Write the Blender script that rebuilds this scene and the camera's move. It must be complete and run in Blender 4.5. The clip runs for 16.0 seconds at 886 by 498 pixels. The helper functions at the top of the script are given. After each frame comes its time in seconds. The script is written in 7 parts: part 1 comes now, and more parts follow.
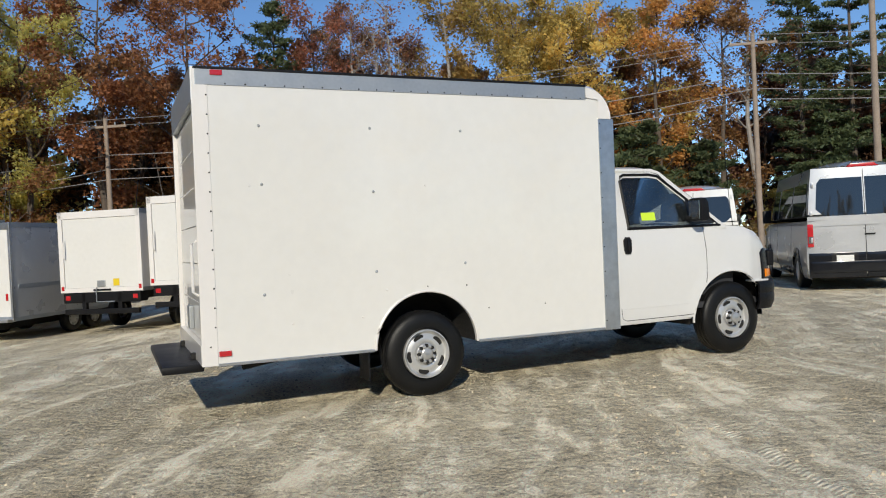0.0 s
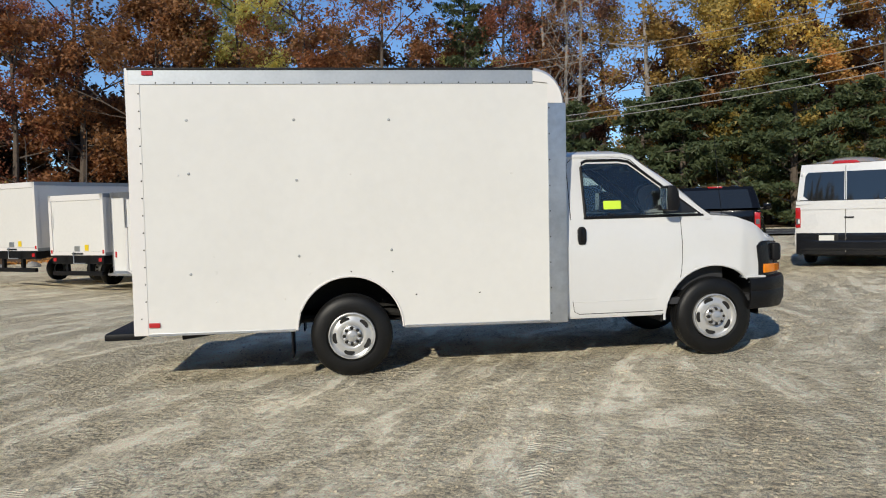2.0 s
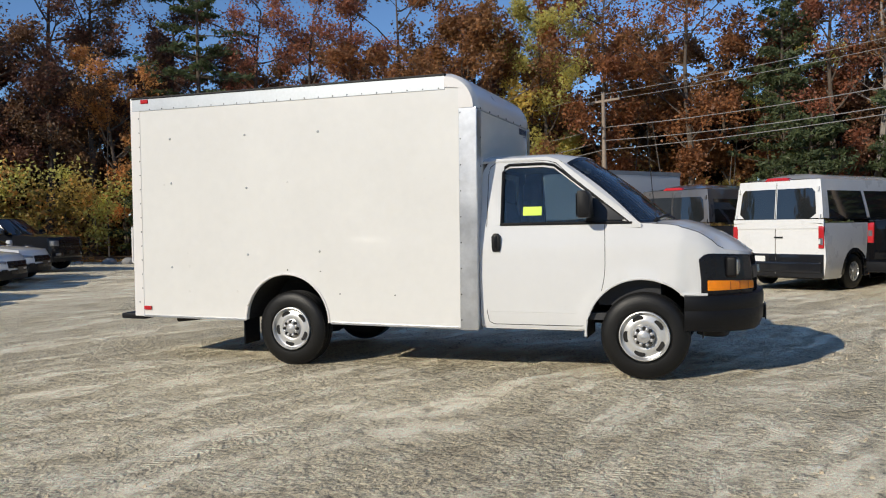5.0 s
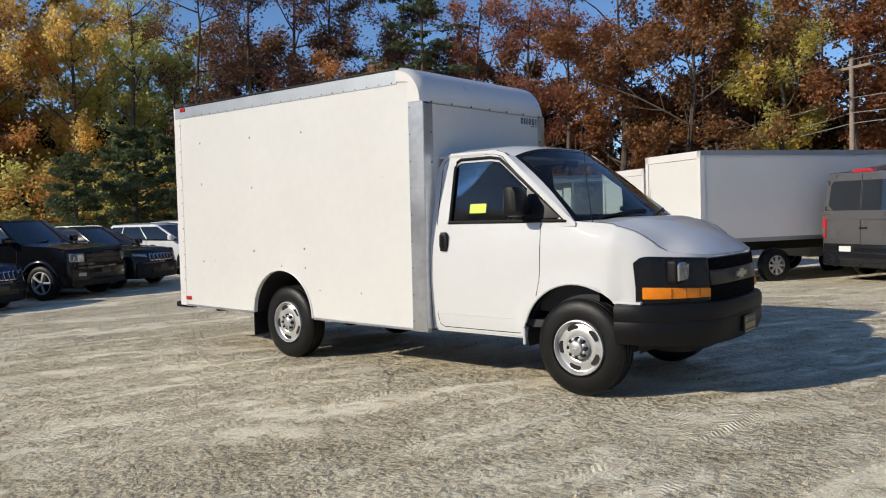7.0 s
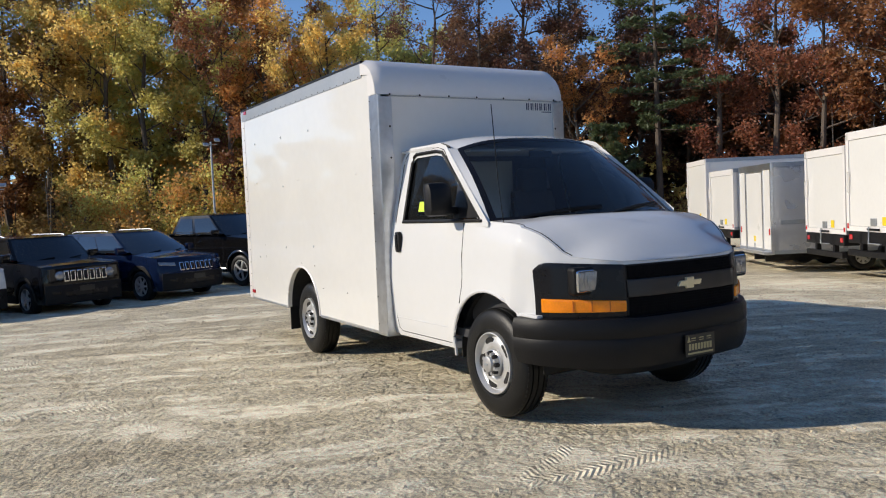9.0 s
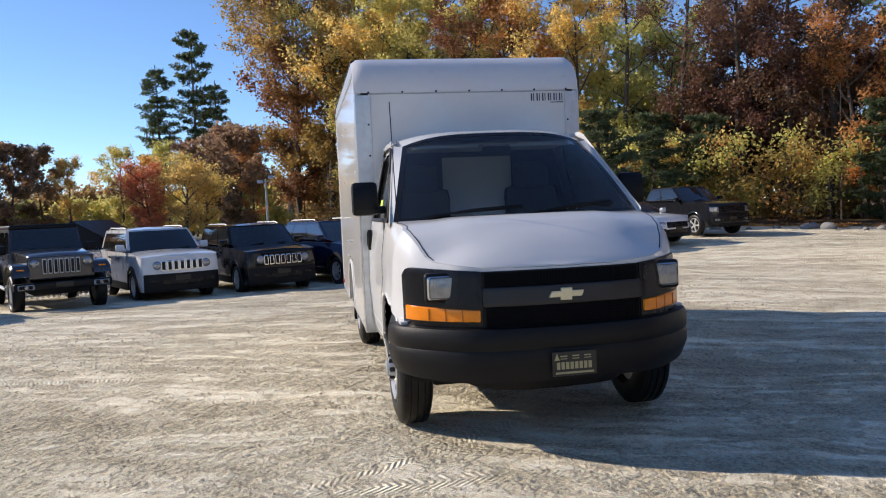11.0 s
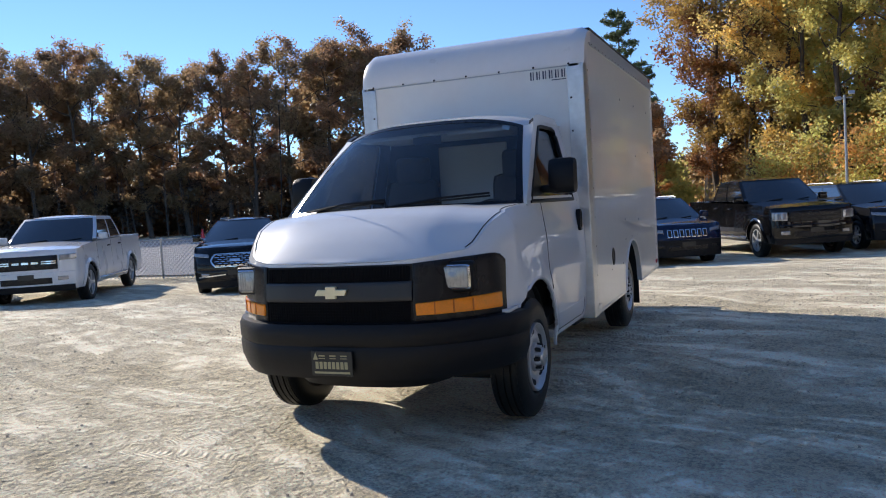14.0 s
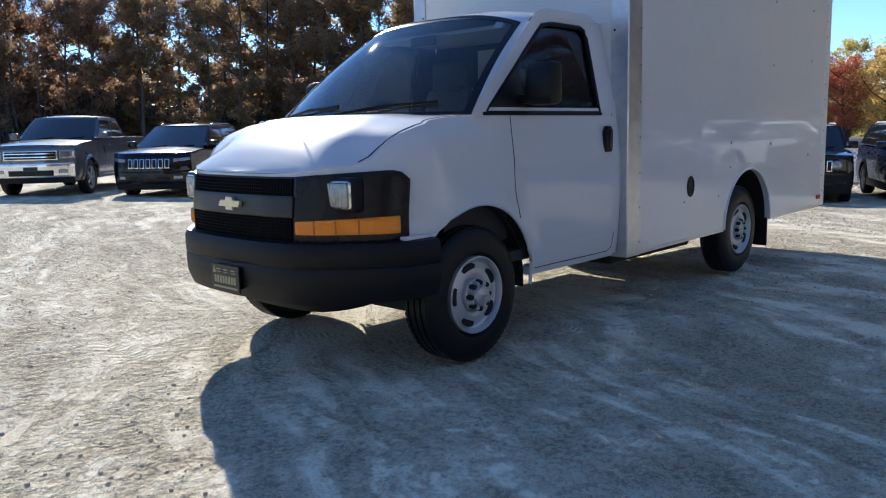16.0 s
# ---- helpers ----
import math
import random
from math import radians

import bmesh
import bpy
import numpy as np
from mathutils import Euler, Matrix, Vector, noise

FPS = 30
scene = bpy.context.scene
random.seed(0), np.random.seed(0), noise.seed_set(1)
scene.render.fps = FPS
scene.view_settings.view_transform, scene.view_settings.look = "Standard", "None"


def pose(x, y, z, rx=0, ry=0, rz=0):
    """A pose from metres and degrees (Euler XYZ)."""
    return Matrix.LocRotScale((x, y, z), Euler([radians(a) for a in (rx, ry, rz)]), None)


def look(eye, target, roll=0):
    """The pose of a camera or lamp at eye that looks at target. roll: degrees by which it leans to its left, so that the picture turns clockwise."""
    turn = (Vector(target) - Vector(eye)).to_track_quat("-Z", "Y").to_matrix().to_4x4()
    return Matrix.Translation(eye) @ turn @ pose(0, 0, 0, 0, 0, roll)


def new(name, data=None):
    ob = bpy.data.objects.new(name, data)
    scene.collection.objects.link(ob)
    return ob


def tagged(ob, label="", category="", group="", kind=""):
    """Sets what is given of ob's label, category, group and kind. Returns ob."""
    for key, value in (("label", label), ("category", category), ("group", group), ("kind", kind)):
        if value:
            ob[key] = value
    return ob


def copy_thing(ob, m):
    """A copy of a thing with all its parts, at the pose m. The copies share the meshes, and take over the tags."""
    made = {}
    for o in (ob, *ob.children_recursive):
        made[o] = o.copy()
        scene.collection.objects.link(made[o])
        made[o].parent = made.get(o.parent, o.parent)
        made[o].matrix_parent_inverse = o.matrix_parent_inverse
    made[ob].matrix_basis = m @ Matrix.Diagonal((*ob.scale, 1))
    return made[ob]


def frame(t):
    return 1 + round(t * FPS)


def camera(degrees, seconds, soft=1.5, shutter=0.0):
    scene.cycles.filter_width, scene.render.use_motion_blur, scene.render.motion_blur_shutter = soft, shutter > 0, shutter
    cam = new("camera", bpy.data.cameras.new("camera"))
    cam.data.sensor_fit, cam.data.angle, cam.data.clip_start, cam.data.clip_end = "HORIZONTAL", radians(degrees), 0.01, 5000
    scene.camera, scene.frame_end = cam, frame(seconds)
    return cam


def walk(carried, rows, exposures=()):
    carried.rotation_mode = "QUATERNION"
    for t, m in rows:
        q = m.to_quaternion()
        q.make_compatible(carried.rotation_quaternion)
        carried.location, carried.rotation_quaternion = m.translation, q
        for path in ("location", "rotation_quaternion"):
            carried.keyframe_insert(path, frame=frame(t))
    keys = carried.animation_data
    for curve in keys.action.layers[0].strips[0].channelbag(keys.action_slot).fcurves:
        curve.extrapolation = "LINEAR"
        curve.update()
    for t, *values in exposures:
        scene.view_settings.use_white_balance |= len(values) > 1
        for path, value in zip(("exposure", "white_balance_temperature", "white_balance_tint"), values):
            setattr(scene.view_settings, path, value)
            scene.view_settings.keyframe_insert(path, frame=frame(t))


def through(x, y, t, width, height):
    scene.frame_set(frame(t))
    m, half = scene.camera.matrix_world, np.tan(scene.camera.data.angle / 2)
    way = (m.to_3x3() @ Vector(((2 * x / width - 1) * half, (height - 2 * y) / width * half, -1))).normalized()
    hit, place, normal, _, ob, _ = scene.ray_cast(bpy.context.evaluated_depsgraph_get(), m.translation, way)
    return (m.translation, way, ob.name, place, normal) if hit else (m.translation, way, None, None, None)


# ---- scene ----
cam = camera(59.0, 16.0, soft=1.1)
PATH = [
    (0, (-5.96, -7.241, 1.333), (-5.176, -5.402, 1.308), -2.8),
    (0.5, (-5.305, -7.498, 1.387), (-4.671, -5.602, 1.344), -2.5),
    (1, (-4.634, -7.749, 1.44), (-4.154, -5.809, 1.373), -2.2),
    (1.5, (-4.006, -7.865, 1.524), (-3.661, -5.897, 1.419), -1.7),
    (2, (-3.38, -8.013, 1.465), (-3.164, -6.027, 1.364), -1.7),
    (2.5, (-2.696, -8.07, 1.383), (-2.624, -6.073, 1.287), -1.6),
    (3, (-2.008, -8.118, 1.359), (-2.084, -6.122, 1.26), -1.6),
    (3.5, (-1.327, -8.072, 1.376), (-1.565, -6.088, 1.274), -1.7),
    (4, (-0.621, -8.01, 1.356), (-1.019, -6.052, 1.27), -1.5),
    (6.5, (2.465, -6.622, 1.422), (1.336, -4.974, 1.338), -1.4),
    (7, (2.998, -6.111, 1.428), (1.722, -4.575, 1.337), -1.7),
    (7.5, (3.42, -5.582, 1.422), (2.01, -4.166, 1.326), -2.1),
    (8, (3.772, -5.023, 1.443), (2.248, -3.731, 1.341), -2.4),
    (8.5, (4.106, -4.455, 1.45), (2.478, -3.299, 1.346), -2.5),
    (9, (4.386, -3.841, 1.438), (2.664, -2.83, 1.335), -2.6),
    (9.2, (4.514, -3.611, 1.44), (2.759, -2.658, 1.339), -2.4),
    (11.5, (5.167, -0.835, 1.412), (3.176, -0.673, 1.304), -2.6),
    (12, (5.134, -0.243, 1.431), (3.137, -0.264, 1.319), -2.4),
    (12.5, (5.12, 0.412, 1.42), (3.136, 0.181, 1.309), -2.6),
    (13, (5.034, 1.05, 1.406), (3.082, 0.627, 1.293), -2.7),
    (13.5, (4.907, 1.683, 1.374), (3.004, 1.077, 1.262), -3.0),
    (14, (4.684, 2.279, 1.345), (2.843, 1.506, 1.237), -3.4),
    (14.5, (4.45, 2.837, 1.335), (2.681, 1.912, 1.219), -3.4),
    (15, (4.089, 3.268, 1.331), (2.407, 2.195, 1.186), -2.9),
    (15.5, (3.687, 3.577, 1.318), (2.114, 2.36, 1.107), -2.0),
    (16, (3.123, 3.641, 1.25), (1.689, 2.279, 0.954), -1.2),
]
walk(cam, [(t, look(eye, target, roll)) for t, eye, target, roll in PATH],
     exposures=[(0, 0.05, 6650, 6), (4, 0.1, 6650, 7), (8, 0.28, 6750, 9), (9.2, 0.38, 6750, 10), (11.5, 0.6, 6650, 14), (12.5, 0.64, 6650, 13), (14.5, 0.74, 6300, 11), (15.2, 0.78, 6080, 10), (16, 0.8, 6080, 10)])

# ---- light ----
SUN_AZ, SUN_EL = 242.5, 27.5        # where the sun stands, degrees from +x, degrees up
world = bpy.data.worlds.new("world")
scene.world = world
world.use_nodes = True
wn = world.node_tree
sky = wn.nodes.new("ShaderNodeTexSky")
sky.sky_type, sky.sun_disc = "NISHITA", False
sky.sun_elevation, sky.sun_rotation = radians(SUN_EL), radians(90 - SUN_AZ)
sky.air_density, sky.dust_density, sky.ozone_density = 0.75, 0.0, 6.0
wn.nodes["Background"].inputs[1].default_value = 0.12
wn.links.new(sky.outputs[0], wn.nodes["Background"].inputs[0])
sun_data = bpy.data.lights.new("sun", "SUN")
sun_data.energy, sun_data.angle, sun_data.color = 3.25, radians(0.53), (1.0, 0.92, 0.80)
sun = new("sun", sun_data)
_a, _e = radians(SUN_AZ), radians(SUN_EL)
sun.matrix_world = look((math.cos(_a) * math.cos(_e) * 60, math.sin(_a) * math.cos(_e) * 60, math.sin(_e) * 60), (0, 0, 0))


# ---- materials ----
def mat(name, color, rough=0.5, metal=0.0, var=0.0, vscale=4.0, bump=0.0, bscale=60.0, coat=0.0, per_object=0.0, per_island=0.0, second=None, spec=0.5):
    """A procedural surface: base colour, two scales of variation, relief."""
    m = bpy.data.materials.new(name)
    m.use_nodes = True
    nt = m.node_tree
    b = nt.nodes["Principled BSDF"]
    b.inputs["Base Color"].default_value = (*color, 1)
    b.inputs["Roughness"].default_value = rough
    b.inputs["Metallic"].default_value = metal
    b.inputs["Specular IOR Level"].default_value = spec
    b.inputs["Coat Weight"].default_value = coat
    b.inputs["Coat Roughness"].default_value = 0.03
    tc = nt.nodes.new("ShaderNodeTexCoord")
    if var or per_object or per_island or second:
        n1 = nt.nodes.new("ShaderNodeTexNoise")
        n1.inputs["Scale"].default_value, n1.inputs["Detail"].default_value = vscale, 6
        nt.links.new(tc.outputs["Object"], n1.inputs["Vector"])
        n2 = nt.nodes.new("ShaderNodeTexNoise")
        n2.inputs["Scale"].default_value, n2.inputs["Detail"].default_value = vscale * 9, 4
        nt.links.new(tc.outputs["Object"], n2.inputs["Vector"])
        add = nt.nodes.new("ShaderNodeMath")
        add.operation = "ADD"
        nt.links.new(n1.outputs[0], add.inputs[0])
        nt.links.new(n2.outputs[0], add.inputs[1])
        val = nt.nodes.new("ShaderNodeMapRange")
        val.inputs[1].default_value, val.inputs[2].default_value = 0.6, 1.4
        val.inputs[3].default_value, val.inputs[4].default_value = 1 - var, 1 + var
        nt.links.new(add.outputs[0], val.inputs[0])
        hsv = nt.nodes.new("ShaderNodeHueSaturation")
        nt.links.new(val.outputs[0], hsv.inputs["Value"])
        hsv.inputs["Color"].default_value = (*color, 1)
        if second:
            mx = nt.nodes.new("ShaderNodeMix")
            mx.data_type = "RGBA"
            mx.inputs[6].default_value, mx.inputs[7].default_value = (*color, 1), (*second, 1)
            if per_island:
                g = nt.nodes.new("ShaderNodeNewGeometry")
                nt.links.new(g.outputs["Random Per Island"], mx.inputs[0])
            else:
                nt.links.new(n1.outputs[0], mx.inputs[0])
            nt.links.new(mx.outputs[2], hsv.inputs["Color"])
        if per_object:
            oi = nt.nodes.new("ShaderNodeObjectInfo")
            hr = nt.nodes.new("ShaderNodeMapRange")
            hr.inputs[3].default_value, hr.inputs[4].default_value = 0.5 - per_object * 0.014, 0.5 + per_object * 0.014
            nt.links.new(oi.outputs["Random"], hr.inputs[0])
            nt.links.new(hr.outputs[0], hsv.inputs["Hue"])
        nt.links.new(hsv.outputs[0], b.inputs["Base Color"])
        rr = nt.nodes.new("ShaderNodeMapRange")
        rr.inputs[3].default_value, rr.inputs[4].default_value = max(0, rough - 0.08), min(1, rough + 0.1)
        nt.links.new(n1.outputs[0], rr.inputs[0])
        nt.links.new(rr.outputs[0], b.inputs["Roughness"])
    if bump:
        nb = nt.nodes.new("ShaderNodeTexNoise")
        nb.inputs["Scale"].default_value, nb.inputs["Detail"].default_value = bscale, 5
        nt.links.new(tc.outputs["Object"], nb.inputs["Vector"])
        bp = nt.nodes.new("ShaderNodeBump")
        bp.inputs["Strength"].default_value, bp.inputs["Distance"].default_value = bump, 0.02
        nt.links.new(nb.outputs[0], bp.inputs["Height"])
        nt.links.new(bp.outputs[0], b.inputs["Normal"])
    return m


def pane_mat(name, tint, ior=1.6, dust=0.05):
    """Thin glass: tinted where one looks through, a mirror at grazing angles."""
    m = bpy.data.materials.new(name)
    m.use_nodes = True
    nt = m.node_tree
    nt.nodes.remove(nt.nodes["Principled BSDF"])
    tr, gl, mx, fr = (nt.nodes.new("ShaderNode" + n) for n in ("BsdfTransparent", "BsdfGlossy", "MixShader", "Fresnel"))
    tr.inputs[0].default_value = (*tint, 1)
    gl.inputs["Roughness"].default_value = 0.02
    fr.inputs[0].default_value = ior
    nt.links.new(fr.outputs[0], mx.inputs[0])
    nt.links.new(tr.outputs[0], mx.inputs[1])
    nt.links.new(gl.outputs[0], mx.inputs[2])
    # a thin film of dust catches the light
    df, tl, half, film = (nt.nodes.new("ShaderNode" + n) for n in ("BsdfDiffuse", "BsdfTranslucent", "MixShader", "MixShader"))
    for d in (df, tl):
        d.inputs[0].default_value = (0.8, 0.82, 0.85, 1)
    ns, mr = nt.nodes.new("ShaderNodeTexNoise"), nt.nodes.new("ShaderNodeMapRange")
    ns.inputs["Scale"].default_value, ns.inputs["Detail"].default_value = 3.0, 6
    mr.inputs[3].default_value, mr.inputs[4].default_value = dust * 0.5, dust * 1.5
    nt.links.new(ns.outputs[0], mr.inputs[0])
    nt.links.new(mr.outputs[0], film.inputs[0])
    nt.links.new(df.outputs[0], half.inputs[1])
    nt.links.new(tl.outputs[0], half.inputs[2])
    nt.links.new(mx.outputs[0], film.inputs[1])
    nt.links.new(half.outputs[0], film.inputs[2])
    nt.links.new(film.outputs[0], nt.nodes["Material Output"].inputs[0])
    return m


def leaf_mat(name, a, b_, spread=1.0, through=0.4):
    """Leaves: two colours mixed leaf by leaf, light passing through them."""
    m = mat(name, a, 0.5, var=0.35, vscale=0.35, per_island=1.0, second=b_, per_object=spread, spec=0.32)
    nt = m.node_tree
    p = nt.nodes["Principled BSDF"]
    tl, mx = nt.nodes.new("ShaderNodeBsdfTranslucent"), nt.nodes.new("ShaderNodeMixShader")
    mx.inputs[0].default_value = through
    src = p.inputs["Base Color"].links[0].from_socket
    glow = nt.nodes.new("ShaderNodeHueSaturation")
    glow.inputs["Value"].default_value = 1.7
    nt.links.new(src, glow.inputs["Color"])
    nt.links.new(glow.outputs[0], tl.inputs[0])
    nt.links.new(p.outputs[0], mx.inputs[1])
    nt.links.new(tl.outputs[0], mx.inputs[2])
    nt.links.new(mx.outputs[0], nt.nodes["Material Output"].inputs[0])
    return m


WHITE = mat("van_white_paint", (0.70, 0.70, 0.69), 0.45, var=0.015, vscale=2, coat=0.8, spec=0.12)
BOXWHITE = mat("box_panel_white", (0.76, 0.75, 0.715), 0.3, var=0.03, vscale=1.2, bump=0.015, bscale=5, coat=0.7)
BOXWHITE.node_tree.nodes["Principled BSDF"].inputs["Coat Roughness"].default_value = 0.035
CAPWHITE = mat("fibreglass_white", (0.79, 0.765, 0.735), 0.3, var=0.02, vscale=2, coat=0.6)
ALU = mat("brushed_aluminium", (0.60, 0.62, 0.65), 0.33, 0.95, var=0.16, vscale=2, bump=0.015, bscale=8)
RAIL = mat("dull_aluminium_rail", (0.42, 0.45, 0.48), 0.45, 0.7, var=0.08, vscale=4)
BLACK = mat("black_plastic", (0.007, 0.007, 0.008), 0.45, var=0.2, vscale=3, bump=0.12, bscale=400, spec=0.25)
SATINBLACK = mat("satin_black_trim", (0.012, 0.012, 0.014), 0.36, var=0.1, vscale=6, spec=0.55)
GRILLEDARK = mat("grille_mesh_black", (0.004, 0.004, 0.005), 0.7, var=0.1, spec=0.12)
GLOSSBLACK = mat("grille_black", (0.008, 0.008, 0.010), 0.25, var=0.1, spec=0.3)
DARK = mat("underbody_dark", (0.015, 0.014, 0.013), 0.85, var=0.4, vscale=5, bump=0.4, bscale=40)
RUBBER = mat("tyre_rubber", (0.007, 0.007, 0.007), 0.42, var=0.3, vscale=6, bump=0.12, bscale=120, spec=0.3)
STEELRIM = mat("silver_rim_paint", (0.62, 0.62, 0.61), 0.35, 0.55, var=0.06, vscale=5)
HUBSILVER = mat("hub_silver", (0.52, 0.52, 0.52), 0.34, 0.6, var=0.08, vscale=8)
CHROME = mat("chrome", (0.75, 0.75, 0.76), 0.12, 1.0, var=0.05)
AMBERDARK = mat("amber_lens_rib", (0.55, 0.13, 0.01), 0.25)
AMBER = mat("amber_lens", (0.95, 0.27, 0.004), 0.2, var=0.15, vscale=12, coat=0.3)
REDLENS = mat("red_lens", (0.5, 0.02, 0.025), 0.2, var=0.1, coat=0.5)
CLEARLENS = mat("clear_lamp_lens", (0.31, 0.32, 0.33), 0.14, 0.5, var=0.3, vscale=30, coat=1.0)
SEATGREY = mat("seat_grey_cloth", (0.13, 0.13, 0.135), 0.9, var=0.2, bump=0.2, bscale=200)
SEATDARK = mat("seat_dark_cloth", (0.045, 0.046, 0.052), 0.9, var=0.2, bump=0.2, bscale=200)
DASH = mat("dash_dark", (0.035, 0.036, 0.04), 0.7, var=0.1, bump=0.1, bscale=300)
LINER = mat("cab_liner_grey", (0.62, 0.62, 0.60), 0.8, var=0.05)
GOLD = mat("badge_gold", (0.74, 0.68, 0.48), 0.28, 0.6, var=0.05)
STICKER = mat("sticker_lime", (0.62, 0.85, 0.05), 0.5)
PAPER = mat("paper_white", (0.75, 0.75, 0.72), 0.7)
NAVY = mat("lettering_navy", (0.03, 0.045, 0.09), 0.5)
PLATE = mat("dealer_plate_black", (0.02, 0.02, 0.018), 0.35)
PLATEGOLD = mat("plate_bars_cream", (0.40, 0.36, 0.20), 0.5)
GLASS = pane_mat("van_glass", (0.74, 0.81, 0.82), dust=0.006)
SCREENGLASS = pane_mat("dusty_windshield_glass", (0.82, 0.89, 0.91), dust=0.015)
DARKGLASS = mat("tinted_car_glass", (0.016, 0.019, 0.021), 0.04, coat=1.0)
GALV = mat("galvanised_steel", (0.42, 0.44, 0.45), 0.5, 0.8, var=0.1)
BARK = mat("bark_grey_brown", (0.11, 0.085, 0.065), 0.9, var=0.35, vscale=3, bump=0.6, bscale=14)
PALEBARK = mat("birch_bark", (0.30, 0.27, 0.24), 0.85, var=0.3, vscale=4, bump=0.3, bscale=14)
POLEWOOD = mat("utility_pole_wood", (0.30, 0.24, 0.19), 0.85, var=0.25, vscale=3, bump=0.3, bscale=30)
STONE = mat("field_stone", (0.30, 0.29, 0.27), 0.85, var=0.3, vscale=3, bump=0.5, bscale=12)


def ground_mat():
    """Pale packed sand and gravel: tone patches, tyre streaks, grit and fine pebbles."""
    m = bpy.data.materials.new("packed_gravel")
    m.use_nodes = True
    nt = m.node_tree
    N, L = nt.nodes.new, nt.links.new
    b = nt.nodes["Principled BSDF"]
    b.inputs["Roughness"].default_value = 0.95
    b.inputs["Specular IOR Level"].default_value = 0.2
    tc = N("ShaderNodeTexCoord")

    def noise_at(scale, detail=6, vec=None, rough=0.6):
        n = N("ShaderNodeTexNoise")
        n.inputs["Scale"].default_value, n.inputs["Detail"].default_value, n.inputs["Roughness"].default_value = scale, detail, rough
        L(vec or tc.outputs["Object"], n.inputs["Vector"])
        return n.outputs[0]

    # driving lines bend: the coordinates wander slowly
    wander, shift = N("ShaderNodeTexNoise"), N("ShaderNodeVectorMath")
    wander.inputs["Scale"].default_value, wander.inputs["Detail"].default_value = 0.35, 3
    L(tc.outputs["Object"], wander.inputs["Vector"])
    shift.operation = "MULTIPLY_ADD"
    shift.inputs[1].default_value = (1.6, 1.6, 0)
    L(wander.outputs["Color"], shift.inputs[0])
    L(tc.outputs["Object"], shift.inputs[2])
    bent = shift.outputs[0]

    def streaks(turn, scale, stretch):
        mp = N("ShaderNodeMapping")
        mp.vector_type = "TEXTURE"
        mp.inputs["Rotation"].default_value = (0, 0, radians(turn))
        mp.inputs["Scale"].default_value = (1 / stretch, 1.0, 1)
        L(bent, mp.inputs["Vector"])
        return noise_at(scale, 7, mp.outputs[0], 0.68)

    def mad(src, k, plus=None):
        n = N("ShaderNodeMath")
        n.operation = "MULTIPLY_ADD"
        n.inputs[1].default_value = k
        L(src, n.inputs[0])
        if plus is None:
            n.inputs[2].default_value = 0.0
        else:
            L(plus, n.inputs[2])
        return n.outputs[0]

    def lumps(scale, vec=None):
        n = N("ShaderNodeTexVoronoi")
        n.inputs["Scale"].default_value, n.inputs["Randomness"].default_value = scale, 1.0
        L(vec or tc.outputs["Object"], n.inputs["Vector"])
        return n.outputs["Distance"]

    def mul(p, q):
        n = N("ShaderNodeMath")
        n.operation = "MULTIPLY"
        L(p, n.inputs[0])
        L(q, n.inputs[1])
        return n.outputs[0]

    def ranged(src, lo, hi, to_lo, to_hi):
        n = N("ShaderNodeMapRange")
        for i, v in enumerate((lo, hi, to_lo, to_hi)):
            n.inputs[i + 1].default_value = v
        L(src, n.inputs[0])
        return n.outputs[0]

    patch, mid, fine, grit = noise_at(0.45, 6, rough=0.62), noise_at(2.6, 9, rough=0.75), noise_at(13, 6, rough=0.75), noise_at(70, 4, rough=0.7)
    swath, ruts = streaks(58, 1.1, 0.14), streaks(66, 5.0, 0.13)
    long_a, long_b = streaks(40, 3.0, 0.18), streaks(63, 2.4, 0.10)
    thin = streaks(60, 8.0, 0.10)
    total = mad(ruts, 0.13, mad(swath, 0.06, mad(thin, 0.10, mad(long_a, 0.10, mad(long_b, 0.13, mad(fine, 0.11, mad(mid, 0.24, mad(patch, 0.13))))))))
    ramp = N("ShaderNodeValToRGB")
    e = ramp.color_ramp.elements
    e[0].position, e[0].color = 0.39, (0.47, 0.375, 0.25, 1)
    e[1].position, e[1].color = 0.56, (0.97, 0.875, 0.665, 1)
    k = e.new(0.465)
    k.color = (0.80, 0.69, 0.485, 1)
    L(total, ramp.inputs[0])
    hs = N("ShaderNodeHueSaturation")
    # loose crumbs lie in the churned strips, the driven strips are smooth
    churn = ranged(mad(ruts, 0.35, mad(swath, 0.35, mad(mid, 0.3))), 0.54, 0.45, 0.0, 1.0)
    # darker specks in the colour, strongest in the churned strips
    speckle = mul(ranged(churn, 0.0, 1.0, 0.3, 1.0), ranged(noise_at(34, 3, rough=0.7), 0.49, 0.57, 0.0, 1.0))
    L(mul(ranged(grit, 0.3, 0.7, 0.74, 1.28), ranged(speckle, 0.0, 1.0, 1.2, 0.78)), hs.inputs["Value"])

    def tracks(turn, pitch, seed):
        """Tyre tracks: narrow bands of fine ridges that come and go."""
        mp = N("ShaderNodeMapping")
        mp.vector_type = "TEXTURE"
        mp.inputs["Rotation"].default_value = (0, 0, radians(turn))
        mp.inputs["Location"].default_value = (seed, seed * 1.7, 0)
        L(tc.outputs["Object"], mp.inputs["Vector"])
        sp = N("ShaderNodeSeparateXYZ")
        L(mp.outputs[0], sp.inputs[0])
        bend = mad(noise_at(0.22, 1), 2.2, sp.outputs["Y"])

        def op(kind, a, c):
            n = N("ShaderNodeMath")
            n.operation = kind
            L(a, n.inputs[0])
            n.inputs[1].default_value = c
            return n.outputs[0]
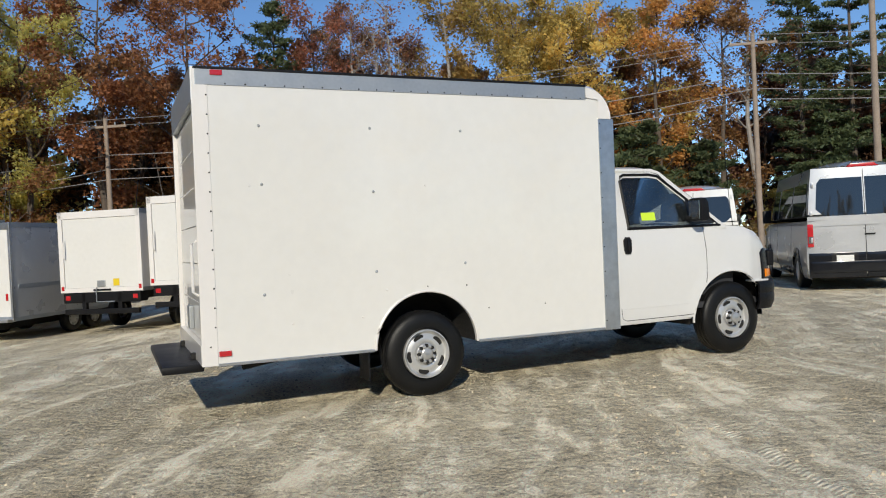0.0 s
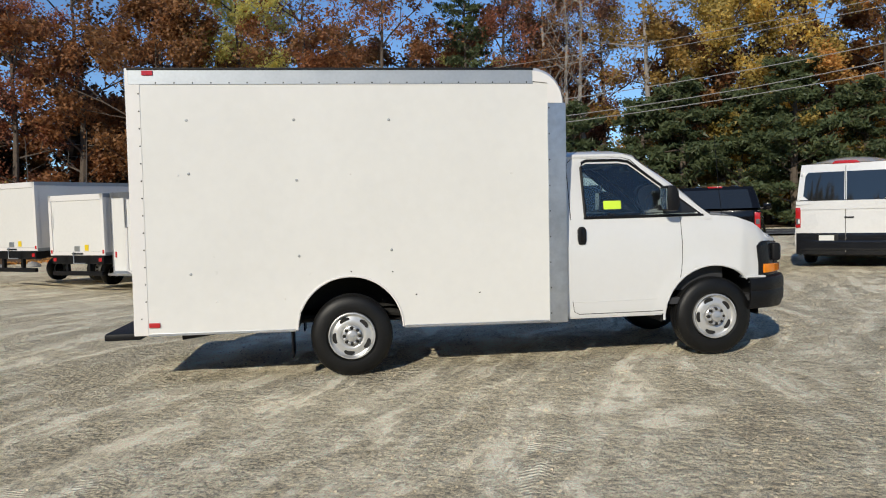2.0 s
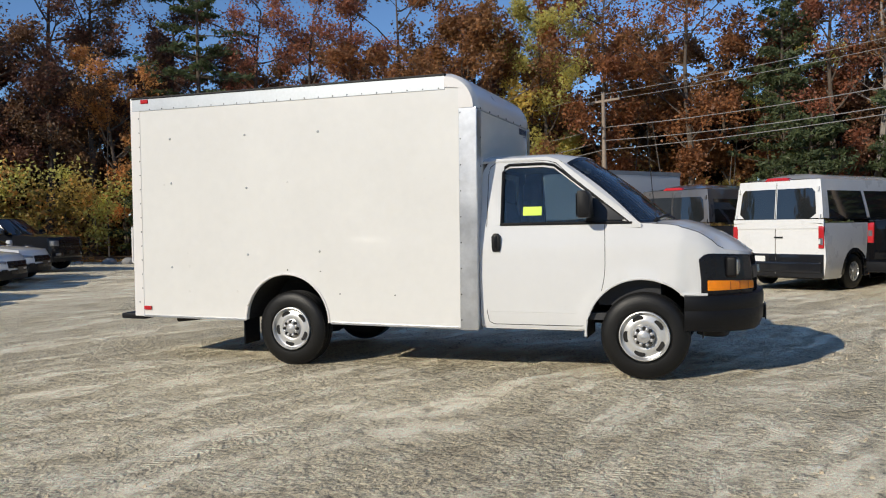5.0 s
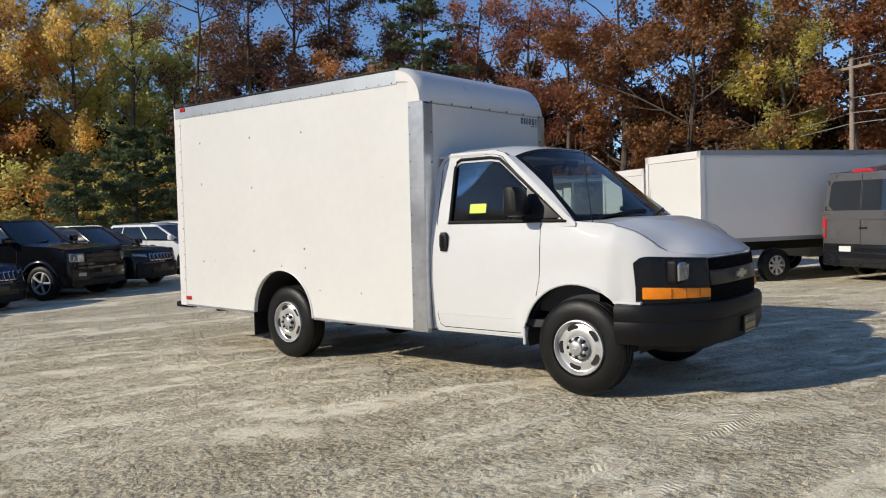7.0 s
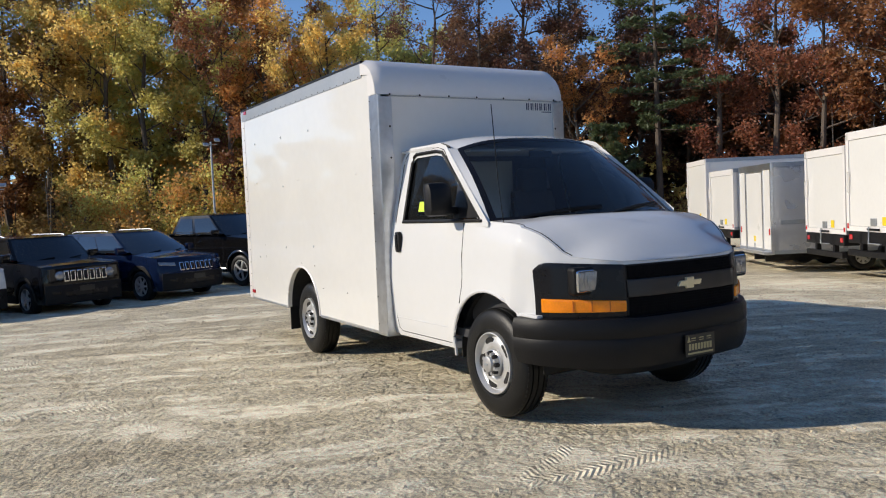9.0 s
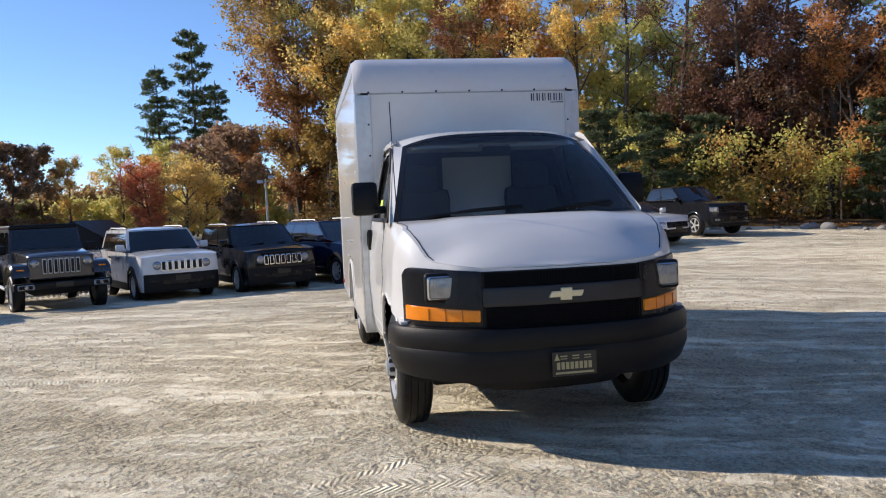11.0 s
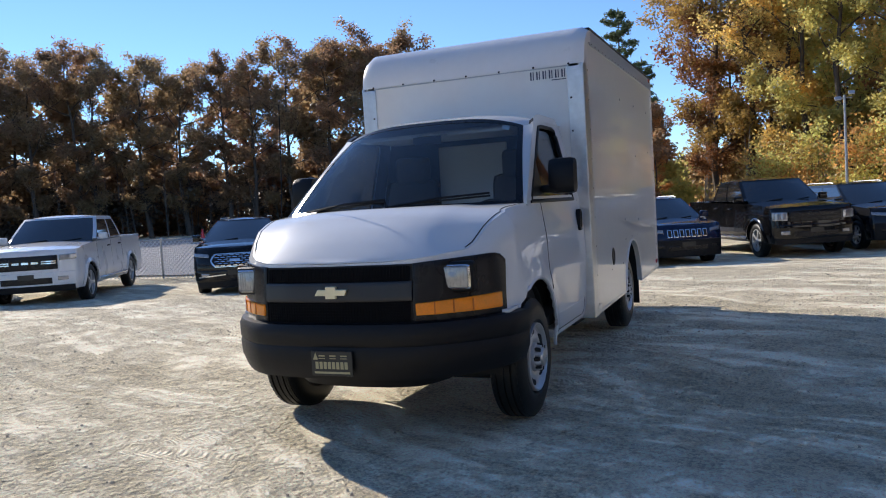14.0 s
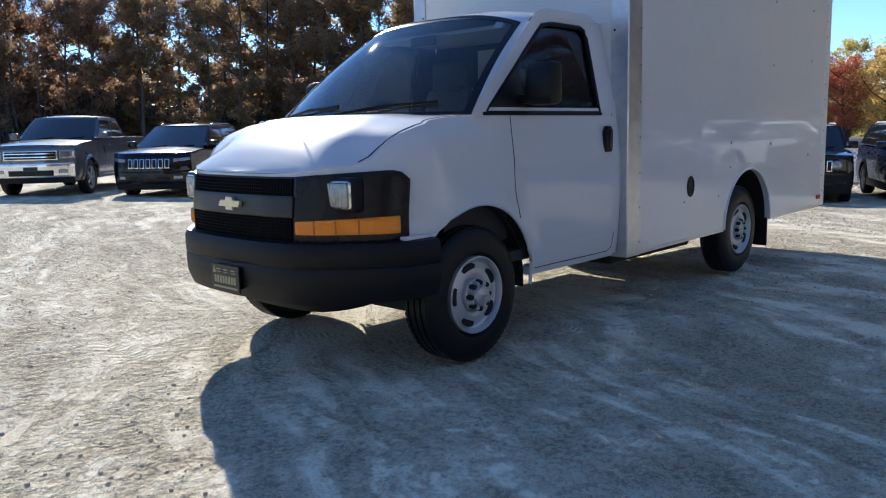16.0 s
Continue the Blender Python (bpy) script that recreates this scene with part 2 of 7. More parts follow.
        off = op("PINGPONG", bend, pitch / 2)
        band = ranged(off, 0.10, 0.13, 1.0, 0.0)
        band = mul(band, ranged(noise_at(0.5, 2), 0.47, 0.56, 0.0, 1.0))
        slant = N("ShaderNodeMath")
        slant.operation = "MULTIPLY_ADD"
        L(off, slant.inputs[0])
        slant.inputs[1].default_value = 0.6
        L(sp.outputs["X"], slant.inputs[2])
        return mul(band, ranged(op("PINGPONG", slant.outputs[0], 0.022), 0.0, 0.022, -0.5, 0.5))
    L(ramp.outputs[0], hs.inputs["Color"])
    L(hs.outputs[0], b.inputs["Base Color"])
    crumbs = mul(mad(lumps(13), -0.8, mad(lumps(32), -0.4, mad(fine, 1.1))), churn)
    marks = mad(tracks(70, 2.3, 0.4), 1.0, tracks(112, 3.1, 1.3))
    relief = mad(marks, 0.34, mad(crumbs, 3.0, mad(ruts, 0.5, mad(thin, 0.45, mad(grit, 0.16, mad(fine, 0.35, mad(mid, 0.9)))))))
    bp = N("ShaderNodeBump")
    bp.inputs["Strength"].default_value, bp.inputs["Distance"].default_value = 0.95, 0.053
    L(relief, bp.inputs["Height"])
    L(bp.outputs[0], b.inputs["Normal"])
    return m


GROUND = ground_mat()


# ---- building blocks ----
def part(name, bm, material, parent=None, label="", smooth=False, m=None):
    """Links a bmesh as one mesh object under a thing or a part."""
    if m is not None:
        bm.transform(m)
    me = bpy.data.meshes.new(name)
    bmesh.ops.recalc_face_normals(bm, faces=bm.faces)
    bm.to_mesh(me)
    bm.free()
    me.materials.append(material)
    if smooth:
        me.shade_smooth()
        me.set_sharp_from_angle(angle=radians(38))
    ob = new(name, me)
    ob.parent = parent
    if label:
        ob["label"] = label
    return ob


def share(ob, m, parent=None, name=None):
    """Another object on the same mesh."""
    o = new(name or ob.name.split(".")[0], ob.data)
    o.matrix_basis = m
    o.parent = parent if parent else ob.parent
    return o


def bevelled(bm, w, seg=2, angle=35):
    if w <= 0:
        return bm
    es = [e for e in bm.edges if len(e.link_faces) == 2 and e.calc_face_angle(0) > radians(angle)]
    bmesh.ops.bevel(bm, geom=es, offset=w, segments=seg, affect="EDGES", profile=0.6)
    return bm


def block(x0, x1, y0, y1, z0, z1, bev=0.0, seg=2, bm=None):
    """A box between the given planes, its edges rounded by bev."""
    b = bmesh.new()
    bmesh.ops.create_cube(b, size=1)
    b.transform(Matrix.Translation(((x0 + x1) / 2, (y0 + y1) / 2, (z0 + z1) / 2)) @ Matrix.Diagonal((abs(x1 - x0), abs(y1 - y0), abs(z1 - z0), 1)))
    bevelled(b, bev, seg)
    return merge(bm, b)


def merge(into, b):
    if into is None:
        return b
    me = bpy.data.meshes.new("t")
    b.to_mesh(me)
    b.free()
    into.from_mesh(me)
    bpy.data.meshes.remove(me)
    return into


def prism(poly, y0, y1, bev=0.0, axis="y", bm=None):
    """An outline extruded along an axis: (x, z) along y, (y, z) along x, (x, y) along z."""
    put = {"y": lambda a, c, d: (a, d, c), "x": lambda a, c, d: (d, a, c), "z": lambda a, c, d: (a, c, d)}[axis]
    b = bmesh.new()
    lo = [b.verts.new(put(p[0], p[1], y0)) for p in poly]
    hi = [b.verts.new(put(p[0], p[1], y1)) for p in poly]
    n = len(poly)
    b.faces.new(lo)
    b.faces.new(hi[::-1])
    for i in range(n):
        b.faces.new((lo[i], hi[i], hi[(i + 1) % n], lo[(i + 1) % n]))
    bmesh.ops.recalc_face_normals(b, faces=b.faces)
    bevelled(b, bev)
    return merge(bm, b)


def lathe(profile, seg=40, bm=None, closed=False, caps=True):
    """A profile of (radius, y) turned round the y axis."""
    b = bmesh.new()
    rings = []
    for r, y in profile:
        rings.append([b.verts.new((r * math.cos(2 * math.pi * i / seg), y, r * math.sin(2 * math.pi * i / seg))) for i in range(seg)])
    pairs = list(zip(rings, rings[1:])) + ([(rings[-1], rings[0])] if closed else [])
    for a, c in pairs:
        for i in range(seg):
            b.faces.new((a[i], a[(i + 1) % seg], c[(i + 1) % seg], c[i]))
    if not closed and caps:
        for ring in (rings[0], rings[-1]):
            if ring is not None:
                try:
                    b.faces.new(ring)
                except ValueError:
                    pass
    return merge(bm, b)


def tube(pts, r, seg=8, bm=None, r1=None):
    """A round bar along points; r1: its radius at the far end."""
    b = bmesh.new()
    pts = [Vector(p) for p in pts]
    rings = []
    for i, p in enumerate(pts):
        d = (pts[min(i + 1, len(pts) - 1)] - pts[max(i - 1, 0)]).normalized()
        u = d.cross(Vector((0, 0, 1)) if abs(d.z) < 0.95 else Vector((1, 0, 0))).normalized()
        v = d.cross(u)
        k = r if r1 is None else r + (r1 - r) * i / (len(pts) - 1)
        rings.append([b.verts.new(p + (u * math.cos(2 * math.pi * j / seg) + v * math.sin(2 * math.pi * j / seg)) * k) for j in range(seg)])
    for a, c in zip(rings, rings[1:]):
        for j in range(seg):
            b.faces.new((a[j], a[(j + 1) % seg], c[(j + 1) % seg], c[j]))
    b.faces.new(rings[0][::-1])
    b.faces.new(rings[-1])
    return merge(bm, b)


def sheet(rows, bm=None, thick=0.0):
    """A surface through rows of points; thick: its depth, inwards."""
    b = bmesh.new()
    vs = [[b.verts.new(p) for p in row] for row in rows]
    for a, c in zip(vs, vs[1:]):
        for i in range(len(a) - 1):
            if (a[i].co - a[i + 1].co).length < 1e-6:
                b.faces.new((a[i], c[i + 1], c[i]))
            else:
                b.faces.new((a[i], a[i + 1], c[i + 1], c[i]))
    bmesh.ops.remove_doubles(b, verts=b.verts, dist=1e-5)
    if thick:
        bmesh.ops.recalc_face_normals(b, faces=b.faces)
        bmesh.ops.solidify(b, geom=b.faces[:], thickness=thick)
    return merge(bm, b)


def panel(outer, holes, place, thick):
    """A flat outline with holes, filled, mapped into space by place(u, v), and given depth."""
    b = bmesh.new()
    for loop in (outer, *holes):
        vs = [b.verts.new((u, v, 0)) for u, v in loop]
        for i in range(len(vs)):
            b.edges.new((vs[i], vs[(i + 1) % len(vs)]))
    bmesh.ops.triangle_fill(b, use_beauty=True, use_dissolve=False, edges=b.edges[:])
    bmesh.ops.recalc_face_normals(b, faces=b.faces)
    for v in b.verts:
        v.co = place(v.co.x, v.co.y)
    bmesh.ops.solidify(b, geom=b.faces[:], thickness=thick)
    return b


def mirrored(bm):
    """The same shape on the other side of the middle plane."""
    c = bm.copy()
    c.transform(Matrix.Diagonal((1, -1, 1, 1)))
    bmesh.ops.reverse_faces(c, faces=c.faces)
    return c


def lerp_at(x, pts):
    return float(np.interp(x, [p[0] for p in pts], [p[1] for p in pts]))


def thing(name, label, category, group="", m=None):
    ob = new(name)
    ob.empty_display_size = 0.2
    if m is not None:
        ob.matrix_basis = m
    return tagged(ob, label, category, group)


# ---- ground ----
def ground_z(x, y):
    z = -0.42 * math.exp(-(((x + 17) / 8) ** 2) - ((y + 4) / 16) ** 2) - 0.15 * math.exp(-(((x + 9) / 6) ** 2) - ((y + 13) / 6) ** 2) - 0.10 * math.exp(-(((x - 3) / 6) ** 2) - ((y - 11) / 6) ** 2)
    z -= 0.62 * math.exp(-(((x + 8) / 8) ** 2) - ((y - 20) / 13) ** 2) * min(1, max(0.0, (y - 4) / 5)) + 0.45 * math.exp(-(((x + 22) / 10) ** 2) - ((y - 28) / 9) ** 2)
    near = math.hypot((x + 2) / 2.2, y)
    return z + (0.035 * (noise.noise((x * 0.5, y * 0.5, 3.1))) + 0.012 * noise.noise((x * 1.9, y * 1.9, 7.7))) * min(1, max(0.0, near - 1.6))


def build_ground():
    xs = sorted(set([round(v, 3) for v in np.arange(-8, 8.01, 0.16)] + [round(v, 3) for v in np.arange(-34, 26, 1.0)] + [-600, -250, -120, -70, -48, 34, 48, 70, 120, 250, 600]))
    ys = sorted(set([round(v, 3) for v in np.arange(-9, 8.01, 0.16)] + [round(v, 3) for v in np.arange(-30, 34, 1.0)] + [-600, -250, -120, -70, -45, 45, 70, 120, 250, 600]))
    verts = [(x, y, ground_z(x, y)) for y in ys for x in xs]
    n = len(xs)
    faces = [(j * n + i, j * n + i + 1, (j + 1) * n + i + 1, (j + 1) * n + i) for j in range(len(ys) - 1) for i in range(n - 1)]
    me = bpy.data.meshes.new("ground")
    me.from_pydata(verts, [], faces)
    me.materials.append(GROUND)
    me.shade_smooth()
    tagged(new("ground", me), "pale packed sand and gravel yard with tyre marks", "ground", kind="structure")


build_ground()


def build_pebbles():
    """Crumbs of sand, grit and small stones, thickest in the churned strips."""
    rng = random.Random(5)
    c, sn = math.cos(radians(-63)), math.sin(radians(-63))
    verts, faces = [], []
    for i in range(60000):
        a, r = rng.uniform(0, 2 * math.pi), 1.2 + 9.5 * rng.random() ** 0.6
        x, y = -1 + r * math.cos(a), r * math.sin(a) * 0.95
        u, v = x * c - y * sn, x * sn + y * c
        if noise.noise((u * 0.35, v * 2.2, 9.0)) + 0.6 * noise.noise((x * 0.9, y * 0.9, 2.0)) < rng.uniform(-0.25, 0.75):
            continue
        s = 0.0045 + 0.0115 * rng.random() ** 3
        z = ground_z(x, y)
        k = len(verts)
        t = rng.uniform(0, 6.28)
        h = s * rng.uniform(0.45, 0.9)
        for top in (0, 1):
            for j in range(4):
                rr = s * rng.uniform(0.75, 1.25) * (0.55 if top else 1.0)
                verts.append((x + rr * math.cos(t + j * 1.571 + top * 0.5), y + rr * math.sin(t + j * 1.571 + top * 0.5), z + (h if top else -0.002)))
        for j in range(4):
            n = (j + 1) % 4
            faces.append((k + j, k + n, k + 4 + n, k + 4 + j))
        faces.append((k + 4, k + 5, k + 6, k + 7))
    me = bpy.data.meshes.new("loose_gravel")
    me.from_pydata(verts, [], faces)
    me.materials.append(mat("pebble_mix", (0.50, 0.41, 0.28), 0.9, var=0.25, vscale=2, per_island=1.0, second=(0.78, 0.67, 0.48)))
    tagged(new("loose_gravel", me), "scattered crumbs of sand, grit and small stones", "gravel", kind="stuff")


build_pebbles()


# ---- the white box truck ----
NOSE = [(0.0, 0.885), (0.3, 0.872), (0.49, 0.835), (0.6, 0.775), (0.67, 0.715), (0.75, 0.645), (0.82, 0.56), (0.87, 0.46), (0.90, 0.33)]


def nose_x(y, z=0.9):
    """Front face of the cab: rounded in plan, leaning back towards the hood."""
    return lerp_at(abs(y), NOSE) - max(0, z - 0.85) * 0.10


def cab_half_width(z):
    return lerp_at(z, [(0.40, 0.885), (0.50, 0.905), (0.85, 0.925), (1.1, 0.918), (1.33, 0.885), (1.60, 0.825), (1.92, 0.75)])


def belt_z(x):
    return lerp_at(x, [(-1.5, 1.33), (-0.05, 1.335), (0.2, 1.315), (0.345, 1.285), (0.45, 1.25), (0.54, 1.19), (0.60, 1.125), (0.645, 1.10), (0.75, 1.085), (0.885, 1.055)])


def cab_outline():
    """Half outline in plan from the back of the door round to the middle of the nose: (x, y factor or y)."""
    pts = [(x, None) for x in np.arange(-1.46, 0.30, 0.04)]
    ys = [0.905, 0.89, 0.87, 0.845, 0.82, 0.785, 0.75, 0.71, 0.67, 0.635, 0.6, 0.545, 0.49, 0.42, 0.3, 0.15, 0.0]
    return pts + [(None, y) for y in ys]


def arch_cut(b, cx, cz, r):
    """Opens a wheel arch in a fine shell and rounds its rim."""
    gone = [f for f in b.faces if math.hypot(f.calc_center_median().x - cx, f.calc_center_median().z - cz) < r]
    bmesh.ops.delete(b, geom=gone, context="FACES")
    for v in b.verts:
        dx, dz = v.co.x - cx, v.co.z - cz
        d = math.hypot(dx, dz)
        on_rim = any(len(e.link_faces) < 2 for e in v.link_edges)
        if d < r or (on_rim and d < r + 0.055 and v.co.z > cz - 0.1):
            if d > 1e-4:
                v.co.x, v.co.z = cx + dx * r / d, cz + dz * r / d


def arch_flare(x, z):
    return 0.018 * math.exp(-(((math.hypot(x + 0.03, z - 0.39) - 0.50) / 0.05) ** 2)) if z > 0.4 else 0


def cab_shell():
    """Fenders, lower sides and nose in one pressed shell, both sides."""
    cols = []
    for x, y in cab_outline():
        col = []
        zt = None
        for k in range(15):
            f = k / 14
            if x is not None:
                z0, z1 = 0.42, belt_z(x)
                z = z0 + (z1 - z0) * f
                w = cab_half_width(z if x < -0.1 else min(z, 0.85) if z < 1.0 else z)
                flare = arch_flare(x, z)
                ease = lerp_at(x, [(-0.2, 0), (0.3, 1)])
                top = max(0, (z - (z1 - 0.12)) / 0.12) ** 2 * 0.05 * ease
                col.append((x, w - 0.012 * ease + flare - top, z))
            else:
                z1 = belt_z(nose_x(y))
                z = 0.68 + (z1 - 0.68) * f
                if y > 0.6:
                    z = (0.42 + (0.68 - 0.42) * min(1, (0.905 - y) / 0.12)) * (1 - f) + z1 * f
                yy = y - max(0, (z - (z1 - 0.12)) / 0.12) ** 2 * 0.05 * min(1, max(0, (y - 0.6) / 0.25)) - 0.012 * min(1, max(0, (y - 0.8) / 0.1))
                col.append((nose_x(y, z), yy, z))
        cols.append(col)
    b = sheet(cols)
    arch_cut(b, -0.03, 0.385, 0.478)
    for f in [f for f in b.faces if f.calc_center_median().z < 0.72 and f.calc_center_median().x > 0.2]:
        b.faces.remove(f)
    both = merge(mirrored(b), b)
    bmesh.ops.remove_doubles(both, verts=both.verts, dist=1e-4)
    bmesh.ops.recalc_face_normals(both, faces=both.faces)
    bmesh.ops.solidify(both, geom=both.faces[:], thickness=0.02)
    return both


def hood_edge():
    """Top rim of the fender shell, from the windshield corner to the nose."""
    rim = []
    for x, y in cab_outline():
        if x is not None and x > -0.10:
            z = belt_z(x)
            ease = lerp_at(x, [(-0.2, 0), (0.3, 1)])
            rim.append((x, cab_half_width(z) - 0.012 * ease - 0.05 * ease, z))
        elif x is None:
            z = belt_z(nose_x(y))
            rim.append((nose_x(y, z), y - 0.05 * min(1, max(0, (y - 0.6) / 0.25)) - 0.012 * min(1, max(0, (y - 0.8) / 0.1)), z))
    return rim


def hood_point(x, e, z, s):
    wide = min(1, e / 0.75)
    mid = lerp_at(x, [(-0.1, 1.345), (0.2, 1.342), (0.45, 1.295), (0.6, 1.232), (0.72, 1.165), (0.80, 1.112), (0.85, 1.07), (0.885, 1.055)])
    crown = max(0.0, mid - z) * (1 - abs(s) ** 2.6)
    bulge = 0.010 / (1 + math.exp((abs(s * e) - 0.55) * 40)) * wide * min(1, max(0, (0.80 - x) * 8))
    return (x + 0.20 * (1 - abs(s) ** 1.6) * max(0, 1 - (x + 0.02) / 0.5), s * e, z + 0.003 + crown + bulge)


def hood_sheet():
    """Crowned hood between the fender tops, with a soft raised middle."""
    b = sheet([[hood_point(x, e, z, s) for s in np.linspace(-1, 1, 27)] for x, e, z in hood_edge()])
    bmesh.ops.recalc_face_normals(b, faces=b.faces)
    bmesh.ops.solidify(b, geom=b.faces[:], thickness=0.018)
    return b


def on_nose(y0, y1, z0, z1, proud, depth=0.03, n=12, dz0=0.0, dz1=0.0, bev=0.0):
    """A strip that follows the rounded nose from y0 to y1; dz: how much its ends rise."""
    rows = []
    for k in range(5):
        row = []
        for i in range(n + 1):
            y = y0 + (y1 - y0) * i / n
            za, zb = z0 + dz0 * i / n, z1 + dz1 * i / n
            z = za + (zb - za) * k / 4
            row.append((nose_x(y, z) + proud, y * (1 + proud * 0.5), z))
        rows.append(row)
    b = sheet(rows)
    bmesh.ops.recalc_face_normals(b, faces=b.faces)
    if b.faces[0].normal.x < 0:
        bmesh.ops.reverse_faces(b, faces=b.faces)
    bmesh.ops.solidify(b, geom=b.faces[:], thickness=depth)
    bevelled(b, bev, 2, 50)
    return b


def door_y(u, v, side, out=0.0):
    return Vector((u, side * (cab_half_width(v) + out), v))


WINDOW = [(-1.26, 1.348), (-1.265, 1.82), (-1.25, 1.865), (-1.21, 1.885), (-0.90, 1.885), (-0.80, 1.868), (-0.71, 1.80), (-0.545, 1.67), (-0.13, 1.346)]
UPPER = [(-1.47, 1.33), (-1.478, 1.72), (-1.46, 1.83), (-1.42, 1.90), (-1.34, 1.945), (-0.86, 1.945), (-0.76, 1.915), (-0.66, 1.835), (-0.03, 1.33)]


def build_tyre_and_rim(truck, x, side, ground, front):
    wheel = new("wheel")
    wheel.parent = truck
    wheel.matrix_basis = pose(x, side * 0.80, ground + 0.373, 0, 0, 180 if side > 0 else 0)
    R, w = 0.373, 0.104
    prof = [(0.215, -w + 0.018), (0.235, -w - 0.004), (0.285, -w - 0.010), (0.325, -w + 0.002), (0.352, -w + 0.012), (0.368, -w + 0.030)]
    tread = [(R, -w + 0.045), (R, -0.052), (R - 0.009, -0.050), (R - 0.009, -0.040), (R, -0.038), (R, -0.006), (R - 0.009, -0.005)]
    half = prof + tread
    full = half + [(r, -y) for r, y in half[::-1]]
    b = lathe(full, 56, closed=True)
    # shoulder blocks
    for i in range(60):
        a = 2 * math.pi * i / 60
        for s in (-1, 1):
            k = block(-0.011, 0.011, s * 0.058, s * 0.079, R - 0.014, R - 0.0035)
            k.transform(Matrix.Rotation(a + 0.03 * s, 4, "Y"))
            merge(b, k)
    part("tyre", b, RUBBER, wheel, "black ribbed truck tyre", True)
    # outer face lies at -y
    face = [(0.213, -0.100), (0.211, -0.112), (0.204, -0.114), (0.196, -0.100), (0.188, -0.082), (0.176, -0.076), (0.150, -0.086), (0.120, -0.094), (0.100, -0.088), (0.092, -0.080), (0.0, -0.080)]
    disc = lathe([(0.213, 0.06)] + face, 60)
    rim = part("rim", disc, STEELRIM, wheel, "silver painted steel wheel rim", True)
    for i in range(5):
        a = radians(72 * i + (36 if front else 32) + side * 3)
        h = lathe([(0.0, -0.0045), (0.036, -0.0045), (0.036, 0.004), (0.0, 0.004)], 20)
        h.transform(Matrix.Rotation(a, 4, "Y") @ Matrix.Translation((0.153, -0.0855, 0)) @ Matrix.Rotation(radians(-11), 4, "Z") @ Matrix.Diagonal((0.72, 1, 1.35, 1)))
        part("vent_slot", h, DARK, rim)
    stick = 0.055 if front else 0.018
    cap = lathe([(0.092, -0.082), (0.090, -0.088 - stick * 0.3), (0.074, -0.092 - stick * 0.4), (0.058, -0.094 - stick * 0.75), (0.052, -0.098 - stick), (0.036, -0.104 - stick), (0.0, -0.106 - stick)], 36)
    cap_ob = part("hub_cap", cap, HUBSILVER, wheel, "silver hub cap with lug holes", True)
    for i in range(8):
        a = 2 * math.pi * i / 8
        boss = lathe([(0.0, -0.120), (0.013, -0.117), (0.0165, -0.108), (0.018, -0.07), (0.0, -0.07)], 12)
        boss.transform(Matrix.Translation((0.068 * math.cos(a + 0.39), -stick * 0.42, 0.068 * math.sin(a + 0.39))))
        part("lug_cover", boss, HUBSILVER, cap_ob, "", True)
        nut = lathe([(0.0, -0.119), (0.012, -0.117), (0.0155, -0.108), (0.0165, -0.07), (0.0, -0.07)], 10)
        nut.transform(Matrix.Translation((0.072 * math.cos(a), -stick * 0.42, 0.072 * math.sin(a))))
        part("lug_nut", nut, DARK, cap_ob)
    bow = block(-0.022, 0.022, -0.110 - stick, -0.104 - stick, -0.007, 0.007, 0.002)
    part("hub_emblem", bow, RAIL, cap_ob)
    return wheel


BX0, BX1, BW, BZ0, BZ1 = -5.335, -1.475, 0.968, 0.405, 2.715
BOXTILT = Matrix.Translation((BX1, 0, BZ0)) @ Matrix.Rotation(radians(0.55), 4, "Y") @ Matrix.Translation((-BX1, 0, -BZ0))


